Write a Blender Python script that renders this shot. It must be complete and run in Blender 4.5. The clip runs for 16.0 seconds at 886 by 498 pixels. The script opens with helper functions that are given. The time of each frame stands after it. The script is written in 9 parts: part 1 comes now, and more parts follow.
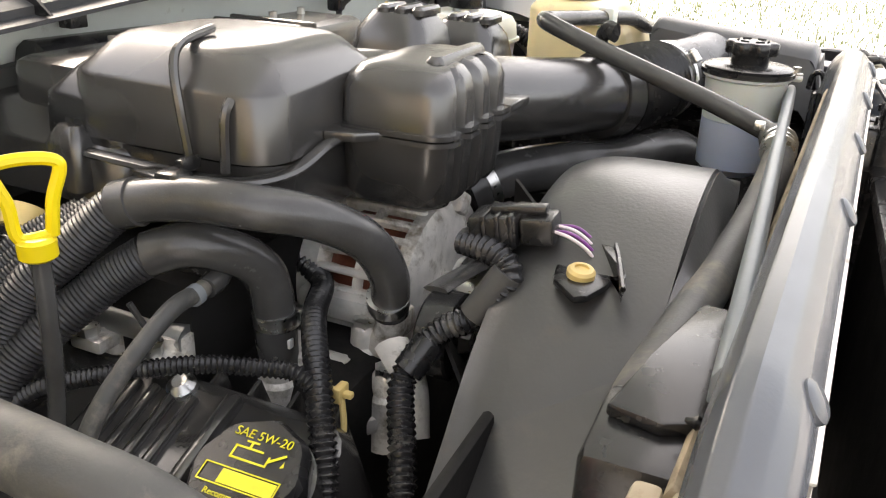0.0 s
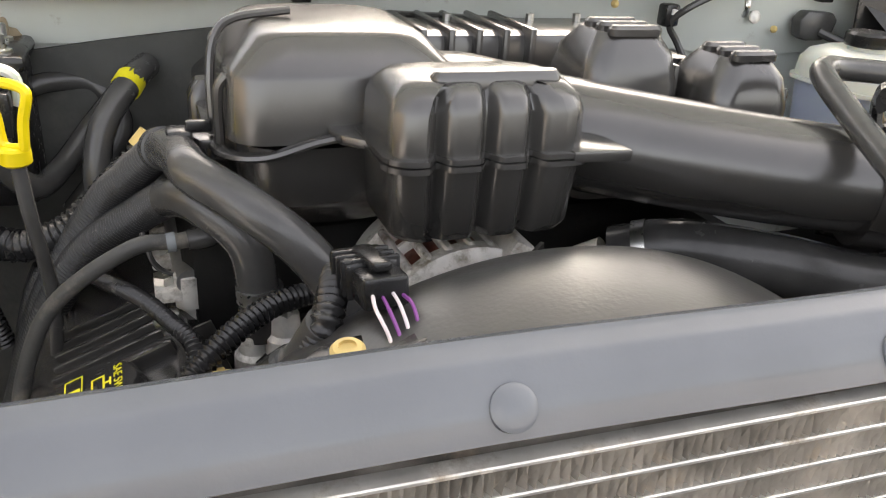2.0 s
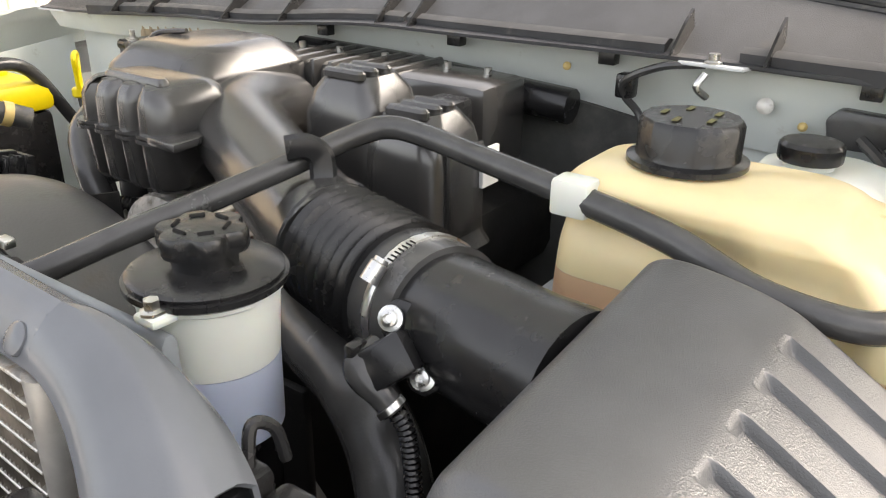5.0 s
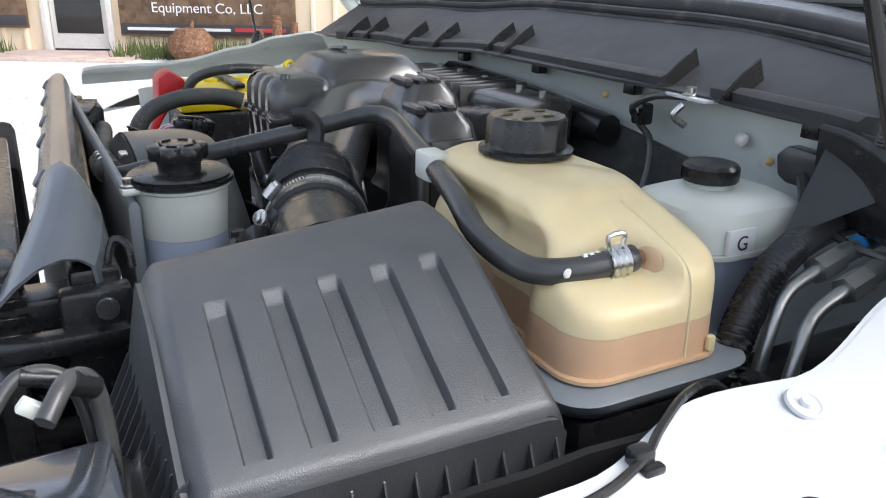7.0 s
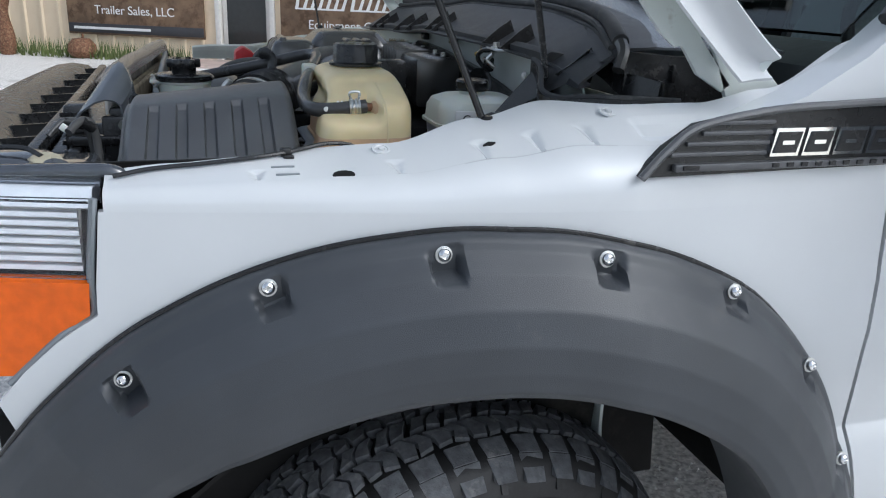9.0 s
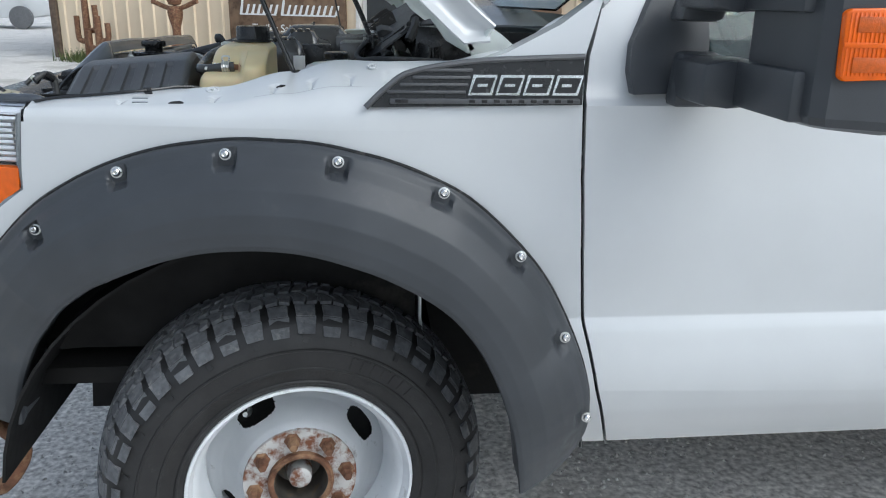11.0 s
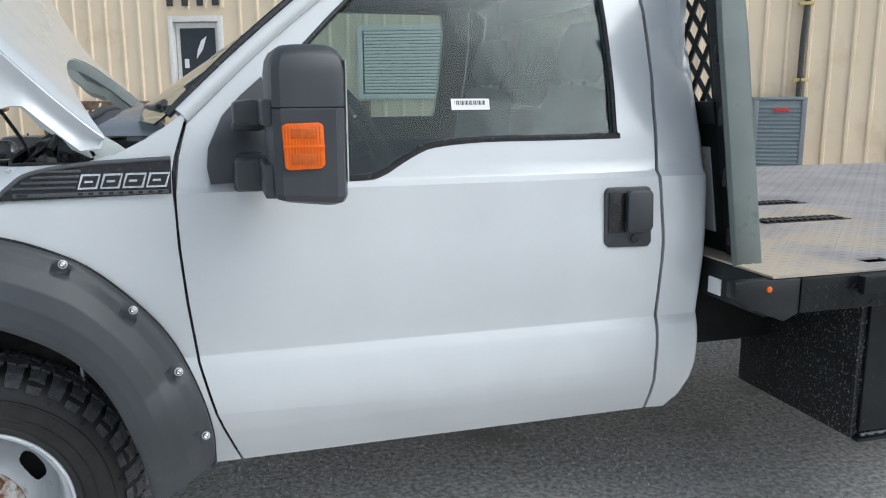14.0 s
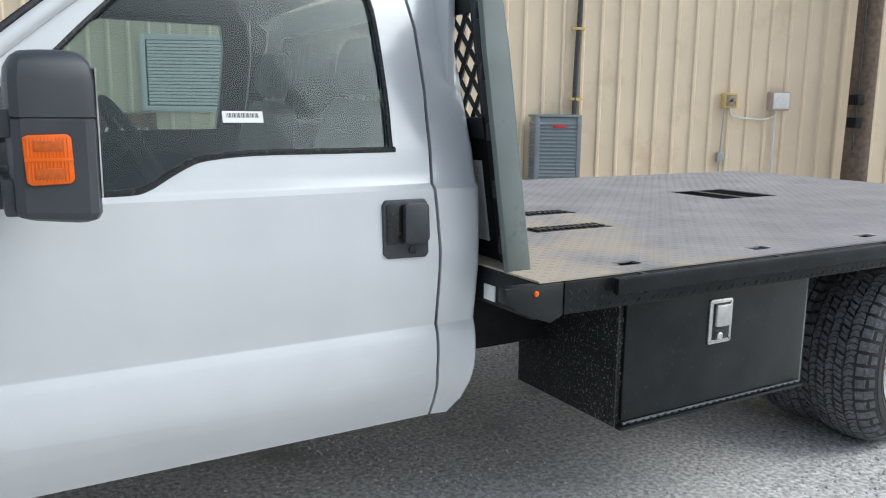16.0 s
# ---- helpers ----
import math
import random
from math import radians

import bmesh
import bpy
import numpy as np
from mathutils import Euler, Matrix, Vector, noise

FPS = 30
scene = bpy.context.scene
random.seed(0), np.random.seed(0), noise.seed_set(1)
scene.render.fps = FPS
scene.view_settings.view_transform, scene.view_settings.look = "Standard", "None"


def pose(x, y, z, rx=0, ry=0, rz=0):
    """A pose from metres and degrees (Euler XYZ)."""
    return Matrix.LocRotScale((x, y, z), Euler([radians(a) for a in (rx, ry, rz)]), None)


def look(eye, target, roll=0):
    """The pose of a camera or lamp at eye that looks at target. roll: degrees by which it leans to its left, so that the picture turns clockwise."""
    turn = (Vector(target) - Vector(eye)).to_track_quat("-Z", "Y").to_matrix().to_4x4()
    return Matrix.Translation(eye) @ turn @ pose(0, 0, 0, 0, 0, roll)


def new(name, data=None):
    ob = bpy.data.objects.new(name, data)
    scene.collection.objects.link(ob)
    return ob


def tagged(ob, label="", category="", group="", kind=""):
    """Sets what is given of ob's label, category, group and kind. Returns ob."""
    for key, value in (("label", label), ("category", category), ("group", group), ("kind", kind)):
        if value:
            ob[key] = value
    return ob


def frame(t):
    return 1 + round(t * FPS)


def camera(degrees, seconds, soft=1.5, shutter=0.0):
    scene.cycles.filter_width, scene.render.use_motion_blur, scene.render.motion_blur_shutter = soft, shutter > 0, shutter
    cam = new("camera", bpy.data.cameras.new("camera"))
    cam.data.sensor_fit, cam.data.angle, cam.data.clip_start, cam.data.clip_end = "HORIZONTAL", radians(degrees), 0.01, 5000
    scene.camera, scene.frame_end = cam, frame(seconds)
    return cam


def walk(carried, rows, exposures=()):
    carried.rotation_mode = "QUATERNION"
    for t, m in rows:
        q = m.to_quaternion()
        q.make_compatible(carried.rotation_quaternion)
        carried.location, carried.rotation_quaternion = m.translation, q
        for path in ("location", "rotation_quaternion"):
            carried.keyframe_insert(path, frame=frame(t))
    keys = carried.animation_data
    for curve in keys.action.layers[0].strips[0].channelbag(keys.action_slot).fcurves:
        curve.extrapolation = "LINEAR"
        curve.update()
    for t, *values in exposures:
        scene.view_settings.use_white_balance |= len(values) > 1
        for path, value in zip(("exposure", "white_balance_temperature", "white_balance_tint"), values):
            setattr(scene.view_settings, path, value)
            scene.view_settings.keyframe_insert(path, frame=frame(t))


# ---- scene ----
PATH = [
    (0, (-0.432, 1.716, 1.435), (0.29, 0.024, 0.65), 2.6),
    (0.5, (-0.514, 1.642, 1.44), (0.473, 0.1, 0.635), 2.2),
    (1, (-0.632, 1.586, 1.459), (0.609, 0.244, 0.648), 2.4),
    (1.5, (-0.665, 1.461, 1.451), (0.824, 0.415, 0.624), 3.7),
    (2, (-0.681, 1.323, 1.448), (0.999, 0.642, 0.602), 3.9),
    (2.5, (-0.732, 1.181, 1.451), (1.04, 0.785, 0.613), 4.3),
    (3, (-0.75, 0.988, 1.468), (1.07, 0.915, 0.641), 4.6),
    (3.5, (-0.756, 0.793, 1.486), (1.053, 1.025, 0.666), 2.6),
    (4, (-0.806, 0.604, 1.5), (0.943, 1.125, 0.683), 0.5),
    (4.5, (-0.747, 0.443, 1.499), (0.894, 1.249, 0.686), 0.3),
    (7, (-0.521, -0.098, 1.493), (0.381, 1.546, 0.8), 1.3),
    (7.5, (-0.508, -0.277, 1.507), (0.302, 1.428, 0.845), 0.8),
    (8, (-0.449, -0.428, 1.503), (0.285, 1.318, 0.863), 1.1),
    (8.5, (-0.386, -0.621, 1.478), (0.272, 1.158, 0.847), 1.5),
    (9, (-0.366, -0.835, 1.464), (0.208, 0.971, 0.821), 2.1),
    (11.5, (0.297, -1.549, 1.433), (0.46, 0.355, 0.843), 0.7),
    (12, (0.409, -1.715, 1.455), (0.605, 0.196, 0.898), 0.5),
    (12.5, (0.482, -1.909, 1.461), (0.728, 0.004, 0.931), 0.2),
    (13, (0.585, -1.986, 1.471), (0.916, -0.072, 0.992), -0.1),
    (13.5, (0.622, -2.011, 1.483), (1.051, -0.106, 1.053), -0.1),
    (14, (0.638, -2.024, 1.485), (1.178, -0.138, 1.099), -0.2),
    (14.5, (0.66, -2.028, 1.479), (1.323, -0.174, 1.126), -0.2),
    (15, (0.68, -2.043, 1.48), (1.463, -0.234, 1.14), -0.0),
    (15.5, (0.695, -2.05, 1.483), (1.591, -0.295, 1.141), 0.2),
    (16, (0.699, -2.05, 1.483), (1.692, -0.349, 1.134), 0.7),
]
cam = camera(58.1, 16.0, soft=1.1)
walk(cam, [(t, look(eye, aim, roll)) for t, eye, aim, roll in PATH], exposures=[(0.0, 2.58, 7600, 13), (4.7, 2.34, 7500, 12), (7.0, 1.38, 6150, 11), (7.5, 0.9, 6050, 10), (8.2, 0.5, 5900, 8), (9.0, 0.45, 5800, 7), (12.0, 0.35, 5850, 4), (16.0, 0.37, 5900, 5)])

# ---- daylight: bright haze, soft sun from the driver's side and the rear ----
world = bpy.data.worlds.new("world")
scene.world = world
world.use_nodes = True
_sky = world.node_tree.nodes.new("ShaderNodeTexSky")
_sky.sky_type = "NISHITA"
_sky.sun_disc = False
_sky.sun_elevation = radians(48)
_sky.sun_rotation = radians(129)
_sky.dust_density = 4.0
_sky.air_density = 1.0
_bg = world.node_tree.nodes["Background"]
_hs = world.node_tree.nodes.new("ShaderNodeHueSaturation")
_hs.inputs["Saturation"].default_value = 0.45
world.node_tree.links.new(_sky.outputs[0], _hs.inputs["Color"])
world.node_tree.links.new(_hs.outputs[0], _bg.inputs[0])
_bg.inputs[1].default_value = 0.15
_sun = bpy.data.lights.new("sun", "SUN")
_sun.energy, _sun.angle, _sun.color = 0.35, radians(40), (1.0, 0.97, 0.92)
sun = new("sun", _sun)
sun.matrix_world = look((5.5, -4.5, 6.5), (0, 0, 0))

# ---- materials ----


def make(name, base, rough=0.5, metal=0.0, var=0.12, scale=18.0, bump=0.08, bscale=240.0, spec=0.5, coat=0.0, dirt=None, dirt_scale=6.0, dirt_cut=0.62, sub=0.0):
    m = bpy.data.materials.new(name)
    m.use_nodes = True
    nt = m.node_tree
    b = nt.nodes["Principled BSDF"]
    b.inputs["Metallic"].default_value = metal
    b.inputs["Specular IOR Level"].default_value = spec
    b.inputs["Coat Weight"].default_value = coat
    b.inputs["Coat Roughness"].default_value = 0.08
    tc = nt.nodes.new("ShaderNodeTexCoord")
    n1 = nt.nodes.new("ShaderNodeTexNoise")
    n1.inputs["Scale"].default_value = scale
    n1.inputs["Detail"].default_value = 6
    nt.links.new(tc.outputs["Object"], n1.inputs["Vector"])
    ramp = nt.nodes.new("ShaderNodeValToRGB")
    lo = tuple(c * (1 - var) for c in base) + (1,)
    hi = tuple(min(1, c * (1 + var)) for c in base) + (1,)
    ramp.color_ramp.elements[0].color, ramp.color_ramp.elements[1].color = lo, hi
    ramp.color_ramp.elements[0].position, ramp.color_ramp.elements[1].position = 0.3, 0.7
    nt.links.new(n1.outputs["Fac"], ramp.inputs["Fac"])
    out = ramp.outputs["Color"]
    rr = nt.nodes.new("ShaderNodeMapRange")
    rr.inputs["To Min"].default_value, rr.inputs["To Max"].default_value = rough * 0.85, min(1, rough * 1.18)
    n2 = nt.nodes.new("ShaderNodeTexNoise")
    n2.inputs["Scale"].default_value = scale * 3.3
    n2.inputs["Detail"].default_value = 4
    nt.links.new(tc.outputs["Object"], n2.inputs["Vector"])
    nt.links.new(n2.outputs["Fac"], rr.inputs["Value"])
    rough_out = rr.outputs["Result"]
    if dirt:
        n3 = nt.nodes.new("ShaderNodeTexNoise")
        n3.inputs["Scale"].default_value, n3.inputs["Detail"].default_value = dirt_scale, 9
        n3.inputs["Roughness"].default_value = 0.68
        nt.links.new(tc.outputs["Object"], n3.inputs["Vector"])
        cut = nt.nodes.new("ShaderNodeMapRange")
        cut.inputs["From Min"].default_value, cut.inputs["From Max"].default_value = dirt_cut - 0.07, dirt_cut + 0.07
        nt.links.new(n3.outputs["Fac"], cut.inputs["Value"])
        mx = nt.nodes.new("ShaderNodeMix")
        mx.data_type = "RGBA"
        nt.links.new(cut.outputs["Result"], mx.inputs["Factor"])
        nt.links.new(out, mx.inputs[6])
        mx.inputs[7].default_value = (*dirt, 1)
        out = mx.outputs[2]
        mr = nt.nodes.new("ShaderNodeMix")
        nt.links.new(cut.outputs["Result"], mr.inputs["Factor"])
        nt.links.new(rough_out, mr.inputs[2])
        mr.inputs[3].default_value = 0.85
        rough_out = mr.outputs[0]
    nt.links.new(out, b.inputs["Base Color"])
    nt.links.new(rough_out, b.inputs["Roughness"])
    if bump:
        n4 = nt.nodes.new("ShaderNodeTexNoise")
        n4.inputs["Scale"].default_value, n4.inputs["Detail"].default_value = bscale, 3
        nt.links.new(tc.outputs["Object"], n4.inputs["Vector"])
        bp = nt.nodes.new("ShaderNodeBump")
        bp.inputs["Strength"].default_value, bp.inputs["Distance"].default_value = bump, 0.002
        nt.links.new(n4.outputs["Fac"], bp.inputs["Height"])
        nt.links.new(bp.outputs["Normal"], b.inputs["Normal"])
    if sub:
        b.inputs["Subsurface Weight"].default_value = sub
        b.inputs["Subsurface Radius"].default_value = (0.03, 0.02, 0.01)
        b.inputs["Subsurface Scale"].default_value = 0.5
    return m


def glass(name, tint, rough=0.02, ior=1.45):
    m = bpy.data.materials.new(name)
    m.use_nodes = True
    b = m.node_tree.nodes["Principled BSDF"]
    b.inputs["Base Color"].default_value = (*tint, 1)
    b.inputs["Transmission Weight"].default_value = 1.0
    b.inputs["Roughness"].default_value, b.inputs["IOR"].default_value = rough, ior
    return m


WHITE = make("white_paint", (0.58, 0.595, 0.603), 0.22, var=0.03, scale=5, bump=0.0, coat=0.6, dirt=(0.52, 0.5, 0.46), dirt_scale=22, dirt_cut=0.79)
INNER_WHITE = make("inner_white_paint", (0.68, 0.72, 0.69), 0.34, var=0.06, scale=8, bump=0.02, dirt=(0.36, 0.33, 0.27), dirt_scale=14, dirt_cut=0.68)
PLASTIC = make("black_plastic", (0.014, 0.014, 0.0145), 0.26, var=0.25, scale=20, bump=0.05, bscale=700, dirt=(0.09, 0.08, 0.068), dirt_scale=16, dirt_cut=0.72)
COVER = make("satin_cover_plastic", (0.038, 0.0365, 0.035), 0.23, var=0.18, scale=8, bump=0.03, bscale=420, spec=1.0)
GRAIN = make("grained_plastic", (0.058, 0.06, 0.064), 0.36, var=0.2, scale=14, bump=0.25, bscale=900, spec=0.9, dirt=(0.1, 0.095, 0.085), dirt_scale=10, dirt_cut=0.7)
COWLSKIN = make("cowl_plastic", (0.045, 0.0465, 0.05), 0.5, var=0.2, scale=14, bump=0.25, bscale=900, spec=0.4, dirt=(0.09, 0.086, 0.078), dirt_scale=10, dirt_cut=0.68)
SEAL = make("dull_seal_rubber", (0.05, 0.051, 0.053), 0.65, var=0.2, scale=20, bump=0.12, bscale=400, spec=0.25, dirt=(0.13, 0.125, 0.115), dirt_scale=14, dirt_cut=0.62)
# grey with a blue tint, the sky's reflection put into the base colour
GREYCOVER = make("grey_cover_plastic", (0.105, 0.113, 0.126), 0.22, var=0.14, scale=9, bump=0.04, bscale=500)
FLARE = make("flare_plastic", (0.042, 0.046, 0.052), 0.4, var=0.12, scale=10, bump=0.2, bscale=900, dirt=(0.085, 0.085, 0.083), dirt_scale=5, dirt_cut=0.68)
RUBBER = make("hose_rubber", (0.056, 0.0555, 0.055), 0.25, var=0.25, scale=25, bump=0.08, bscale=500, dirt=(0.075, 0.072, 0.068), dirt_scale=15, dirt_cut=0.7)
GREYHOSE = make("dusty_hose_rubber", (0.06, 0.06, 0.058), 0.55, var=0.2, scale=20, bump=0.1, bscale=400, dirt=(0.2, 0.18, 0.15), dirt_scale=13, dirt_cut=0.6)
LOOM = make("loom_plastic", (0.02, 0.02, 0.021), 0.26, var=0.25, scale=40, bump=0.04, dirt=(0.16, 0.15, 0.13), dirt_scale=30, dirt_cut=0.66)
SIDEWALL = make("tyre_sidewall", (0.016, 0.0155, 0.0155), 0.52, var=0.35, scale=20, bump=0.3, bscale=160, dirt=(0.07, 0.068, 0.064), dirt_scale=44, dirt_cut=0.7)
SHROUD = make("shroud_plastic", (0.042, 0.0415, 0.041), 0.3, spec=0.7, var=0.2, scale=9, bump=0.1, bscale=300, dirt=(0.075, 0.065, 0.052), dirt_scale=5, dirt_cut=0.6)
# darker amber, the shade inside the lamp cells put into colour
AMBER_DARK = make("amber_bulb_recess", (0.5, 0.09, 0.003), 0.2, var=0.2, scale=120, bump=0.3, bscale=400)
# paler than the sidewall: sky light on the tread crown put into the colour
TYRE = make("tyre_rubber", (0.115, 0.118, 0.124), 0.6, var=0.35, scale=60, bump=0.35, bscale=320, dirt=(0.23, 0.228, 0.22), dirt_scale=40, dirt_cut=0.62)
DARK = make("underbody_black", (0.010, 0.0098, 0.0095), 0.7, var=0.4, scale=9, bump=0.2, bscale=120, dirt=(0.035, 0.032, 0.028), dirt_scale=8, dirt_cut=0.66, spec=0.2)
PAD = make("firewall_insulation", (0.06, 0.062, 0.059), 0.8, var=0.3, scale=12, bump=0.3, bscale=140, dirt=(0.1, 0.098, 0.09), dirt_scale=7, dirt_cut=0.6)
ALU = make("cast_aluminium", (0.72, 0.7, 0.66), 0.4, metal=0.3, var=0.2, scale=40, bump=0.35, bscale=160, dirt=(0.25, 0.22, 0.17), dirt_scale=25, dirt_cut=0.58)
STEEL = make("zinc_steel", (0.62, 0.62, 0.6), 0.28, metal=1.0, var=0.1, scale=60, bump=0.04)
CHROME = make("chrome", (0.8, 0.8, 0.8), 0.08, metal=1.0, var=0.04, bump=0.0)
FINS = make("radiator_fins", (0.33, 0.3, 0.265), 0.5, metal=0.3, var=0.55, scale=24, bump=0.2, bscale=300, dirt=(0.5, 0.4, 0.3), dirt_scale=20, dirt_cut=0.63)
TUBEMAT = make("radiator_tube", (0.62, 0.6, 0.56), 0.35, metal=0.7, var=0.15, scale=50, bump=0.05, dirt=(0.35, 0.3, 0.24), dirt_scale=30, dirt_cut=0.62)
TAN = make("dusty_tank", (0.36, 0.29, 0.2), 0.75, var=0.25, scale=20, bump=0.15, bscale=200, dirt=(0.16, 0.12, 0.08), dirt_scale=18, dirt_cut=0.58)
YELLOW = make("yellow_plastic", (0.75, 0.58, 0.01), 0.4, var=0.08, scale=30, bump=0.02)
TANCLIP = make("tan_clip_plastic", (0.62, 0.46, 0.18), 0.45, var=0.1, scale=60, bump=0.02)
RED = make("red_plastic", (0.5, 0.015, 0.02), 0.45, var=0.15, scale=30, bump=0.03)
COPPER = make("copper_winding", (0.16, 0.05, 0.03), 0.4, metal=0.6, var=0.3, scale=90, bump=0.2)
AMBER_TANK = make("amber_tank_plastic", (0.8, 0.66, 0.38), 0.34, var=0.12, scale=9, bump=0.05, bscale=120, sub=0.25, dirt=(0.5, 0.3, 0.12), dirt_scale=6, dirt_cut=0.66)
COOLANT = make("coolant_filled_plastic", (0.66, 0.43, 0.26), 0.36, var=0.12, scale=9, bump=0.05, bscale=120, sub=0.25, dirt=(0.55, 0.28, 0.17), dirt_scale=6, dirt_cut=0.62)
BONE = make("aged_cream_plastic", (0.36, 0.33, 0.24), 0.5, var=0.15, scale=60, bump=0.03)
CLEAR_TANK = make("milky_tank_plastic", (0.66, 0.68, 0.62), 0.38, var=0.06, scale=12, bump=0.03, sub=0.25)
FLUID_TANK = make("fluid_filled_plastic", (0.42, 0.47, 0.58), 0.38, var=0.06, scale=12, bump=0.03, sub=0.25)
GREYTRIM = make("grey_tray_plastic", (0.2, 0.22, 0.235), 0.42, var=0.1, scale=12, bump=0.05)
WHEELPAINT = make("silver_wheel_paint", (0.76, 0.78, 0.8), 0.34, metal=0.1, var=0.06, scale=10, bump=0.03, dirt=(0.3, 0.29, 0.27), dirt_scale=14, dirt_cut=0.68)
RUST = make("rusty_steel", (0.16, 0.075, 0.042), 0.8, metal=0.2, var=0.4, scale=40, bump=0.3, bscale=220, dirt=(0.3, 0.18, 0.1), dirt_scale=30, dirt_cut=0.55)
BORE = make("greasy_bore", (0.1, 0.09, 0.078), 0.45, metal=0.4, var=0.35, scale=30, bump=0.1, dirt=(0.2, 0.15, 0.1), dirt_scale=24, dirt_cut=0.6)
HUBFACE = make("scraped_hub_face", (0.55, 0.54, 0.52), 0.5, metal=0.3, var=0.1, scale=30, bump=0.1, dirt=(0.2, 0.08, 0.04), dirt_scale=26, dirt_cut=0.54)
BEDPAINT = make("black_bed_paint", (0.014, 0.016, 0.0165), 0.3, var=0.35, scale=8, bump=0.08, bscale=160, dirt=(0.16, 0.16, 0.15), dirt_scale=70, dirt_cut=0.7, spec=0.25)
CHIPPED = make("stone_chipped_paint", (0.012, 0.0135, 0.014), 0.4, var=0.4, scale=9, bump=0.15, bscale=160, dirt=(0.34, 0.34, 0.33), dirt_scale=120, dirt_cut=0.625, spec=0.25)
BEDPLATE = make("worn_deck_plate", (0.33, 0.31, 0.305), 0.5, metal=0.1, var=0.2, scale=3, bump=0.15, bscale=120, dirt=(0.47, 0.4, 0.31), dirt_scale=2.2, dirt_cut=0.55)
_nt = BEDPLATE.node_tree
_tc = next(n for n in _nt.nodes if n.type == "TEX_COORD")
_mix = next(n for n in _nt.nodes if n.type == "MIX" and n.data_type == "RGBA")
_sep = _nt.nodes.new("ShaderNodeSeparateXYZ")
_nt.links.new(_tc.outputs["Object"], _sep.inputs[0])
_far = _nt.nodes.new("ShaderNodeMapRange")
_far.inputs["From Min"].default_value, _far.inputs["From Max"].default_value = 3.9, 2.6
_far.inputs["To Min"].default_value, _far.inputs["To Max"].default_value = -0.2, 0.09
_nt.links.new(_sep.outputs["X"], _far.inputs["Value"])
_add = _nt.nodes.new("ShaderNodeMath")
_cut = next(l.from_node for l in _nt.links if l.to_node == _mix and l.to_socket.name == "Factor")
_src = next(l.from_socket for l in _nt.links if l.to_node == _cut and l.to_socket.name == "Value")
_nt.links.new(_src, _add.inputs[0])
_nt.links.new(_far.outputs["Result"], _add.inputs[1])
_nt.links.new(_add.outputs[0], _cut.inputs["Value"])
HEADPAINT = make("weathered_bed_paint", (0.155, 0.18, 0.17), 0.6, var=0.1, scale=7, bump=0.08, dirt=(0.1, 0.115, 0.108), dirt_scale=8, dirt_cut=0.66)
SIDING = make("tan_siding", (0.78, 0.64, 0.46), 0.55, var=0.04, scale=1.2, bump=0.03, dirt=(0.68, 0.54, 0.37), dirt_scale=0.9, dirt_cut=0.62)
GRAVEL = make("gravel_ground", (0.6, 0.585, 0.56), 0.9, var=0.5, scale=48, bump=1.0, bscale=70, dirt=(0.38, 0.365, 0.34), dirt_scale=1.3, dirt_cut=0.6)
STONE = make("gravel_stone", (0.46, 0.45, 0.43), 0.9, var=0.55, scale=35, bump=0.3, bscale=200)
CONCRETE = make("concrete_pad", (0.5, 0.39, 0.34), 0.85, var=0.15, scale=3, bump=0.2, bscale=60, dirt=(0.3, 0.27, 0.22), dirt_scale=4, dirt_cut=0.6)
GRASS = make("grass_blade", (0.1, 0.13, 0.035), 0.7, var=0.4, scale=3, bump=0.0)
WOOD = make("pole_wood", (0.12, 0.085, 0.06), 0.85, var=0.35, scale=12, bump=0.4, bscale=60)
SIGNWOOD = make("sign_board", (0.17, 0.105, 0.06), 0.5, var=0.35, scale=4, bump=0.03, dirt=(0.1, 0.06, 0.035), dirt_scale=5, dirt_cut=0.55)
SIGNDARK = make("sign_band", (0.04, 0.04, 0.045), 0.5, var=0.1, bump=0.0)
INK = make("white_lettering", (0.8, 0.8, 0.78), 0.5, var=0.03, bump=0.0)
REDINK = make("red_lettering", (0.5, 0.04, 0.04), 0.5, var=0.03, bump=0.0)
FADED = make("faded_lettering", (0.13, 0.12, 0.045), 0.6, var=0.2, scale=200, bump=0.0)
YINK = make("yellow_lettering", (0.75, 0.68, 0.02), 0.5, var=0.05, scale=200, bump=0.0)
FRAMEWHITE = make("white_frame_paint", (0.72, 0.7, 0.66), 0.5, var=0.06, bump=0.02)
GLASSDARK = make("dark_window_glass", (0.02, 0.024, 0.026), 0.05, var=0.1, bump=0.0, spec=0.6)
PANE = glass("tinted_pane", (0.3, 0.42, 0.405))
LENS = glass("clear_lens", (0.95, 0.96, 0.97), 0.03)
AMBER = make("amber_lens", (0.72, 0.12, 0.002), 0.12, var=0.1, scale=60, bump=0.0, coat=0.2, spec=0.3)
REFLECTOR = make("lamp_reflector", (0.84, 0.87, 0.91), 0.2, metal=0.35, var=0.08, bump=0.0)
ACBODY = make("unit_enclosure_paint", (0.2, 0.235, 0.25), 0.5, var=0.06, bump=0.02)
SEATCLOTH = make("grey_seat_cloth", (0.23, 0.26, 0.262), 0.9, var=0.15, scale=60, bump=0.3, bscale=600)
INTERIOR = make("interior_plastic", (0.05, 0.054, 0.057), 0.65, var=0.1, bump=0.05)
SMOKE = make("smoked_lamp_shell", (0.04, 0.045, 0.055), 0.14, var=0.1, bump=0.0, spec=0.9, coat=0.8)
STICKER = make("white_sticker", (0.78, 0.78, 0.76), 0.5, var=0.03, bump=0.0)
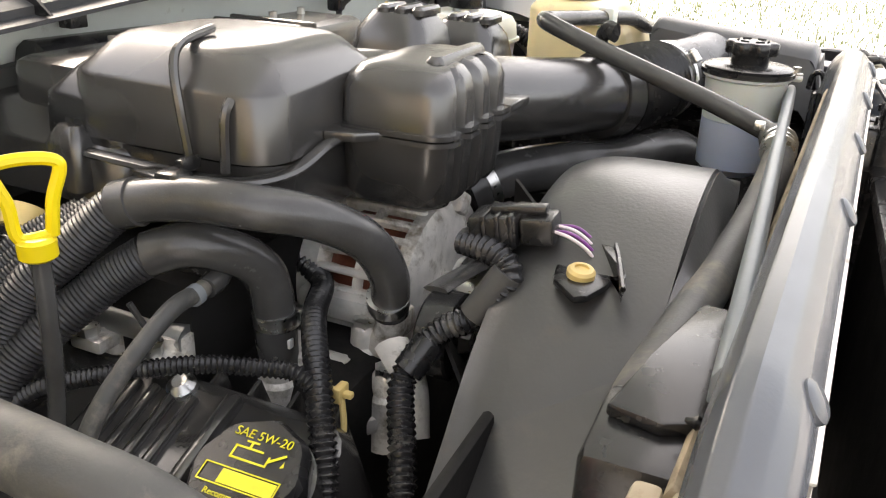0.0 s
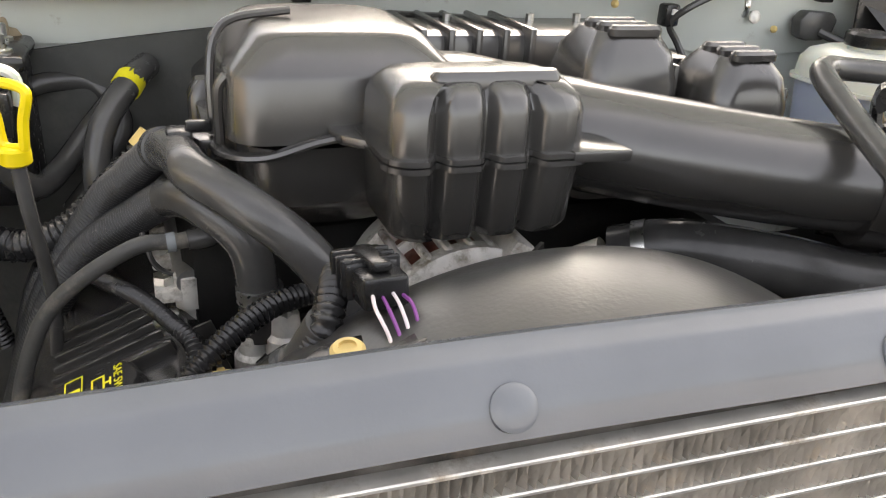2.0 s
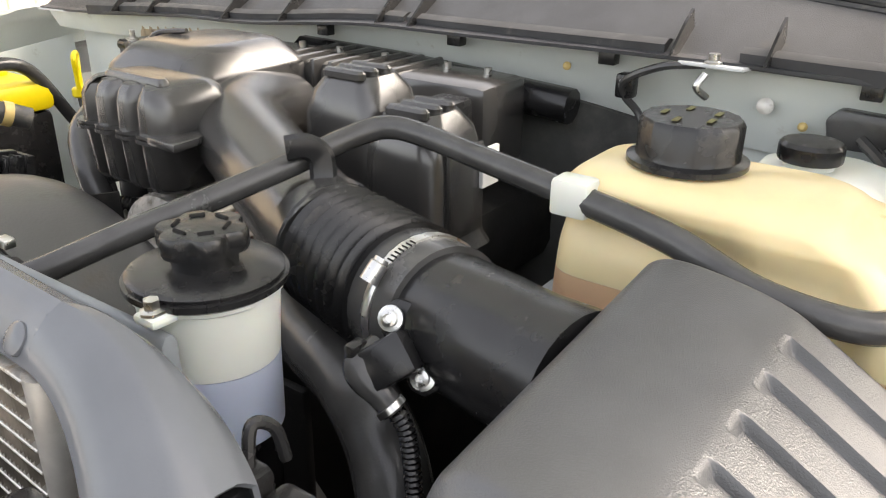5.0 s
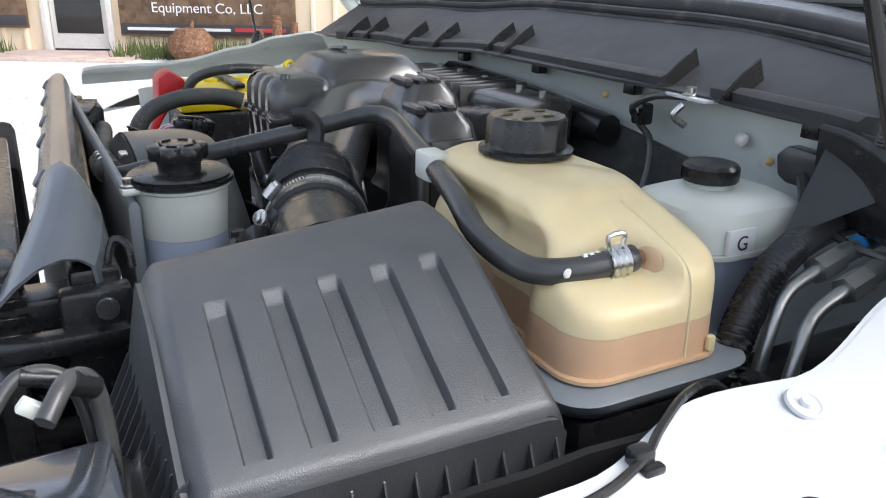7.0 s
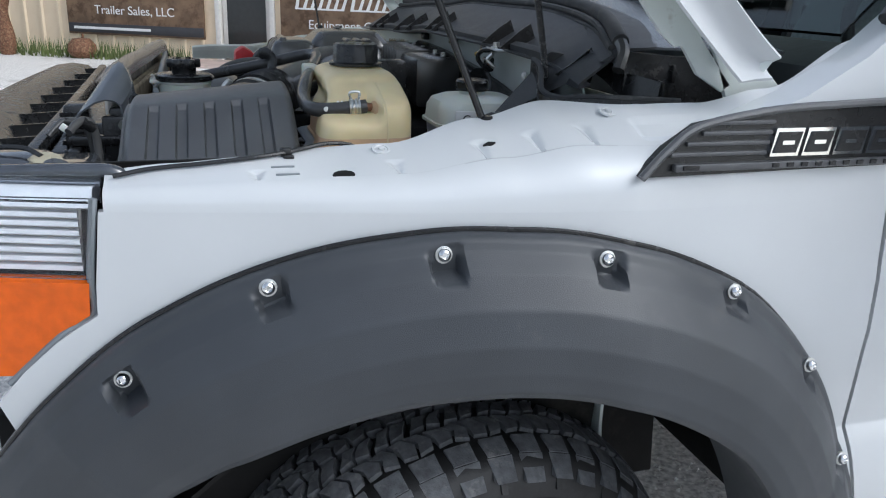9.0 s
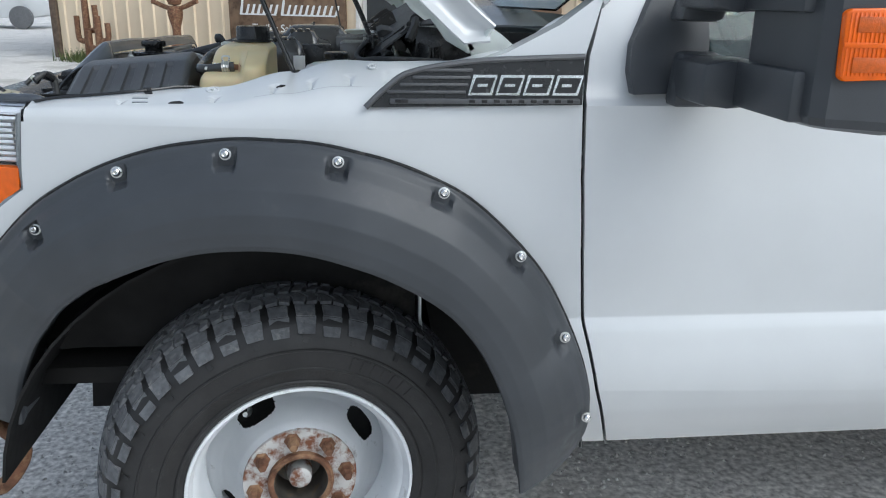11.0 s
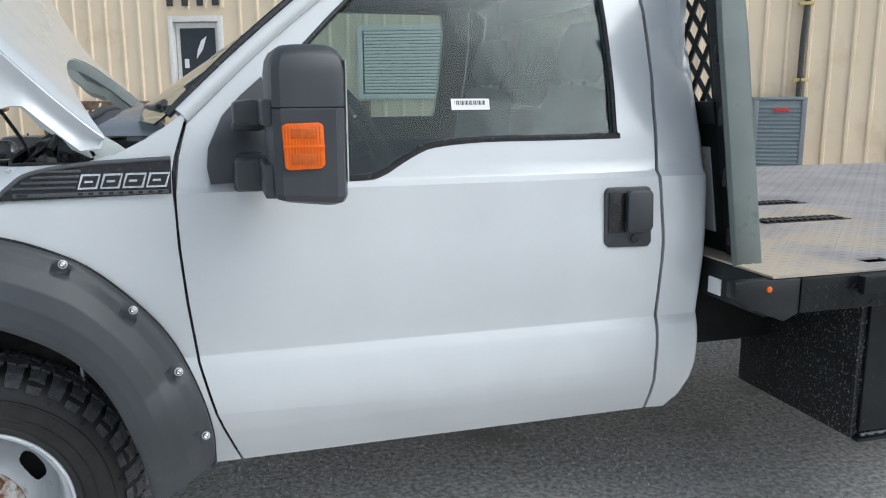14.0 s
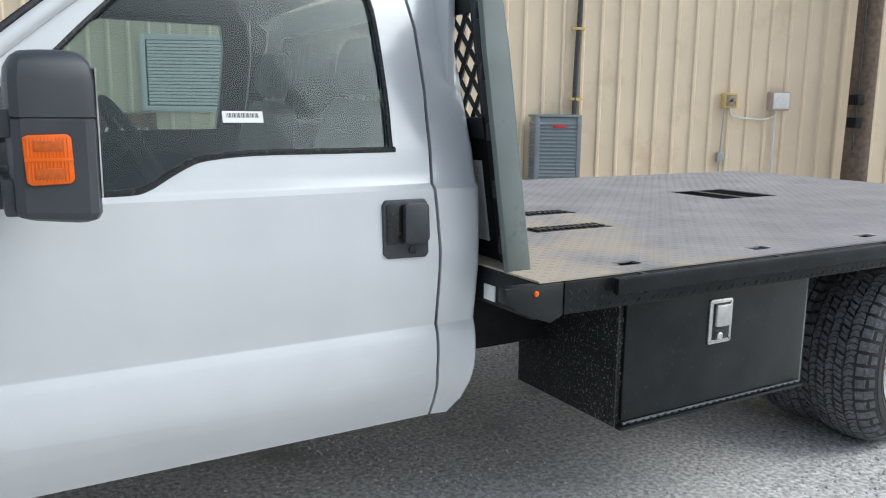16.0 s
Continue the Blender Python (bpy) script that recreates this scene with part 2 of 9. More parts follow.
PURPLE = make("purple_wire", (0.22, 0.05, 0.25), 0.4, bump=0.0)
PINKWIRE = make("pale_wire", (0.75, 0.66, 0.68), 0.4, bump=0.0)
BLUE = make("blue_plastic", (0.03, 0.2, 0.5), 0.4, bump=0.0)
MESHLOOM = make("braided_sleeve", (0.032, 0.032, 0.033), 0.42, var=0.35, scale=260, bump=0.3, bscale=420)
PIPE = make("aluminium_pipe", (0.42, 0.43, 0.42), 0.4, metal=0.9, var=0.1, scale=40, bump=0.05)

# ---- building tools ----


def finish(bm, name, material, smooth=True, angle=38):
    bmesh.ops.recalc_face_normals(bm, faces=bm.faces)
    me = bpy.data.meshes.new(name)
    bm.to_mesh(me)
    bm.free()
    if material:
        me.materials.append(material)
    if smooth:
        me.polygons.foreach_set("use_smooth", [True] * len(me.polygons))
        me.set_sharp_from_angle(angle=radians(angle))
    return me


def part(name, bm, material, parent, label="", smooth=True, angle=38):
    ob = new(name, finish(bm, name, material, smooth, angle))
    ob.parent = parent
    if parent.type == "EMPTY":
        ob.matrix_parent_inverse = parent.matrix_basis.inverted()
    if label:
        tagged(ob, label)
    return ob


def thing(name, loc, label, category, group="", kind=""):
    ob = new(name)
    ob.empty_display_size = 0.05
    ob.matrix_basis = Matrix.Translation(loc)
    return tagged(ob, label, category, group, kind)


def solid(name, bm, material, label="", category="", kind="", group="", smooth=True, angle=38):
    return tagged(new(name, finish(bm, name, material, smooth, angle)), label, category, group, kind)


def rbox(x0, x1, y0, y1, z0, z1, bev=0.004, seg=2, bm=None):
    own = bmesh.new()
    m = Matrix.Translation(((x0 + x1) / 2, (y0 + y1) / 2, (z0 + z1) / 2)) @ Matrix.Diagonal((x1 - x0, y1 - y0, z1 - z0, 1))
    bmesh.ops.create_cube(own, size=1.0, matrix=m)
    if bev:
        bmesh.ops.bevel(own, geom=own.edges[:], offset=bev, segments=seg, profile=0.5, affect="EDGES")
    return merge(bm, own)


def merge(bm, own, m=None):
    if m is not None:
        bmesh.ops.transform(own, matrix=m, verts=own.verts)
    if bm is None:
        return own
    tmp = bpy.data.meshes.new("tmp")
    own.to_mesh(tmp)
    own.free()
    bm.from_mesh(tmp)
    bpy.data.meshes.remove(tmp)
    return bm


def smooth_path(pts, n=8):
    p = [Vector(q) for q in pts]
    if len(p) < 3:
        return [p[0].lerp(p[-1], i / n) for i in range(n + 1)]
    e = [2 * p[0] - p[1]] + p + [2 * p[-1] - p[-2]]
    out = []
    for i in range(1, len(e) - 2):
        a, b, c, d = e[i - 1], e[i], e[i + 1], e[i + 2]
        for k in range(n):
            t = k / n
            out.append(0.5 * ((2 * b) + (c - a) * t + (2 * a - 5 * b + 4 * c - d) * t * t + (3 * b - a - 3 * c + d) * t ** 3))
    return out + [p[-1]]


def loft(rings, bm=None, caps=True, closed=True):
    bm = bm or bmesh.new()
    rows = [[bm.verts.new(v) for v in r] for r in rings]
    n = len(rows[0])
    for a, b in zip(rows, rows[1:]):
        for i in range(n if closed else n - 1):
            bm.faces.new((a[i], a[(i + 1) % n], b[(i + 1) % n], b[i]))
    if caps and closed:
        bm.faces.new(rows[0][::-1])
        bm.faces.new(rows[-1])
    return bm


def tube(pts, r, seg=14, n=8, bm=None, flat=1.0, raw=False):
    """A round bar along a smooth path; r may be a function of 0..1 along it."""
    path = [Vector(q) for q in pts] if raw else smooth_path(pts, n)
    rings, up = [], None
    for i, c in enumerate(path):
        d = (path[min(i + 1, len(path) - 1)] - path[max(i - 1, 0)]).normalized()
        if up is None:
            up = Vector((0, 0, 1)) if abs(d.z) < 0.9 else Vector((1, 0, 0))
        s = d.cross(up).normalized()
        up = s.cross(d).normalized()
        rad = r(i / (len(path) - 1)) if callable(r) else r
        rings.append([c + rad * (math.cos(a) * s + flat * math.sin(a) * up) for a in (2 * math.pi * k / seg for k in range(seg))])
    return loft(rings, bm)


def ribbed(pts, r, depth, pitch, seg=14, bm=None):
    """A corrugated bar: rings swell and shrink along the path."""
    path = smooth_path(pts, 40)
    length = [0.0]
    for a, b in zip(path, path[1:]):
        length.append(length[-1] + (b - a).length)
    total, k, out, rad = length[-1], 0, [], []
    steps = max(6, int(total / pitch) * 6)
    for s in range(steps + 1):
        w = total * s / steps
        while k < len(length) - 2 and length[k + 1] < w:
            k += 1
        f = (w - length[k]) / max(1e-9, length[k + 1] - length[k])
        out.append(path[k].lerp(path[k + 1], f))
        rad.append(r - depth * (0, 0.2, 0.8, 1, 0.8, 0.2)[s % 6])
    return tube(out, lambda t: rad[round(t * (len(rad) - 1))], seg, bm=bm, raw=True)


def lathe(profile, at, axis="z", seg=32, bm=None, wobble=None, ends=True):
    own, rows = bmesh.new(), []
    for r, h in profile:
        row = []
        for k in range(seg):
            a = 2 * math.pi * k / seg
            q = r * (wobble(a, h) if wobble else 1)
            row.append(own.verts.new((q * math.cos(a), q * math.sin(a), h)))
        rows.append(row)
    for a, b in zip(rows, rows[1:]):
        for i in range(seg):
            own.faces.new((a[i], a[(i + 1) % seg], b[(i + 1) % seg], b[i]))
    for row, r in ((rows[0], profile[0][0]), (rows[-1], profile[-1][0])):
        if r > 1e-5 and ends:
            own.faces.new(row)
    bmesh.ops.remove_doubles(own, verts=own.verts, dist=1e-6)
    turn = {"z": Matrix.Identity(4), "y": Matrix.Rotation(radians(90), 4, "X"), "x": Matrix.Rotation(radians(90), 4, "Y")}[axis]
    return merge(bm, own, Matrix.Translation(at) @ turn)


def turned(profile, at, towards, seg=24, bm=None, wobble=None):
    """A lathed piece whose height axis points along a given direction."""
    own = lathe(profile, (0, 0, 0), seg=seg, wobble=wobble)
    q = Vector((0, 0, 1)).rotation_difference(Vector(towards).normalized())
    return merge(bm, own, Matrix.Translation(at) @ q.to_matrix().to_4x4())


def rrect(cx, cy, w, d, r, z, n=5):
    """A rounded rectangle at height z."""
    r = min(r, w / 2 - 1e-4, d / 2 - 1e-4)
    out = []
    for sx, sy, a0 in ((1, 1, 0), (-1, 1, 90), (-1, -1, 180), (1, -1, 270)):
        for k in range(n + 1):
            a = radians(a0 + 90 * k / n)
            out.append(Vector((cx + sx * (w / 2 - r) + r * math.cos(a), cy + sy * (d / 2 - r) + r * math.sin(a), z)))
    return out


def prism(poly, axis, a, b, bev=0.0, bm=None):
    """A flat outline made solid between two places on an axis; the outline lies in the other two axes, in their order."""
    own = bmesh.new()

    def put(p, v):
        return {"x": (v, p[0], p[1]), "y": (p[0], v, p[1]), "z": (p[0], p[1], v)}[axis]

    lo, hi = [own.verts.new(put(p, a)) for p in poly], [own.verts.new(put(p, b)) for p in poly]
    n = len(poly)
    own.faces.new(lo)
    own.faces.new(hi[::-1])
    for i in range(n):
        own.faces.new((lo[i], lo[(i + 1) % n], hi[(i + 1) % n], hi[i]))
    if bev:
        bmesh.ops.bevel(own, geom=own.edges[:], offset=bev, segments=2, profile=0.5, affect="EDGES")
    return merge(bm, own)


def curve_at(knots, v):
    if v <= knots[0][0]:
        return knots[0][1]
    for (a, p), (b, q) in zip(knots, knots[1:]):
        if v <= b:
            t = (v - a) / (b - a)
            t = t * t * (3 - 2 * t)
            return p + (q - p) * t
    return knots[-1][1]


def spline_at(knots, v):
    """Like curve_at, but without flat spots at the knots."""
    if v <= knots[0][0]:
        return knots[0][1]
    n = len(knots)
    for i in range(n - 1):
        (a, p), (b, q) = knots[i], knots[i + 1]
        if v <= b:
            s0 = (q - knots[i - 1][1]) / (b - knots[i - 1][0]) if i else (q - p) / (b - a)
            s1 = (knots[i + 2][1] - p) / (knots[i + 2][0] - a) if i < n - 2 else (q - p) / (b - a)
            t, h = (v - a) / (b - a), b - a
            return (2 * t ** 3 - 3 * t * t + 1) * p + (t ** 3 - 2 * t * t + t) * h * s0 + (3 * t * t - 2 * t ** 3) * q + (t ** 3 - t * t) * h * s1
    return knots[-1][1]


def panel(poly, prof, thick, cuts=(), bm=None, xcuts=()):
    """A sheet whose outline lies in x and z, pressed to the section y = prof(x, z), with thickness."""
    own = bmesh.new()
    own.faces.new([own.verts.new((x, 0, z)) for x, z in poly])
    for z in cuts:
        bmesh.ops.bisect_plane(own, geom=own.verts[:] + own.edges[:] + own.faces[:], plane_co=(0, 0, z), plane_no=(0, 0, 1))
    for x in xcuts:
        bmesh.ops.bisect_plane(own, geom=own.verts[:] + own.edges[:] + own.faces[:], plane_co=(x, 0, 0), plane_no=(1, 0, 0))
    faces = own.faces[:]
    back = bmesh.ops.extrude_face_region(own, geom=faces)["geom"]
    for v in own.verts:
        v.co.y = prof(v.co.x, v.co.z)
    for v in [g for g in back if isinstance(g, bmesh.types.BMVert)]:
        v.co.y += thick
    own.normal_update()
    return merge(bm, own)


def sheet(fn, nu, nv, thick, bm=None):
    """A surface fn(u, v) with thickness along its normal."""
    own = bmesh.new()
    rows = [[own.verts.new(fn(i / nu, j / nv)) for j in range(nv + 1)] for i in range(nu + 1)]
    for i in range(nu):
        for j in range(nv):
            own.faces.new((rows[i][j], rows[i + 1][j], rows[i + 1][j + 1], rows[i][j + 1]))
    own.normal_update()
    if thick:
        bmesh.ops.solidify(own, geom=own.faces[:], thickness=thick)
    return merge(bm, own)


def lettering(text, size, depth, m, material, parent, name="lettering", bold=0.0):
    cu = bpy.data.curves.new(name, "FONT")
    cu.body, cu.size, cu.extrude, cu.offset = text, size, depth, bold
    cu.align_x, cu.align_y = "CENTER", "CENTER"
    tmp = bpy.data.objects.new("tmp", cu)
    scene.collection.objects.link(tmp)
    me = bpy.data.meshes.new_from_object(tmp.evaluated_get(bpy.context.evaluated_depsgraph_get()))
    bpy.data.objects.remove(tmp)
    me.transform(m)
    me.materials.clear()
    me.materials.append(material)
    ob = new(name, me)
    ob.parent = parent
    if parent.type == "EMPTY":
        ob.matrix_parent_inverse = parent.matrix_basis.inverted()
    return ob

# ---- ground and the yard ----
YC = 1.05  # middle of the truck


def ground_z(x, y):
    d = math.hypot(x, y)
    return 0.012 * noise.noise((x * 0.9, y * 0.9, 0)) * min(1, 30 / (d + 1)) + 0.1 * min(1, max(0, (y - 4) / 6)) if d < 200 else 0.0


bm = bmesh.new()
steps = [-900, -300, -120, -60, -30, -18] + [-12 + 0.6 * i for i in range(54)] + [26, 40, 70, 140, 320, 900]
rows = [[bm.verts.new((x, y, ground_z(x, y))) for y in steps] for x in steps]
for i in range(len(steps) - 1):
    for j in range(len(steps) - 1):
        bm.faces.new((rows[i][j], rows[i + 1][j], rows[i + 1][j + 1], rows[i][j + 1]))
solid("ground", bm, GRAVEL, "grey compacted gravel yard, pale and dusty", "ground", "structure")


def scatter(name, material, count, box, sizes, label, category, seed, blade=False):
    rng = random.Random(seed)
    verts, faces = [], []
    for _ in range(count):
        x, y = rng.uniform(box[0], box[1]), rng.uniform(box[2], box[3])
        z, s = ground_z(x, y), rng.uniform(*sizes) * rng.random() ** 0.5
        a, b = rng.uniform(0, 6.28), len(verts)
        if blade:
            dx, dy, h = math.cos(a) * 0.012, math.sin(a) * 0.012, s
            lx, ly = rng.uniform(-0.4, 0.4) * h, rng.uniform(-0.4, 0.4) * h
            verts += [(x - dx, y - dy, z), (x + dx, y + dy, z), (x + lx, y + ly, z + h)]
            faces.append((b, b + 1, b + 2))
        else:
            for k in range(4):
                q = a + k * 1.57 + rng.uniform(-0.3, 0.3)
                verts.append((x + s * math.cos(q), y + s * math.sin(q), z - 0.002))
            verts.append((x + rng.uniform(-0.3, 0.3) * s, y + rng.uniform(-0.3, 0.3) * s, z + s * rng.uniform(0.5, 0.9)))
            faces += [(b, b + 1, b + 4), (b + 1, b + 2, b + 4), (b + 2, b + 3, b + 4), (b + 3, b, b + 4)]
    me = bpy.data.meshes.new(name)
    me.from_pydata(verts, [], faces)
    me.materials.append(material)
    return tagged(new(name, me), label, category, kind="stuff")


scatter("loose_gravel", STONE, 30000, (-1.6, 5.2, -0.8, 2.6), (0.004, 0.013), "loose pale gravel stones on the yard", "gravel", 3)
scatter("far_gravel", STONE, 2500, (-4, 9, 3.2, 9), (0.01, 0.03), "loose pale gravel stones before the building", "gravel", 4)
scatter("lawn_grass", GRASS, 9000, (-9, 3, -19, -7), (0.05, 0.16), "uncut yellow-green grass beside the yard", "grass", 5, True)

# ---- the metal building, set at an angle to the truck ----
WALL = Matrix.Translation((0, 12.6, 0)) @ Matrix.Rotation(math.atan2(-0.5, 1), 4, "Z")


def on_wall(bm):
    bmesh.ops.transform(bm, matrix=WALL, verts=bm.verts)
    return bm


building = thing("building", WALL @ Vector((4, 0, 0)), "tan metal-sided workshop building with vertical ribs", "building")
# wall sections round the door and the window
for u0, u1, z0, z1 in ((-6.45, -4.98, -0.2, 5.2), (-4.98, -3.27, -0.2, 1.48), (-4.98, -3.27, 2.6, 5.2), (-3.27, 0.05, -0.2, 5.2), (0.05, 1.02, 2.74, 5.2), (1.02, 24, -0.2, 5.2)):
    part("wall", on_wall(rbox(u0, u1, 0.0, 0.18, z0, z1, 0)), SIDING, building, smooth=False)
ribs = bmesh.new()
u = -6.3
while u < 24:
    for z0, z1 in (((0.05, 1.42), (2.68, 5.2)) if -5.02 < u < -3.22 else ((2.86, 5.2),) if -0.02 < u < 1.1 else ((0.05, 5.2),)):
        own = prism([(u - 0.04, 0.0), (u - 0.018, -0.03), (u + 0.018, -0.03), (u + 0.04, 0.0)], "z", z0, z1)
        merge(ribs, own)
    u += 0.305
tagged(part("rib", on_wall(ribs), SIDING, building, smooth=False), kind="stuff")
part("roof", on_wall(rbox(-6.7, 24.3, -0.35, 9, 5.2, 5.4, 0.02)), FRAMEWHITE, building)
part("side_wall", on_wall(rbox(-6.45, -6.27, 0.18, 8.8, -0.2, 5.2, 0)), SIDING, building)
part("back_wall", on_wall(rbox(-6.45, 24, 8.6, 8.8, -0.2, 5.2, 0)), SIDING, building)
part("floor_slab", on_wall(rbox(-6.2, 23.8, 0.2, 8.6, 0.0, 0.1, 0)), CONCRETE, building)
part("corner_post", on_wall(rbox(-6.62, -6.46, -0.06, 0.1, 0, 5.2, 0.01)), WOOD, building)

door_1 = tagged(new("door_1", finish(on_wall(rbox(0.14, 0.93, 0.05, 0.09, 0.14, 2.64, 0.004)), "door_1", FRAMEWHITE)), "white-framed glass entrance door in the metal wall", "door", kind="structure")
for nm, dims in (("door_frame", (0.05, 0.13, -0.045, 0.1, 0.1, 2.74)), ("door_frame", (0.94, 1.02, -0.045, 0.1, 0.1, 2.74)), ("door_frame", (0.13, 0.94, -0.045, 0.1, 2.65, 2.74))):
    part(nm, on_wall(rbox(*dims, 0.005)), FRAMEWHITE, door_1)
part("pane", on_wall(rbox(0.22, 0.85, 0.035, 0.049, 0.35, 2.55, 0.002)), GLASSDARK, door_1)
part("sticker", on_wall(prism([(0.28, 1.9), (0.36, 1.9), (0.36, 2.05), (0.28, 2.05)], "y", 0.03, 0.034)), STICKER, door_1)
part("decal", on_wall(prism([(0.5, 2.05), (0.62, 2.2), (0.7, 2.42), (0.6, 2.35), (0.53, 2.2)], "y", 0.03, 0.034)), STICKER, door_1)
window_1 = tagged(new("window_1", finish(on_wall(rbox(-4.88, -3.37, 0.06, 0.075, 1.58, 2.5, 0.002)), "window_1", GLASSDARK)), "dark workshop window with a pale frame", "window", kind="structure")
for dims in ((-4.98, -4.88, -0.04, 0.1, 1.48, 2.6), (-3.37, -3.27, -0.04, 0.1, 1.48, 2.6), (-4.88, -3.37, -0.04, 0.1, 2.5, 2.6), (-4.88, -3.37, -0.04, 0.1, 1.48, 1.58), (-4.15, -4.1, -0.02, 0.09, 1.58, 2.5)):
    part("window_frame", on_wall(rbox(*dims, 0.005)), FRAMEWHITE, window_1)
# a row of plain bars stands where the number over the door is
for k in range(4):
    solid("wall_number", on_wall(rbox(0.06 + 0.27 * k, 0.17 + 0.27 * k, -0.06, -0.035, 2.9, 3.1, 0.004)), SIGNDARK, "dark raised plate over the entrance door", "sign", group="plates over the door")
# a second window seen through the cab
window_2 = tagged(new("window_2", finish(on_wall(rbox(3.42, 5.5, -0.05, -0.03, 1.46, 2.45, 0.002)), "window_2", GLASSDARK)), "wide window with blinds in a white frame", "window", kind="structure")
for dims in ((3.34, 3.42, -0.06, 0.0, 1.38, 2.53), (5.5, 5.58, -0.06, 0.0, 1.38, 2.53), (3.42, 5.5, -0.06, 0.0, 2.45, 2.53), (3.42, 5.5, -0.06, 0.0, 1.38, 1.46), (4.8, 4.86, -0.065, -0.02, 1.46, 2.45)):
    part("window_frame", on_wall(rbox(*dims, 0.005)), FRAMEWHITE, window_2)
for u0, u1 in ((3.45, 4.78), (4.88, 5.47)):
    for k in range(19):
        part("blind_slat", on_wall(rbox(u0, u1, -0.058, -0.052, 1.48 + 0.051 * k, 1.52 + 0.051 * k, 0)), FRAMEWHITE, window_2)


def sign(u0, u1, z0, z1, words, label):
    s = thing("wall_sign", WALL @ Vector(((u0 + u1) / 2, 0, z0)), label, "sign", "trade signs on the wall")
    part("board", on_wall(rbox(u0, u1, -0.075, -0.035, z0, z1, 0.004)), SIGNWOOD, s)
    part("band", on_wall(rbox(u0 + 0.01, u1 - 0.01, -0.083, -0.077, z0 + 0.03, z0 + 0.17, 0.001)), SIGNDARK, s)
    w = u1 - u0
    for a, b, h in ((0.1, 0.42, 0.2), (0.46, 0.92, 0.2)):
        own = bmesh.new()
        k = 0
        while a + 0.05 * k < b:  # a script name shown as slanted strokes
            x = u0 + w * (a + 0.05 * k)
            prism([(x, 0.62 + z0), (x + 0.05, 0.62 + z0), (x + 0.1, 0.62 + z0 + h * (1.4 if k == 0 else 0.8)), (x + 0.06, 0.62 + z0 + h * (1.4 if k == 0 else 0.8))], "y", -0.085, -0.077, bm=own)
            k += 1
        rbox(u0 + w * a, u0 + w * b, -0.084, -0.078, z0 + 0.6, z0 + 0.625, 0, bm=own)
        part("script_bar", on_wall(own), INK, s, smooth=False)
    lettering(words, 0.19, 0.003, WALL @ Matrix.Translation(((u0 + u1) / 2, -0.08, z0 + 0.38)) @ Matrix.Rotation(radians(90), 4, "X"), INK, s)
    part("line_bar", on_wall(rbox(u0 + 0.1, u1 - 0.9, -0.088, -0.084, z0 + 0.08, z0 + 0.12, 0)), INK, s)
    return s


s1 = sign(-2.44, -0.12, 0.42, 1.35, "Trailer Sales, LLC", "brown wooden trade sign with white lettering")
s2 = sign(1.13, 3.54, 0.34, 1.35, "Equipment Co, LLC", "brown wooden trade sign with white and red lettering")
part("number_bar", on_wall(rbox(2.7, 3.4, -0.088, -0.084, 0.42, 0.47, 0)), REDINK, s2)

step = solid("door_step", on_wall(rbox(-0.4, 1.5, -1.1, -0.05, 0.02, 0.13, 0.02)), CONCRETE, "low concrete slab before the entrance door", "step")
scatter_grass = [(-6.0, -0.3), (1.2, 4.0)]
for n, (a, b) in enumerate(scatter_grass):
    rng = random.Random(30 + n)
    verts, faces = [], []
    for _ in range(1500):
        p = WALL @ Vector((rng.uniform(a, b), rng.uniform(-0.75, -0.08), 0.09))
        h, q, k = rng.uniform(0.06, 0.3), rng.uniform(0, 6.28), len(verts)
        d = Vector((math.cos(q), math.sin(q), 0)) * 0.012
        verts += [p - d, p + d, p + Vector((rng.uniform(-0.3, 0.3) * h, rng.uniform(-0.3, 0.3) * h, h))]
        faces.append((k, k + 1, k + 2))
    me = bpy.data.meshes.new("weeds")
    me.from_pydata(verts, [], faces)
    me.materials.append(GRASS)
    tagged(new("weeds", me), "rough weeds along the foot of the wall", "weeds", kind="stuff")


def pumpkin(u, w, z, r):
    p = thing("metal_pumpkin", WALL @ Vector((u, w, z)), "rusty sheet-metal pumpkin ornament standing on the ground", "ornament", "rusty garden ornaments")
    own = lathe([(0.02, 0.0), (0.7 * r, 0.05 * r), (r, 0.5 * r), (r * 0.95, 1.0 * r), (0.6 * r, 1.45 * r), (0.15 * r, 1.5 * r), (0.01, 1.45 * r)], (0, 0, 0), seg=48, wobble=lambda a, h: 1 + 0.09 * abs(math.sin(a * 5)))
    bmesh.ops.transform(own, matrix=WALL @ Matrix.Translation((u, w, z)), verts=own.verts)
    part("shell", own, RUST, p)
    c = WALL @ Vector((u, w, z + 1.42 * r))
    part("stem", tube([c, c + Vector((0.02, 0, 0.12 * r)), c + Vector((0.1 * r, 0, 0.4 * r))], 0.09 * r), RUST, p)


pumpkin(2.25, -0.7, 0.1, 0.28)
pumpkin(-1.9, -0.6, 0.1, 0.2)
pumpkin(-0.75, -0.55, 0.1, 0.13)


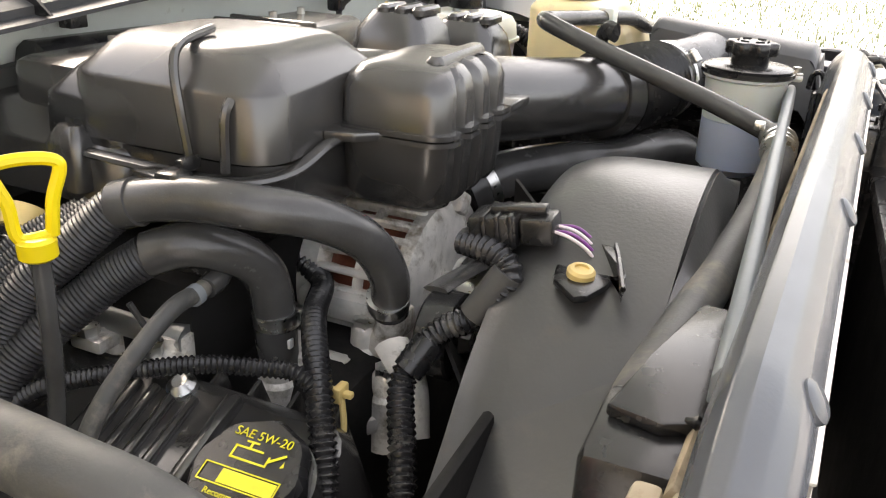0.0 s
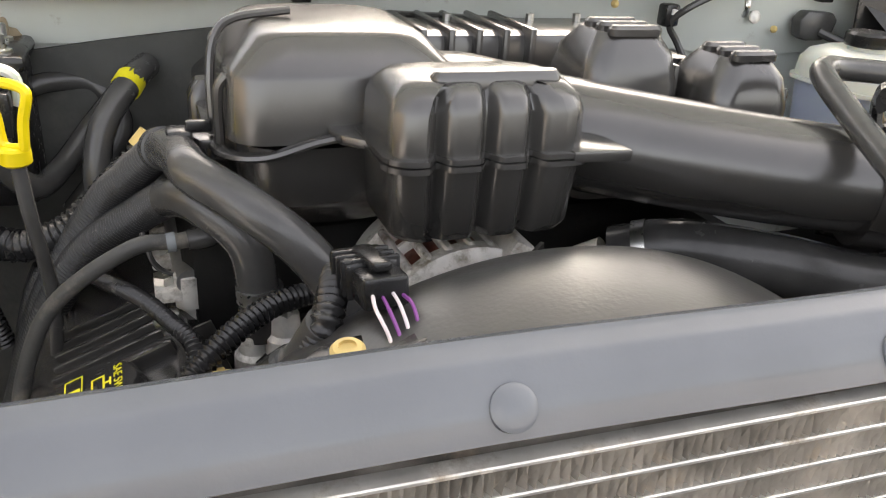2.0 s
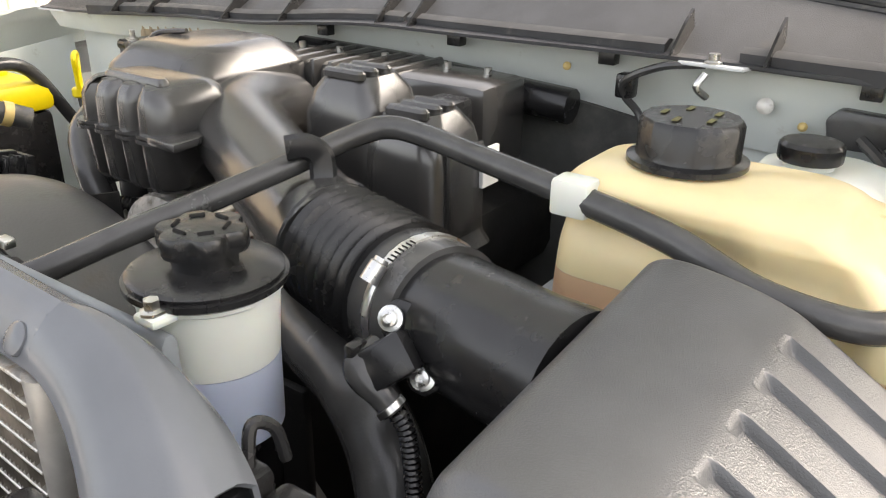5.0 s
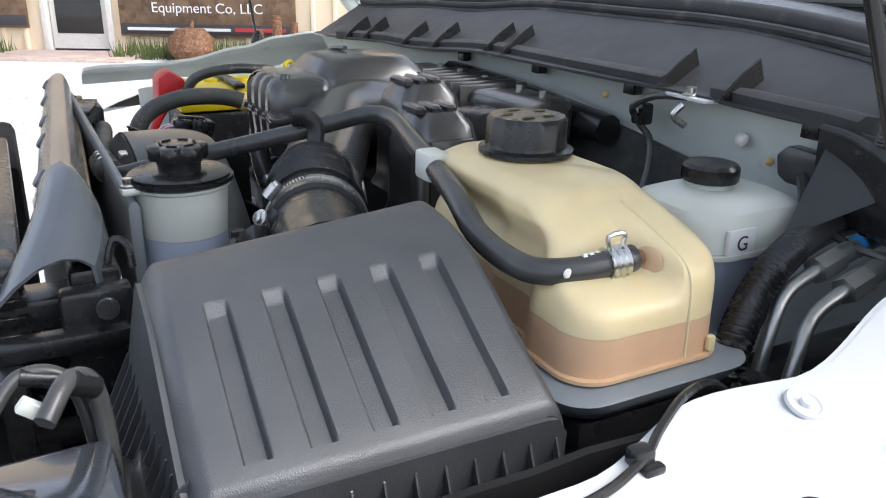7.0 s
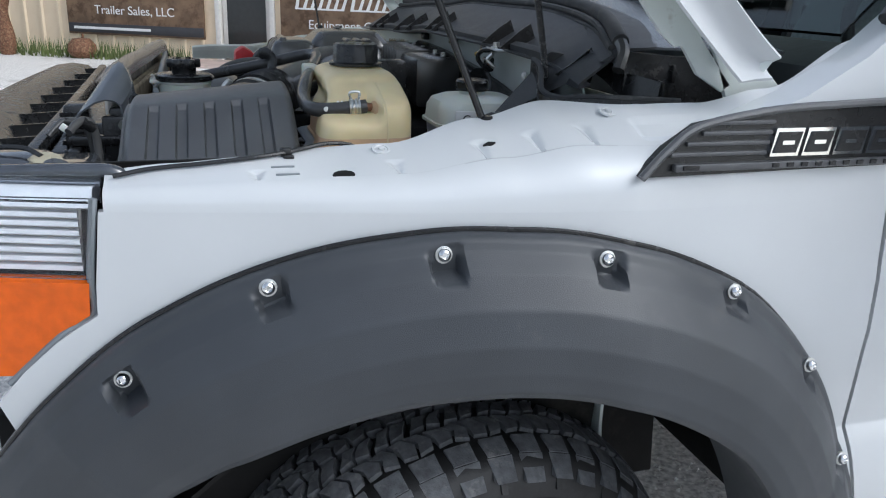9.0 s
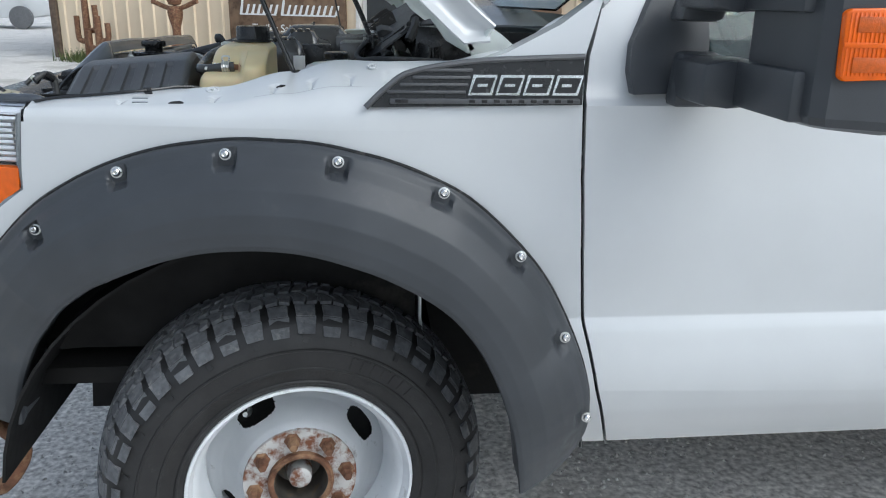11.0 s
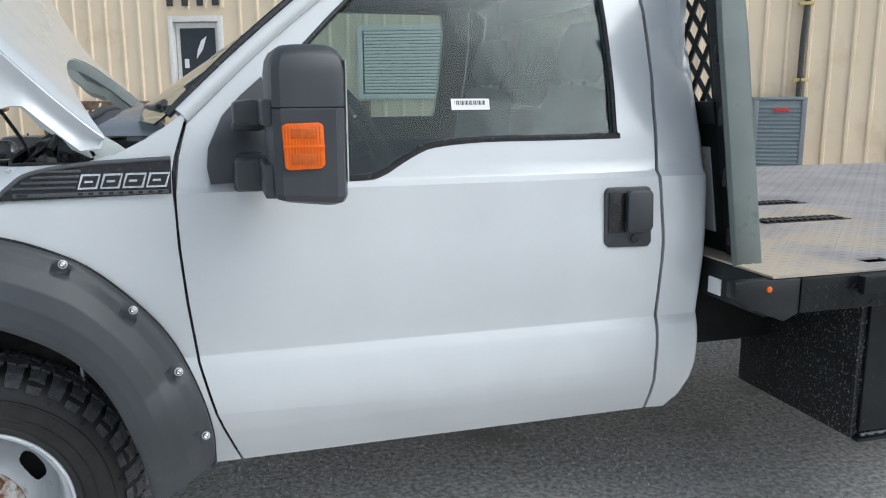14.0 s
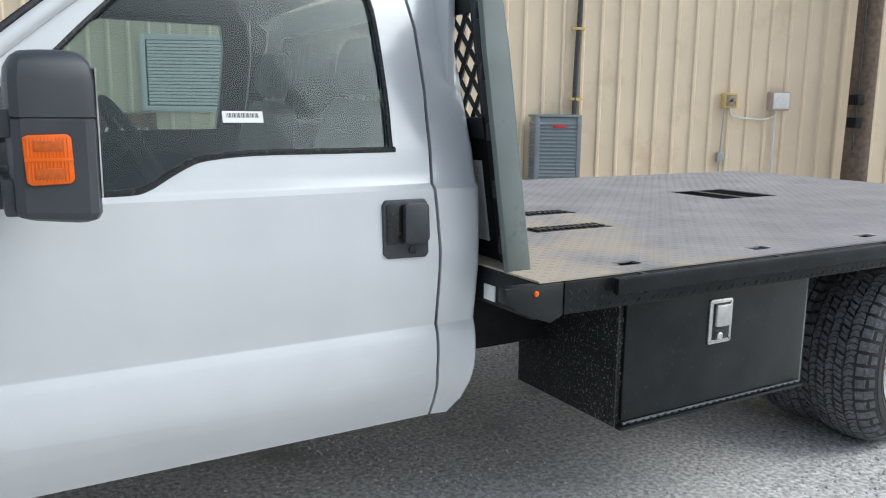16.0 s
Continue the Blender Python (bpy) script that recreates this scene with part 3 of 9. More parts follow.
def saguaro(u, w, h):
    c = thing("metal_cactus", WALL @ Vector((u, w, 0.1)), "rusty cut-metal cactus ornament", "ornament", "rusty garden ornaments")
    b = WALL @ Vector((u, w, 0.1))
    ax = (WALL.to_3x3() @ Vector((1, 0, 0))).normalized()
    part("stem", tube([b, b + Vector((0, 0, h * 0.5)), b + Vector((0, 0, h))], lambda t: 0.075 * (1 - 0.25 * t)), RUST, c)
    for k in (-1, 1):
        p = b + Vector((0, 0, h * (0.4 + 0.08 * k)))
        part("arm", tube([p, p + ax * 0.17 * k + Vector((0, 0, 0.02)), p + ax * 0.22 * k + Vector((0, 0, 0.1)), p + ax * 0.22 * k + Vector((0, 0, 0.38 * h))], 0.05), RUST, c)
    part("foot", rbox(b.x - 0.15, b.x + 0.15, b.y - 0.1, b.y + 0.1, b.z - 0.02, b.z + 0.015, 0.003), RUST, c)


saguaro(-5.1, -0.7, 1.2)
saguaro(-4.75, -0.8, 0.85)
saguaro(3.4, -0.8, 0.6)
totem = thing("metal_totem", WALL @ Vector((-3.1, -0.7, 0.1)), "rusty stacked-metal totem with spread arms", "ornament", "rusty garden ornaments")
t0 = WALL @ Vector((-3.1, -0.7, 0.1))
part("post", tube([t0, t0 + Vector((0, 0, 0.6)), t0 + Vector((0, 0, 1.05))], lambda t: 0.1 + 0.03 * math.sin(9 * t)), RUST, totem)
part("head", lathe([(0.01, 0), (0.1, 0.03), (0.14, 0.12), (0.11, 0.24), (0.13, 0.27), (0.02, 0.33)], t0 + Vector((0, 0, 1.05)), seg=20), RUST, totem)
part("arm", tube([t0 + Vector((-0.42, 0.2, 1.12)), t0 + Vector((0, 0, 1.0)), t0 + Vector((0.42, -0.2, 1.14))], 0.04), RUST, totem)

# cooling unit, electric boxes, conduit and pole at the wall
ac = thing("condenser_unit", WALL @ Vector((9.7, -0.5, 0.1)), "grey outdoor cooling unit with louvred sides on a pad", "cooling unit")
part("cabinet", on_wall(rbox(9.36, 10.01, -0.72, -0.1, 0.28, 1.36, 0.02)), ACBODY, ac)
part("pad", on_wall(rbox(9.2, 10.2, -0.9, 0.0, 0.06, 0.27, 0.015)), CONCRETE, ac)
for k in range(17):
    part("louvre", on_wall(prism([(-0.745, 0.36 + 0.056 * k), (-0.715, 0.395 + 0.056 * k), (-0.715, 0.365 + 0.056 * k)], "x", 9.4, 9.97)), ACBODY, ac, smooth=False)
for k in range(17):
    part("side_louvre", on_wall(prism([(9.33, 0.36 + 0.056 * k), (9.362, 0.395 + 0.056 * k), (9.362, 0.365 + 0.056 * k)], "y", -0.68, -0.14)), ACBODY, ac, smooth=False)
part("corner_trim", on_wall(rbox(9.97, 10.04, -0.745, -0.7, 0.28, 1.37, 0.008)), GREYTRIM, ac)
part("corner_trim", on_wall(rbox(9.33, 9.4, -0.745, -0.7, 0.28, 1.37, 0.008)), GREYTRIM, ac)
part("badge_bar", on_wall(rbox(9.6, 9.8, -0.76, -0.746, 1.2, 1.25, 0.004)), REDINK, ac)
part("lid", on_wall(rbox(9.33, 10.04, -0.75, -0.08, 1.36, 1.4, 0.012)), ACBODY, ac)
conduit = thing("line_set", WALL @ Vector((10.05, -0.08, 1.4)), "black insulated pipe strapped up the metal wall", "pipe")
part("sleeve", tube([WALL @ Vector((10.06, -0.1, 1.2)), WALL @ Vector((10.07, -0.075, 2.2)), WALL @ Vector((10.1, -0.075, 3.2)), WALL @ Vector((10.09, -0.075, 5.0))], 0.04), RUBBER, conduit)
for z in (1.62, 2.7, 3.7):
    part("strap", on_wall(rbox(9.97, 10.18, -0.125, -0.03, z, z + 0.045, 0.004)), TANCLIP, conduit)
box_a = thing("switch_box", WALL @ Vector((12.58, -0.08, 1.53)), "small tan electric switch box on the wall", "electric box")
part("case", on_wall(rbox(12.47, 12.69, -0.15, -0.005, 1.53, 1.77, 0.012)), TANCLIP, box_a)
part("cover", on_wall(rbox(12.5, 12.66, -0.163, -0.152, 1.56, 1.74, 0.006)), TAN, box_a)
part("switch", on_wall(rbox(12.56, 12.6, -0.19, -0.165, 1.63, 1.67, 0.004)), SIGNDARK, box_a)
box_b = thing("junction_box", WALL @ Vector((13.38, -0.08, 1.5)), "pale grey weatherproof box on the wall", "electric box")
part("case", on_wall(rbox(13.22, 13.55, -0.17, -0.005, 1.5, 1.8, 0.03, 3)), CONCRETE, box_b)
part("hood", on_wall(rbox(13.25, 13.52, -0.2, -0.172, 1.53, 1.78, 0.012)), FRAMEWHITE, box_b)
wpipe = thing("conduit", WALL @ Vector((13.0, -0.05, 1.4)), "white plastic conduit joining two wall boxes", "pipe")
part("link", tube([WALL @ Vector(p) for p in ((12.6, -0.06, 1.53), (12.64, -0.06, 1.42), (12.8, -0.06, 1.38), (13.1, -0.06, 1.36), (13.32, -0.06, 1.4), (13.38, -0.06, 1.5))], 0.018), FRAMEWHITE, wpipe)
part("drop", tube([WALL @ Vector(p) for p in ((13.36, -0.06, 1.5), (13.36, -0.06, 0.9), (13.37, -0.06, 0.35))], 0.018), FRAMEWHITE, wpipe)
part("socket", on_wall(rbox(13.3, 13.43, -0.12, -0.01, 0.22, 0.36, 0.01)), FRAMEWHITE, wpipe)
gpipe = thing("conduit", WALL @ Vector((12.5, -0.05, 0.4)), "grey conduit running down from the switch box", "pipe")
part("drop", tube([WALL @ Vector(p) for p in ((12.52, -0.05, 1.53), (12.5, -0.05, 1.0), (12.48, -0.05, 0.2))], 0.012), PIPE, gpipe)
part("fitting", on_wall(rbox(12.44, 12.55, -0.1, -0.01, 0.68, 0.82, 0.008)), PIPE, gpipe)
pole = thing("utility_pole", WALL @ Vector((14.55, -0.45, 0)), "weathered brown wooden utility pole beside the wall", "pole")
pc = WALL @ Vector((14.55, -0.45, 0))
part("pole_shaft", tube([pc + Vector((0, 0, -0.1)), pc + Vector((0, 0, 3)), pc + Vector((0, 0, 8))], lambda t: 0.2 - 0.04 * t, 18), WOOD, pole)
part("cable", tube([pc + Vector((-0.2, -0.06, 0.9)), pc + Vector((-0.25, -0.08, 1.3)), pc + Vector((-0.2, -0.06, 1.5)), pc + Vector((-0.19, -0.05, 4))], 0.014), RUBBER, pole)
for z in (1.25, 1.6):
    part("clamp", rbox(pc.x - 0.3, pc.x - 0.14, pc.y - 0.14, pc.y + 0.02, z, z + 0.16, 0.01), DARK, pole)

# a car parked beyond the end of the building
car = thing("parked_car", (-12.3, 27.8, 0.1), "light grey car parked beyond the building", "car")
cc = [(-9.6, 0.35), (-9.6, 0.95), (-9.1, 1.1), (-8.6, 1.6), (-7.2, 1.65), (-6.4, 1.15), (-5.3, 1.0), (-5.2, 0.45), (-5.9, 0.35)]
part("body", prism([(x - 4.8, z + 0.1) for x, z in cc], "y", 26.9, 28.7, 0.06), WHITE, car)
part("side_glass", prism([(-13.7, 1.25), (-13.3, 1.62), (-12.1, 1.66), (-11.55, 1.25)], "y", 26.885, 26.898), GLASSDARK, car)
for x in (-13.6, -10.9):
    w = part("wheel", lathe([(0.2, 0), (0.33, 0.01), (0.36, 0.05), (0.36, 0.2), (0.2, 0.22)], (x, 26.88, 0.47), "y", 28), TYRE, car)
    part("rim", lathe([(0.01, 0.0), (0.06, 0.01), (0.2, -0.01), (0.22, 0.0), (0.22, -0.1), (0.01, -0.1)], (x, 26.86, 0.47), "y", 28), WHEELPAINT, w)


def tree(x, y, h, seed, dark):
    rng = random.Random(seed)
    t = thing("tree", (x, y, 0), "broad green tree at the edge of the grass" if dark else "tall thin-crowned tree at the edge of the grass", "tree", "trees behind the grass")
    z0 = 0
    part("trunk", tube([(x, y, z0 - 0.1), (x + 0.1, y, h * 0.3), (x - 0.05, y + 0.1, h * 0.6)], lambda q: 0.22 * (1 - 0.6 * q), 10), WOOD, t)
    verts, faces = [], []
    for _ in range(7):
        a, r = rng.uniform(0, 6.28), rng.uniform(0.15, 0.33) * h
        tip = Vector((x + r * math.cos(a), y + r * math.sin(a), h * rng.uniform(0.5, 0.95)))
        part("limb", tube([(x, y, h * rng.uniform(0.25, 0.45)), (x + 0.4 * r * math.cos(a), y + 0.4 * r * math.sin(a), h * 0.5), tip], lambda q: 0.09 * (1 - 0.7 * q), 7), WOOD, t)
        for _ in range(420):
            p = tip + Vector((rng.gauss(0, 0.12) * h, rng.gauss(0, 0.12) * h, rng.gauss(0, 0.09) * h))
            s, b = rng.uniform(0.06, 0.16), len(verts)
            n1 = Vector((rng.gauss(0, 1), rng.gauss(0, 1), rng.gauss(0, 1))).normalized()
            n2 = n1.orthogonal().normalized()
            verts += [p, p + s * n1 + 0.4 * s * n2, p + 1.6 * s * n1, p + s * n1 - 0.4 * s * n2]
            faces.append((b, b + 1, b + 2, b + 3))
    me = bpy.data.meshes.new("crown")
    me.from_pydata(verts, [], faces)
    me.materials.append(GRASS)
    ob = new("crown", me)
    ob.parent, ob.matrix_parent_inverse = t, t.matrix_basis.inverted()
    tagged(ob, kind="stuff")


for k, (x, y, h) in enumerate(((-7, -30, 7), (-1, -33, 9), (5, -31, 8), (11, -34, 9), (17, -30, 7), (-14, -32, 8), (24, -33, 9))):
    tree(x, y, h, 60 + k, k % 2)

# ---- the truck: cab, fenders, wheels ----
SIDE = [(0.45, 0.125), (0.49, 0.104), (0.56, 0.055), (0.62, 0.02), (0.67, 0.004), (0.71, -0.001), (0.74, -0.0005), (0.77, 0.0025), (0.795, 0.0075), (0.812, 0.0135), (0.822, 0.0185), (0.8245, 0.0195), (0.827, 0.0195), (0.845, 0.0175), (0.90, 0.010), (1.0, -0.003), (1.08, -0.005), (1.20, 0.0), (1.245, 0.004), (1.262, 0.022), (1.36, 0.048), (1.46, 0.088), (1.62, 0.145), (1.78, 0.205), (1.9, 0.26)]


def side_y(x, z):
    for (a, p), (b, q) in zip(SIDE, SIDE[1:]):
        if z <= b:
            return p + (q - p) * max(0, (z - a) / (b - a))
    return SIDE[-1][1]


def taper(x):
    """How far the fender draws in towards the nose."""
    return 0.105 * max(0.0, (0.15 - x) / 0.62) ** 1.25


def fender_y(x, z):
    return side_y(x, z) + taper(x)


SIDE_CUTS = sorted({z for z, _ in SIDE} | {0.52, 0.60, 0.69, 0.75, 0.80, 0.83, 0.87, 0.97, 1.12, 1.225, 1.253, 1.3, 1.41, 1.54, 1.70})
truck = thing("flatbed_truck", (1.0, YC, 0.0), "white single-cab flatbed work truck with its hood open", "truck")

# fender side with the wheel opening
ARCH = [(-0.60, 0.905), (-0.547, 0.962), (-0.476, 1.03), (-0.408, 1.075), (-0.342, 1.109), (-0.277, 1.134), (-0.212, 1.152), (-0.146, 1.163), (-0.08, 1.17), (-0.012, 1.169), (0.047, 1.165), (0.13, 1.149), (0.21, 1.124), (0.325, 1.063), (0.434, 0.961), (0.506, 0.855), (0.563, 0.715), (0.584, 0.60), (0.584, 0.505)]
GAP = [(0.668, 0.492), (0.609, 0.667), (0.573, 0.811), (0.556, 0.968), (0.545, 1.114), (0.542, 1.241), (0.549, 1.337), (0.582, 1.436)]
fender_poly = [(-0.478, 1.2), (-0.488, 1.112), (-0.49, 1.074), (-0.519, 1.054), (-0.54, 1.038), (-0.58, 1.0), (-0.617, 0.955)] + ARCH + [(0.60, 0.492)] + [(x - 0.003, z) for x, z in GAP[:6]] + [(0.538, 1.2)]
fender = part("fender", panel(fender_poly, fender_y, 0.012, [z for z in SIDE_CUTS if z < 1.199], xcuts=[-0.45 + 0.05 * k for k in range(13)]), WHITE, truck)


def shoulder(x, v):
    """The fender's top: from the outer crest, v = 0, to its inner lip, v = 1."""
    y1 = curve_at([(-0.47, 0.165), (-0.38, 0.16), (-0.3, 0.155), (-0.19, 0.185), (-0.12, 0.17), (0.0, 0.19), (0.1, 0.19), (0.2, 0.13), (0.54, 0.11)], x)
    z0 = 1.2
    z1 = curve_at([(-0.47, 1.237), (-0.4, 1.243), (-0.3, 1.25), (-0.2, 1.2535), (-0.13, 1.259), (0.0, 1.287), (0.1, 1.31), (0.3, 1.315), (0.40, 1.335), (0.54, 1.405)], x)
    q = max(0.0, 1 - v / 0.3)
    rise = 0.5 * (1 - q ** 2.4) ** (1 / 2.4) + 0.5 * v
    dent = 0.0
    for cx in (-0.30, -0.13, -0.02, 0.05, 0.12):
        u = (v - 0.34) / 0.3
        if 0 < u < 1:
            dent -= 0.0045 * max(0, 1 - abs(x - cx) / (0.002 + 0.011 * u)) * min(1, (1 - u) / 0.15)
    # a pressed tray ahead of the badge and a faint step along the shoulder
    tray = min(1, max(0, (0.055 - abs(x - 0.235)) / 0.008)) * min(1, max(0, (0.2 - abs(v - 0.6)) / 0.1))
    dent -= 0.0032 * tray
    dent -= 0.0022 * min(1, max(0, (v - 0.3) / 0.02))
    y0 = taper(x)
    return Vector((x, y0 + (y1 - y0) * v, z0 + (z1 - z0) * rise + dent))


part("fender_top", sheet(lambda a, b: shoulder(-0.472 + 1.01 * a, b), 300, 70, 0.006), WHITE, fender)
part("fender_lip", sheet(lambda a, b: shoulder(-0.465 + 0.68 * a, 1.0) + Vector((0, 0.004 + 0.01 * b, -0.05 * b)), 50, 3, 0.004), WHITE, fender)
# openings in the fender top: dark caps with a thin rim, painting the shade inside


def fender_point(x, y):
    """The place on the fender top above (x, y) and the way out of it."""
    y1 = shoulder(x, 1.0).y
    v = (y - taper(x)) / (y1 - taper(x))
    p, dv, dx = shoulder(x, v), shoulder(x, v + 0.02) - shoulder(x, v - 0.02), shoulder(x + 0.01, v) - shoulder(x - 0.01, v)
    n = dx.cross(dv).normalized()
    return p, (n if n.z > 0 else -n)


for x, y, a, b in ((-0.198, 0.1, 0.0145, 0.011), (-0.008, 0.112, 0.009, 0.0055)):
    p, n = fender_point(x, y)
    own = lathe([(0.001, 0.0), (0.9, 0.0), (1.0, -0.6)], (0, 0, 0), seg=24 if a > 0.012 else 4)
    q = n.to_track_quat("Z", "Y").to_matrix().to_4x4()
    e = q.inverted() @ Vector((1, 0, 0))
    bmesh.ops.transform(own, matrix=Matrix.Translation(p + n * 0.0016) @ q @ Matrix.Rotation(math.atan2(e.y, e.x), 4, "Z") @ Matrix.Diagonal((a, b, 0.004, 1)), verts=own.verts)
    part("hole", own, DARK, fender, "dark cap painting a shaded opening in the fender top")
for x, v in ((-0.14, 0.86), (0.165, 0.86)):
    p = shoulder(x, v)
    part("boss", turned([(0.013, 0.0), (0.012, 0.002), (0.009, 0.002), (0.008, 0.001), (0.0045, 0.001), (0.004, 0.004), (0.0, 0.004)], p, (0, -0.35, 1)), WHITE, fender)
for k in range(2):
    p = shoulder(-0.268 + 0.004 * k, 0.66 - 0.2 * k)
    part("slot_mark", rbox(p.x - 0.014, p.x + 0.014, p.y - 0.002, p.y + 0.002, p.z - 0.002, p.z + 0.0015, 0.0005), GREYTRIM, fender)

# cowl side and pillar foot between fender and door
part("cowl_side", panel([(0.30, 1.30), (0.539, 1.30), (0.546, 1.337), (0.579, 1.436), (0.62, 1.47), (0.50, 1.385), (0.40, 1.335)], lambda x, z: 0.02 + 0.5 * (z - 1.3) * 0.5, 0.06, [1.33, 1.36, 1.4]), WHITE, truck)

# wheel flare: a lofted bulge round the wheel opening
OUT = [(-0.70, 0.62), (-0.685, 0.74), (-0.648, 0.84), (-0.592, 0.92), (-0.547, 0.972), (-0.476, 1.04), (-0.408, 1.085), (-0.342, 1.119), (-0.277, 1.144), (-0.212, 1.162), (-0.146, 1.173), (-0.08, 1.18), (-0.012, 1.179), (0.06, 1.175), (0.135, 1.16), (0.218, 1.135), (0.333, 1.078), (0.446, 0.969), (0.518, 0.862), (0.576, 0.72), (0.597, 0.60), (0.596, 0.517)]
INN = [(-0.56, 0.58), (-0.54, 0.67), (-0.50, 0.76), (-0.455, 0.82), (-0.42, 0.86), (-0.39, 0.884), (-0.357, 0.908), (-0.325, 0.925), (-0.262, 0.953), (-0.205, 0.974), (-0.14, 0.99), (-0.08, 0.997), (-0.02, 0.999), (0.04, 0.994), (0.103, 0.979), (0.183, 0.948), (0.275, 0.893), (0.335, 0.83), (0.38, 0.75), (0.415, 0.65), (0.435, 0.56), (0.447, 0.47)]
SECT = [(-0.004, 0.03), (-0.004, -0.006), (0.0, -0.022), (0.03, -0.03), (0.09, -0.036), (0.2, -0.058), (0.4, -0.084), (0.62, -0.098), (0.8, -0.102), (0.93, -0.100), (0.985, -0.094), (1.0, -0.084), (0.985, -0.06), (0.96, -0.02), (0.95, 0.06)]
BOLTS = [(-0.466, 1.005, -0.6, 0.8), (-0.298, 1.12, -0.35, 0.93), (-0.099, 1.159, -0.05, 1), (0.099, 1.15, 0.15, 1), (0.286, 1.094, 0.4, 0.9), (0.431, 0.972, 0.65, 0.75), (0.525, 0.806, 0.85, 0.5), (0.58, 0.63, 0.97, 0.2)]
outs, inns = smooth_path([(x, 0, z) for x, z in OUT], 18), smooth_path([(x, 0, z) for x, z in INN], 18)
FINE = []
for (f0, y0), (f1, y1) in zip(SECT, SECT[1:]):
    m = max(1, round(abs(f1 - f0) / 0.016))
    FINE += [(f0 + (f1 - f0) * k / m, y0 + (y1 - y0) * k / m) for k in range(m)]
FINE.append(SECT[-1])


def pressed(p):
    """Pushes a point of the flare in where a bolt sits in its pocket."""
    for bx, bz, nx, nz in BOLTS:
        dx, dz = p.x - bx, p.z - bz
        if dx * dx + dz * dz > 0.0036:
            continue
        q = (dx * nx + dz * nz) / math.hypot(nx, nz)
        s = abs(dx * nz - dz * nx) / math.hypot(nx, nz)
        w = 0.0225 + 0.2 * q if q < 0 else 0.0225
        m = min(1, max(0, (w - s) / 0.0045)) * min(1, max(0, (q + 0.027) / 0.006)) * min(1, max(0, (0.0135 - q) / 0.004))
        floor_y = taper(bx) - 0.031 + 0.06 * max(0, -q - 0.01)
        if m > 0 and p.y < floor_y:
            p.y += (floor_y - p.y) * m
    return p


rings = []
for n, (o, i) in enumerate(zip(outs, inns)):
    t = n / (len(outs) - 1)
    swell = 0.55 + 0.45 * min(1, t * 6, (1 - t) * 9)
    rings.append([pressed(Vector((o.x + (i.x - o.x) * f, (y * swell if y < 0 else y) + side_y(0, o.z) * (1 - min(1, f)) * 0.8 + taper(o.x), o.z + (i.z - o.z) * f))) for f, y in FINE])
flare = part("wheel_flare", loft(rings, closed=False), FLARE, truck, "black textured plastic wheel flare")
part("seal", tube([(o.x, fender_y(o.x, o.z) - 0.006, o.z + 0.002) for o in outs[::12]] + [(0.598, 0.05, 0.51)], 0.004, 8, 3), PLASTIC, flare)


for x, z, nx, nz in BOLTS:
    y = taper(x) - 0.032
    bolt = part("bolt", turned([(0.008, -0.004), (0.008, 0.004), (0.0065, 0.007), (0.004, 0.0083), (0.003, 0.0055), (0.0, 0.0055)], (x, y, z), (0.1 * nx, -1, 0.15), 20), CHROME, flare, "polished button-head bolt")
    part("washer", turned([(0.0105, -0.003), (0.0105, 0.001), (0.008, 0.0015)], (x, y, z), (0.1 * nx, -1, 0.15), 20), STEEL, bolt)

# wheel well liner, seen above the tyre
part("wheel_liner", sheet(lambda a, b: Vector((0.02 - 0.62 * math.cos(math.pi * (0.03 + 0.88 * a)), 0.06 + 0.5 * b, 0.42 + 0.57 * math.sin(math.pi * (0.03 + 0.88 * a)))), 24, 6, 0.006), DARK, truck)
part("liner_back", prism([(-0.6, 0.35), (0.64, 0.35), (0.6, 0.9), (0.2, 1.05), (-0.2, 1.05), (-0.55, 0.9)], "y", 0.6, 0.62), DARK, truck)
part("axle", tube([(0.02, 0.2, 0.41), (0.02, 1.0, 0.39), (0.02, 1.9, 0.41)], 0.05, 12), DARK, truck)
part("coil_spring", tube([(0.02 + 0.06 * math.cos(a * 0.5), 0.46 + 0.06 * math.sin(a * 0.5), 0.55 + a * 0.0065) for a in range(72)], 0.011, 8, raw=True), DARK, truck)
part("shock_absorber", tube([(0.14, 0.42, 0.42), (0.15, 0.43, 0.65), (0.16, 0.44, 0.9)], 0.03, 12), BLUE, truck, "blue shock absorber")
part("frame_rail", rbox(-0.75, 6.0, 0.62, 0.7, 0.5, 0.68, 0.01), DARK, truck)
part("frame_rail", rbox(-0.75, 6.0, 1.4, 1.48, 0.5, 0.68, 0.01), DARK, truck)
part("bumper_bracket", prism([(-0.75, 0.45), (-0.6, 0.62), (-0.58, 0.75), (-0.7, 0.75), (-0.82, 0.55)], "y", 0.14, 0.3, 0.008), DARK, truck)
part("tow_hook", tube([(-0.7, 0.25, 0.52), (-0.62, 0.22, 0.46), (-0.66, 0.2, 0.38), (-0.73, 0.22, 0.36)], 0.018, 10), RUST, truck)


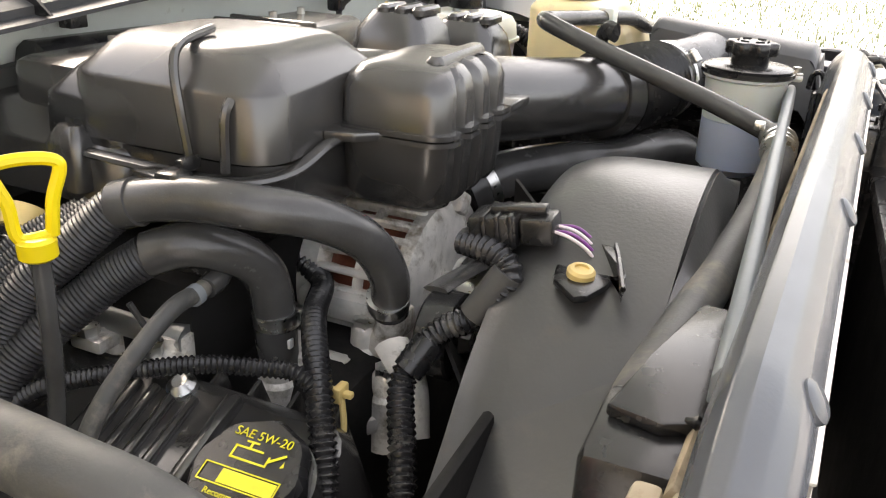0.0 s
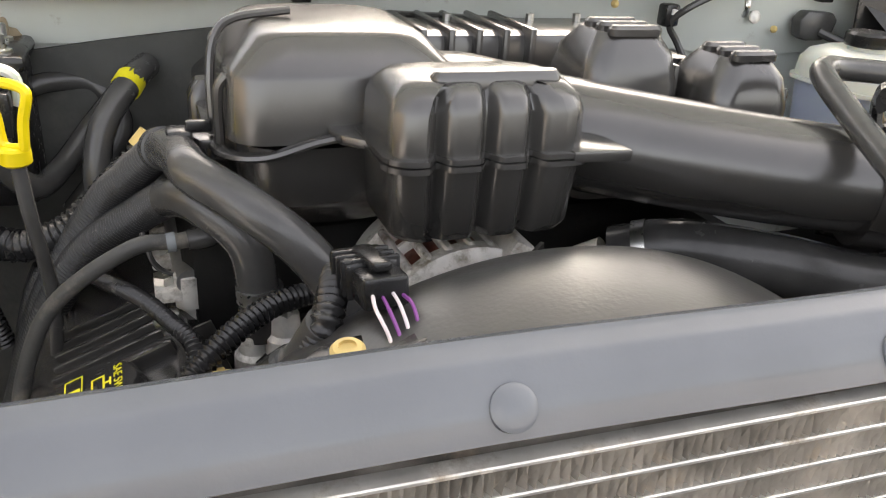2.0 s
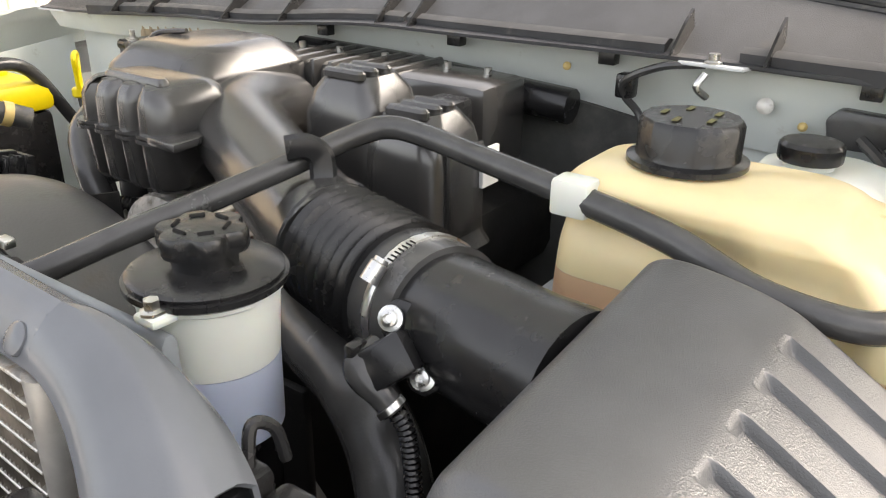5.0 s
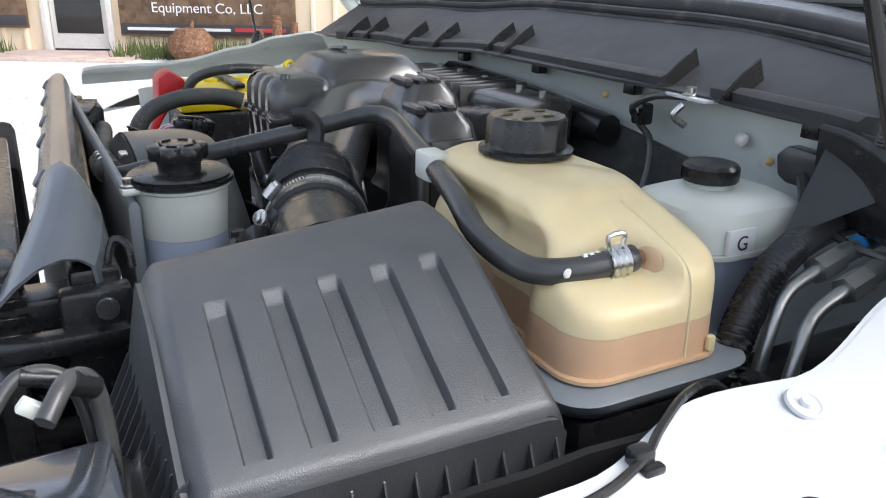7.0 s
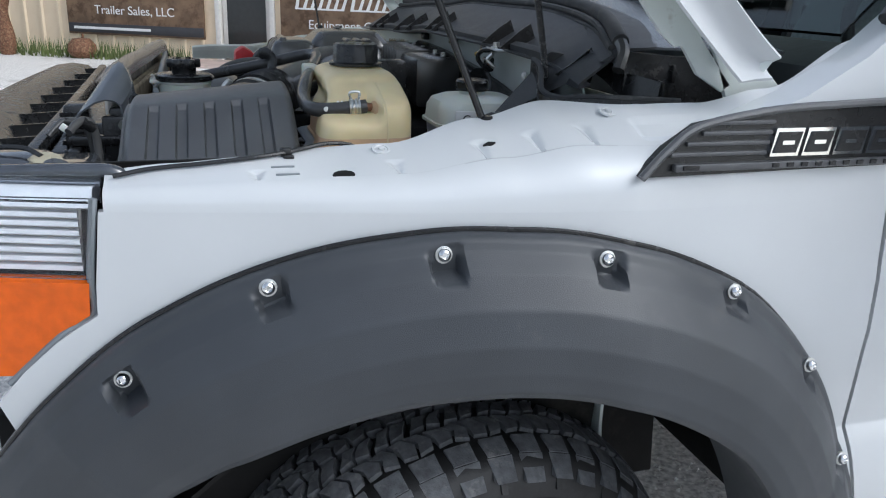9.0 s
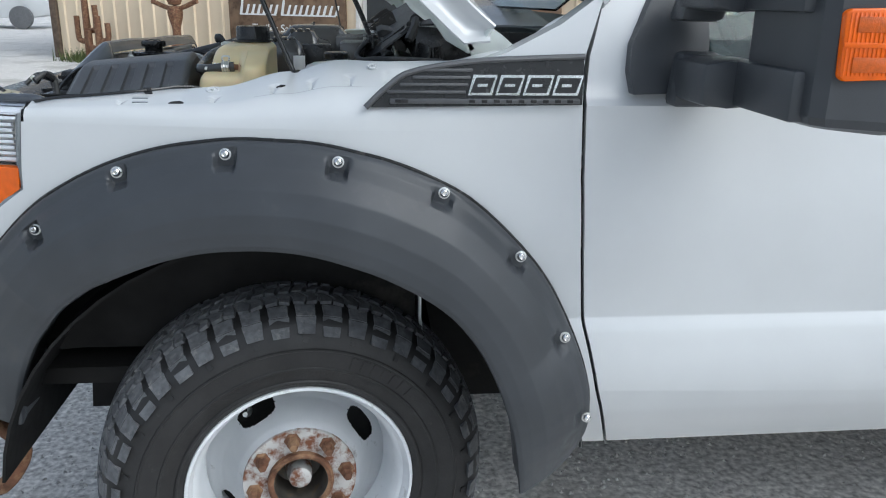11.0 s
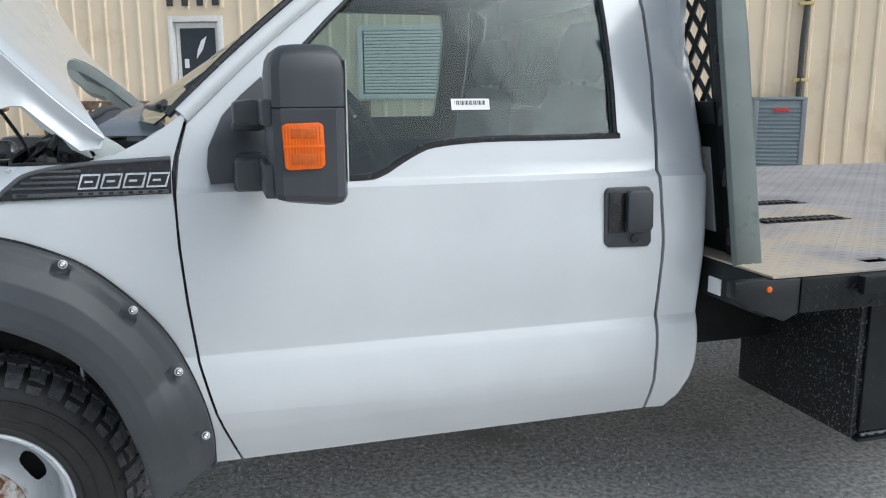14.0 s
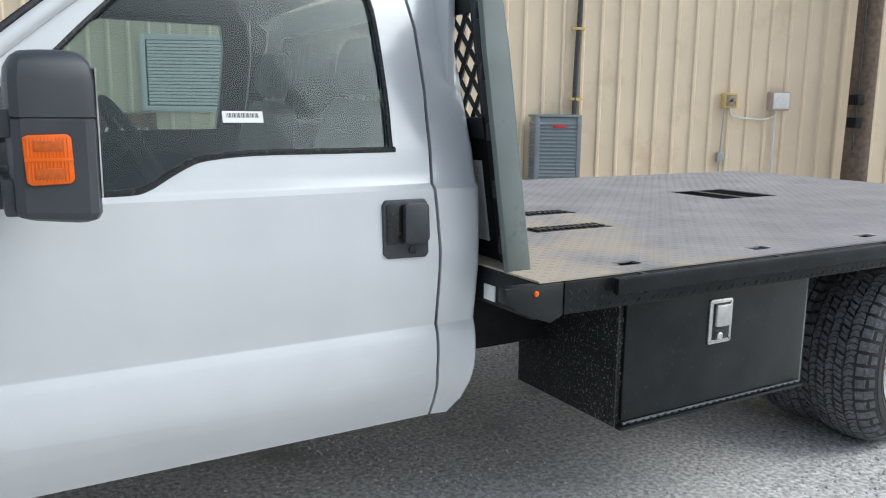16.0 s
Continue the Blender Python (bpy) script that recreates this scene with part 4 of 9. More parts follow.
def build_wheel(at, steered=9.0):
    """Steel wheel with a chunky all-terrain tyre; its outer face looks along -y."""
    x, y, z = at
    R, W = 0.42, 0.24
    tyre_prof = [(0.236, 0.0), (0.245, -0.016), (0.252, -0.020), (0.255, -0.024), (0.259, -0.024), (0.262, -0.0215), (0.27, -0.026), (0.288, -0.031), (0.29, -0.0335), (0.294, -0.0338), (0.296, -0.0318), (0.31, -0.034), (0.33, -0.0335), (0.332, -0.0355), (0.335, -0.0355), (0.337, -0.0325), (0.35, -0.030), (0.382, -0.018), (0.397, 0.0), (0.405, 0.03), (0.406, W / 2), (0.405, W - 0.03), (0.397, W), (0.345, W + 0.03), (0.27, W + 0.026), (0.236, W)]
    rim_prof = [(0.243, -0.006), (0.2405, -0.0145), (0.234, -0.015), (0.2315, -0.009), (0.229, -0.002), (0.2265, 0.002), (0.225, 0.012), (0.216, 0.020), (0.21, 0.05), (0.205, 0.10), (0.19, 0.14), (0.19, 0.2), (0.205, 0.24), (0.225, 0.245)]
    wheel = part("wheel", lathe([(r, -h) for r, h in rim_prof], (x, y, z), "y", 64, ends=False), WHEELPAINT, truck, "silver painted steel wheel with rusty hub")
    tyre = part("tyre", lathe([(r, -h) for r, h in tyre_prof], (x, y, z), "y", 72, ends=False), SIDEWALL, wheel, "black all-terrain tyre")
    # tread blocks
    rng = random.Random(int(100 * x) + 7)
    own = bmesh.new()

    crown = lambda w: R - 0.014 * abs((w - 0.12) / 0.1) ** 2.6

    def block(quad, depth=0.015, shrink=0.1):
        ca, cw = sum(q[0] for q in quad) / len(quad), sum(q[1] for q in quad) / len(quad)
        lo = [own.verts.new((x + (crown(w) - depth) * math.sin(a), y + w, z + (crown(w) - depth) * math.cos(a))) for a, w in quad]
        top = [(ca + (a - ca) * (1 - shrink), cw + (w - cw) * (1 - shrink)) for a, w in quad]
        hi = [own.verts.new((x + crown(w) * math.sin(a), y + w, z + crown(w) * math.cos(a))) for a, w in top]
        own.faces.new(hi)
        for i in range(len(quad)):
            n = (i + 1) % len(quad)
            own.faces.new((lo[i], lo[n], hi[n], hi[i]))

    N = 46
    step = 2 * math.pi / N
    for k in range(N):
        a = k * step
        # zig-zag crown blocks, each cut in two by a sipe
        for c, (w0, w1) in enumerate(((0.036, 0.073), (0.080, 0.112), (0.119, 0.151), (0.158, 0.188), (0.195, 0.226))):
            a0 = a + (0.0, 0.5, 0.15, 0.65, 0.3)[c] * step
            sk = (0.28 if c % 2 else -0.22) * step
            j = 0.05 * step * rng.uniform(-1, 1)
            wm, e = (w0 + w1) / 2, 0.004 if (k + c) % 2 else -0.003
            cut = 0.46 * step + j
            block([(a0 + 0.03 * step, w0), (a0 + cut, w0 + e), (a0 + cut + 0.09 * step, wm), (a0 + cut + sk, w1 - e), (a0 + 0.03 * step + sk, w1), (a0 + 0.1 * step + 0.4 * sk, wm)])
            block([(a0 + cut + 0.05 * step, w0 + e), (a0 + 0.9 * step, w0 - e), (a0 + 0.97 * step, wm), (a0 + 0.9 * step + sk, w1), (a0 + cut + 0.05 * step + sk, w1 - e), (a0 + cut + 0.14 * step, wm)])
        # shoulder blocks wrap over the edge of the tread, long and short by turns
        for w0, w1, sh in ((0.029, -0.004, 0.03), (0.231, 0.256, 0.43)):
            b0, b1 = a + sh * step, a + (sh + 0.8) * step
            block([(b0, w0), (b1, w0), (b1 - 0.02 * step, w1), (b0 + 0.02 * step, w1)], 0.012)
            d = -0.031 if w1 < 0.1 else 0.031
            r0, r1 = crown(w1) - 0.001, (0.364 if k % 2 else 0.37)
            lo = [(b0 + 0.02 * step, r0, w1), (b1 - 0.02 * step, r0, w1), (b1 - 0.08 * step, r1, w1 + d), (b0 + 0.08 * step, r1, w1 + d)]
            q0 = [own.verts.new((x + r * math.sin(b), y + w, z + r * math.cos(b))) for b, r, w in lo]
            q1 = [own.verts.new((x + (r - 0.004) * math.sin(b), y + w + (0.022 if w1 < 0.1 else -0.022), z + (r - 0.004) * math.cos(b))) for b, r, w in lo]
            own.faces.new(q0)
            for i in range(4):
                own.faces.new((q0[i], q0[(i + 1) % 4], q1[(i + 1) % 4], q1[i]))
    tagged(part("tread", own, TYRE, tyre, "deep broken tread blocks", smooth=False), kind="stuff")
    lugs = bmesh.new()
    for k in range(N // 2):
        a = (k * 2 + 0.4) * step
        q = [(a - 0.016, 0.366, -0.022), (a + 0.016, 0.366, -0.022), (a + 0.014, 0.350, -0.031), (a - 0.014, 0.350, -0.031)]
        lo = [lugs.verts.new((x + r * math.sin(b), y + w + 0.006, z + r * math.cos(b))) for b, r, w in q]
        hi = [lugs.verts.new((x + r * math.sin(b), y + w - 0.003, z + r * math.cos(b))) for b, r, w in q]
        lugs.faces.new(hi)
        for i in range(4):
            lugs.faces.new((lo[i], lo[(i + 1) % 4], hi[(i + 1) % 4], hi[i]))
    tagged(part("side_lug", lugs, SIDEWALL, tyre, smooth=False), kind="stuff")
    # raised bars of the sidewall's lettering
    for k in range(14):
        a0 = 0.35 + 0.075 * k + (1.2 if k > 6 else 0)
        own = bmesh.new()
        q = [(a0, 0.302), (a0 + 0.05, 0.302), (a0 + 0.05, 0.326), (a0, 0.326)]
        lo = [own.verts.new((x + rr * math.sin(b), y - 0.030, z + rr * math.cos(b))) for b, rr in q]
        hi = [own.verts.new((x + rr * math.sin(b), y - 0.0355, z + rr * math.cos(b))) for b, rr in q]
        own.faces.new(hi)
        for i in range(4):
            own.faces.new((lo[i], lo[(i + 1) % 4], hi[(i + 1) % 4], hi[i]))
        part("raised_bar", own, SIDEWALL, tyre, smooth=False)
    # dished disc with hand holes
    disc = bmesh.new()
    prof = [(0.2, 0.115), (0.192, 0.108), (0.182, 0.102), (0.166, 0.09), (0.15, 0.068), (0.134, 0.042), (0.122, 0.03)]
    fine = []
    for (r0, w0), (r1, w1) in zip(prof, prof[1:]):
        fine += [(r0 + (r1 - r0) * k / 8, w0 + (w1 - w0) * k / 8) for k in range(8)]
    prof = fine + [prof[-1]]
    seg, rows = 360, []
    for r, w in prof:
        rows.append([disc.verts.new((x + r * math.cos(2 * math.pi * k / seg), y + w, z + r * math.sin(2 * math.pi * k / seg))) for k in range(seg)])
    for n, (p, q) in enumerate(zip(rows, rows[1:])):
        rm = (prof[n][0] + prof[n + 1][0]) / 2
        for k in range(seg):
            a = 360 * (k + 0.5) / seg
            u = min((a - 31) % 90, (31 - a) % 90) / 15.5
            if u ** 3 + abs((rm - 0.167) / 0.0165) ** 3 > 1:
                disc.faces.new((p[k], p[(k + 1) % seg], q[(k + 1) % seg], q[k]))
    bmesh.ops.solidify(disc, geom=disc.faces[:], thickness=0.006)
    part("disc", disc, WHEELPAINT, wheel)
    part("hub_face", lathe([(0.124, -0.036), (0.122, -0.024), (0.07, -0.024), (0.068, -0.04), (0.066, -0.06), (0.124, -0.06)], (x, y, z), "y", 48, ends=False), HUBFACE, wheel, "scraped steel hub face with rust")
    part("hub_bore", lathe([(0.07, -0.03), (0.07, -0.012), (0.065, -0.009), (0.058, -0.014), (0.053, -0.10), (0.03, -0.11), (0.001, -0.11)], (x, y, z), "y", 40, ends=False), BORE, wheel, "greasy hub bore with a rusty lip")
    part("bore_lip", lathe([(0.071, -0.028), (0.071, -0.0115), (0.066, -0.0085), (0.0585, -0.0125)], (x, y, z), "y", 40, ends=False), RUST, wheel, "rusty lip")
    part("axle_nut", lathe([(0.03, -0.11), (0.028, -0.05), (0.024, -0.03), (0.018, -0.026), (0.001, -0.026)], (x, y, z), "y", 24), HUBFACE, wheel)
    for k in range(8):
        a = radians(8 + 45 * k)
        c = (x + 0.1 * math.cos(a), y + 0.025, z + 0.1 * math.sin(a))
        part("lug_nut", lathe([(0.018, 0.0), (0.018, 0.004), (0.0135, 0.006), (0.0135, 0.022), (0.01, 0.026), (0.009, 0.036), (0.001, 0.037)], c, "y", 6), RUST, wheel, "rusty lug nut", smooth=False)
    part("valve_stem", tube([(x - 0.098, y + 0.1, z + 0.145), (x - 0.1, y + 0.075, z + 0.148), (x - 0.104, y + 0.05, z + 0.158), (x - 0.108, y + 0.03, z + 0.17)], 0.0055, 8), STEEL, wheel)
    # brake disc in near-black, added so the hand holes look shaded
    part("brake_disc", lathe([(0.185, 0.0), (0.185, -0.03), (0.05, -0.03), (0.05, 0.0)], (x, y + 0.135, z), "y", 40), DARK, wheel)
    # steered a little towards the driver's side
    turn = Matrix.Translation((x, y, z)) @ Matrix.Rotation(radians(steered), 4, "Z") @ Matrix.Translation((-x, -y, -z))
    for ob in [wheel] + list(wheel.children_recursive):
        ob.data.transform(turn)
    return wheel


front_wheel = build_wheel((0.0, 0.085, 0.42))

# door with its window frame
DOOR_F = [(x + 0.004, z) for x, z in GAP]
DOOR_R = [(1.905, 0.50), (1.88, 0.682), (1.882, 0.812), (1.882, 1.056), (1.864, 1.258), (1.872, 1.36), (1.887, 1.529), (1.889, 1.72), (1.865, 1.885)]
DOOR_R = [(x - 0.0025, z) for x, z in DOOR_R]
WIN_LOW = [(0.70, 1.33), (0.705, 1.285), (0.74, 1.268), (0.98, 1.268), (1.05, 1.276), (1.11, 1.308), (1.16, 1.334), (1.21, 1.350), (1.34, 1.361), (1.742, 1.363), (1.748, 1.40)]
WIN_UP = [(1.748, 1.40), (1.757, 1.528), (1.756, 1.76), (1.735, 1.85), (1.21, 1.85), (1.09, 1.80), (0.967, 1.69), (0.883, 1.606), (0.76, 1.485), (0.70, 1.40), (0.70, 1.33)]
low_poly = DOOR_F[:6] + [(0.556, 1.33)] + WIN_LOW + [(1.872, 1.40)] + DOOR_R[4::-1]
up_poly = [(0.556, 1.33), (0.586, 1.436), (0.77, 1.607), (0.967, 1.762), (1.08, 1.845), (1.18, 1.912), (1.82, 1.912)] + [DOOR_R[8], DOOR_R[7], DOOR_R[6], (1.872, 1.40)] + WIN_UP
door = part("door", panel(low_poly, side_y, 0.03, SIDE_CUTS), WHITE, truck, "white driver's door with a window sticker")
part("door_frame", panel(up_poly, side_y, 0.03, SIDE_CUTS), WHITE, door)
pane = part("pane", panel([(x, z) for x, z in WIN_LOW[:-1]] + [(x, z) for x, z in WIN_UP[:-1]], lambda x, z: side_y(x, z) + 0.014, 0.004, SIDE_CUTS), PANE, door, "lightly tinted side glass", smooth=False)
pane.visible_shadow = False
part("window_seal", tube([(x, side_y(x, z) + 0.004, z - 0.004) for x, z in WIN_LOW[1:-2] + [(1.55, 1.362), (1.70, 1.363), (1.758, 1.3635)]], 0.0105, 8, 3), PLASTIC, door)
part("window_seal", tube([(x, side_y(x, z) + 0.004, z) for x, z in [(1.746, 1.365)] + WIN_UP[:4]], 0.0085, 8, 3), PLASTIC, door)
part("window_seal", tube([(x, side_y(x, z) + 0.004, z) for x, z in WIN_UP[3:]], 0.008, 8, 3), PLASTIC, door)
part("gap_seal", tube([(x - 0.002, side_y(x, z) + 0.016, z) for x, z in [(0.655, 0.53)] + GAP[1:]], 0.006, 6, 4), PLASTIC, door)
part("gap_seal", tube([(x + 0.004, side_y(x, z) + 0.016, z) for x, z in DOOR_R], 0.0045, 6, 4), PLASTIC, door)
# handle in its dished bezel
bez = [(1.692, 1.062), (1.69, 1.205), (1.70, 1.219), (1.826, 1.219), (1.836, 1.208), (1.842, 1.058), (1.832, 1.045), (1.706, 1.048)]
bezel = part("handle_bezel", prism(bez, "y", -0.010, 0.012, 0.004), FLARE, door, "dark grey plastic handle bezel")
part("recess", prism([(1.702, 1.09), (1.70, 1.205), (1.755, 1.207), (1.757, 1.09)], "y", -0.014, -0.009, 0.002), PLASTIC, bezel)
part("handle", prism([(1.752, 1.098), (1.750, 1.206), (1.762, 1.212), (1.822, 1.211), (1.830, 1.202), (1.834, 1.104), (1.826, 1.094), (1.762, 1.092)], "y", -0.034, -0.012, 0.006), FLARE, bezel, "dark grey pull handle")
part("lock", lathe([(0.012, 0.0), (0.012, 0.005), (0.008, 0.006), (0.0, 0.004)], (1.785, -0.010, 1.07), "y", 20), PLASTIC, bezel)
st = part("sticker", panel([(1.27, 1.437), (1.38, 1.437), (1.38, 1.467), (1.27, 1.467)], lambda x, z: side_y(x, z) + 0.0115, 0.001), STICKER, door, "white label stuck to the glass")
code = bmesh.new()
for k in range(22):
    x0 = 1.28 + 0.0041 * k
    merge(code, panel([(x0, 1.45), (x0 + 0.0012 + 0.001 * (k % 3), 1.45), (x0 + 0.0012 + 0.001 * (k % 3), 1.462), (x0, 1.462)], lambda x, z: side_y(x, z) + 0.0108, 0.0004))
part("printed_bar", code, SIGNDARK, st)
part("stone_chip", lathe([(0.003, 0.0), (0.002, 0.0015), (0.0, 0.0015)], (1.049, 0.004, 0.696), "y", 8), DARK, door)
# rear part of the cab side
REAR = [(1.913, 0.50), (1.888, 0.682), (1.890, 0.812), (1.890, 1.056), (1.872, 1.258), (1.88, 1.36), (1.895, 1.529), (1.897, 1.72), (1.873, 1.895)]
part("cab_corner", panel(REAR + [(1.985, 1.915), (2.015, 1.78), (2.027, 1.6), (2.032, 1.45), (2.03, 1.273), (2.026, 0.99), (2.024, 0.79), (2.018, 0.66), (2.003, 0.55), (1.975, 0.495)], lambda x, z: side_y(x, z) + 0.024 - math.sqrt(max(0, 0.024 ** 2 - max(0, x - 2.009) ** 2)), 0.03, SIDE_CUTS, xcuts=(1.93, 1.97, 2.005, 2.01, 2.015, 2.02, 2.025, 2.029)), WHITE, truck)
part("cab_back", rbox(1.985, 2.01, 0.13, 1.97, 0.6, 1.33, 0.01), WHITE, truck)
for y0, y1, z0, z1 in ((0.12, 0.42, 1.33, 1.9), (1.68, 1.98, 1.33, 1.9), (0.42, 1.68, 1.33, 1.42), (0.42, 1.68, 1.79, 1.9)):
    part("cab_back", rbox(1.975, 2.0, y0, y1, z0, z1, 0.006), WHITE, truck)
rp = part("rear_pane", rbox(1.985, 1.99, 0.42, 1.68, 1.42, 1.79, 0), PANE, truck)
rp.visible_shadow = False
part("roof", sheet(lambda a, b: Vector((1.12 + 0.85 * a, 0.24 + 1.62 * b, 1.905 + 0.05 * math.sin(math.pi * b) ** 0.6 + 0.02 * math.sin(math.pi * a))), 10, 16, 0.03), WHITE, truck)
part("headliner", sheet(lambda a, b: Vector((1.1 + 0.86 * a, 0.25 + 1.6 * b, 1.885 + 0.03 * math.sin(math.pi * b) ** 0.6)), 8, 12, 0.008), INTERIOR, truck)
part("rocker", rbox(0.66, 1.95, 0.13, 0.25, 0.48, 0.62, 0.02), DARK, truck)
part("cab_floor", rbox(0.6, 1.98, 0.16, 1.94, 0.52, 0.62, 0.01), DARK, truck)
# windscreen pillars and glass
for s in (0, 1):
    yy = [0.07, 0.13, 0.19, 0.235] if not s else [2.03, 1.97, 1.91, 1.865]
    part("pillar", tube([(0.565, yy[0], 1.43), (0.74, yy[1], 1.595), (0.945, yy[2], 1.765), (1.08, yy[3] - (0.005 if not s else -0.005), 1.855), (1.17, yy[3] + (0.015 if not s else -0.015), 1.912)], 0.024, 10), WHITE, truck)
part("pillar_trim", tube([(0.535, 0.062, 1.432), (0.71, 0.118, 1.6), (0.91, 0.178, 1.768), (1.06, 0.222, 1.866)], 0.011, 8), PLASTIC, truck, "black windscreen edge strip")
ws = part("windscreen", sheet(lambda a, b: Vector((0.50 - 0.13 * math.sin(math.pi * b) + (0.66 + 0.04 * math.sin(math.pi * b)) * a, 0.1 + 0.16 * a + (1.9 - 0.32 * a) * b, 1.41 + 0.5 * a)), 8, 20, 0.005), PANE, truck, "laminated windscreen with stickers")
ws.visible_shadow = False
part("sticker", sheet(lambda a, b: Vector((0.60 + 0.07 * a, 0.23 + 0.02 * a + 0.16 * b, 1.49 + 0.051 * a)) + Vector((-0.03, -0.004, 0.012)), 2, 2, 0.001), STICKER, ws)

# passenger side, mirrored outline
mirror_y = lambda x, z: 2 * YC - side_y(x, z)
part("door", panel(low_poly, mirror_y, -0.03, SIDE_CUTS), WHITE, truck)
part("door_frame", panel(up_poly, mirror_y, -0.03, SIDE_CUTS), WHITE, truck)
part("cab_corner", panel(REAR + [(1.98, 1.84), (2.02, 1.3), (2.0, 0.5)], mirror_y, -0.03, SIDE_CUTS), WHITE, truck)
far_fender = part("fender", panel([q for q in fender_poly if q[0] > -0.36 or q[1] < 0.5], lambda x, z: 2 * YC - fender_y(x, z), -0.012, [z for z in SIDE_CUTS if z < 1.21]), WHITE, truck)
part("fender_top", sheet(lambda a, b: Vector((1, -1, 1)) * shoulder(-0.36 + 0.9 * a, b) + Vector((0, 2 * YC, -0.02)), 60, 16, 0.006), INNER_WHITE, far_fender)


part("door_trim", panel(low_poly, lambda x, z: mirror_y(x, z) - 0.04, -0.01, SIDE_CUTS), INTERIOR, truck)
part("door_trim", panel(low_poly, lambda x, z: side_y(x, z) + 0.04, 0.01, SIDE_CUTS), INTERIOR, truck)
part("frame_trim", panel(up_poly, lambda x, z: mirror_y(x, z) - 0.035, -0.01, SIDE_CUTS), INTERIOR, truck)
part("corner_trim", panel(REAR + [(1.96, 1.83), (1.98, 1.3), (1.97, 0.6)], lambda x, z: mirror_y(x, z) - 0.035, -0.01, SIDE_CUTS), INTERIOR, truck)
part("back_trim", rbox(1.955, 1.968, 0.2, 1.9, 0.65, 1.41, 0.005), INTERIOR, truck)
# cab interior
def seat(y):
    s = thing("cab_seat", (1.6, y, 0.62), "grey cloth truck seat with a headrest", "seat", "seats in the cab")
    part("cushion", loft([rrect(1.55, y, 0.5, 0.5, 0.08, z) for z in (0.63, 0.72, 0.86)] + [rrect(1.55, y, 0.44, 0.44, 0.1, 0.9)]), SEATCLOTH, s)
    own = loft([rrect(0, 0, 0.12, w, 0.05, h) for h, w in ((0.0, 0.46), (0.2, 0.5), (0.45, 0.48), (0.58, 0.4), (0.63, 0.3))])
    part("backrest", merge(None, own, Matrix.Translation((1.72, y, 0.88)) @ Matrix.Rotation(radians(14), 4, "Y")), SEATCLOTH, s)
    own = loft([rrect(0, 0, w, d, 0.04, h) for h, w, d in ((0, 0.07, 0.2), (0.05, 0.1, 0.26), (0.14, 0.1, 0.26), (0.19, 0.07, 0.2))])
    part("headrest", merge(None, own, Matrix.Translation((1.86, y, 1.52)) @ Matrix.Rotation(radians(10), 4, "Y")), SEATCLOTH, s)
    for k in (-0.05, 0.05):
        part("post", tube([(1.85, y + k, 1.46), (1.865, y + k, 1.54)], 0.007, 8), STEEL, s)


seat(0.55)
seat(1.5)
part("dashboard", prism([(0.55, 0.95), (0.55, 1.36), (0.72, 1.385), (0.92, 1.33), (0.95, 1.1), (0.85, 0.95)], "y", 0.2, 1.9, 0.03), INTERIOR, truck)
wheel_c = Vector((1.13, 0.55, 1.33))

q = Vector((0.86, 0, 0.5)).normalized().to_track_quat("Z", "Y").to_matrix().to_4x4()
steer = part("steering_wheel", merge(None, tube([(0.19 * math.cos(a * 0.1963), 0.19 * math.sin(a * 0.1963), 0) for a in range(33)], 0.015, 8, raw=True), Matrix.Translation(wheel_c) @ q), INTERIOR, truck)
part("boss", merge(None, lathe([(0.08, -0.02), (0.08, 0.01), (0.05, 0.025), (0, 0.025)], (0, 0, 0)), Matrix.Translation(wheel_c) @ q), INTERIOR, steer)
part("column", tube([wheel_c, wheel_c + Vector((-0.25, 0, -0.14))], 0.03), INTERIOR, steer)

# towing mirror
MIRROR_PLAN = [(0.752, -0.175), (0.752, -0.335), (0.757, -0.362), (0.772, -0.379), (0.882, -0.386), (0.898, -0.379), (0.906, -0.36), (0.906, -0.175)]


def mirror_ring(z, g, slant=0.0):
    """The mirror's plan at height z, drawn in by g."""
    cx, cy = 0.829, -0.28
    return [Vector((x + (g if x < cx else -g), y + (g if y < cy else -g), z - slant * (x - 0.75))) for x, y in MIRROR_PLAN]


mirror = part("mirror", loft([mirror_ring(1.262, 0.02, 0.06), mirror_ring(1.268, 0.006, 0.06), mirror_ring(1.28, 0.0, 0.05), mirror_ring(1.452, 0.0), mirror_ring(1.4545, 0.002)]), FLARE, truck, "large black towing mirror with amber lamp", angle=24)
part("cap", loft([mirror_ring(1.4545, 0.003), mirror_ring(1.457, 0.0), mirror_ring(1.525, 0.0), mirror_ring(1.553, 0.004), mirror_ring(1.57, 0.013), mirror_ring(1.579, 0.026), mirror_ring(1.582, 0.045)]), FLARE, mirror, angle=30)
part("glass", rbox(0.906, 0.909, -0.365, -0.185, 1.3, 1.55, 0), CHROME, mirror)
lamp_poly = [(0.776, 1.336), (0.772, 1.419), (0.78, 1.424), (0.848, 1.426), (0.856, 1.419), (0.858, 1.340), (0.85, 1.332), (0.784, 1.33)]
lamp = part("turn_lamp", prism(lamp_poly, "y", -0.3895, -0.372, 0.003), AMBER, mirror, "amber turn-signal lens")
for k in range(12):
    part("lens_rib", rbox(0.7785 + 0.0062 * k, 0.7815 + 0.0062 * k, -0.3905, -0.389, 1.338, 1.419, 0.0005), AMBER, lamp)
part("divider", rbox(0.774, 0.857, -0.392, -0.389, 1.374, 1.381, 0.0008), AMBER, lamp)
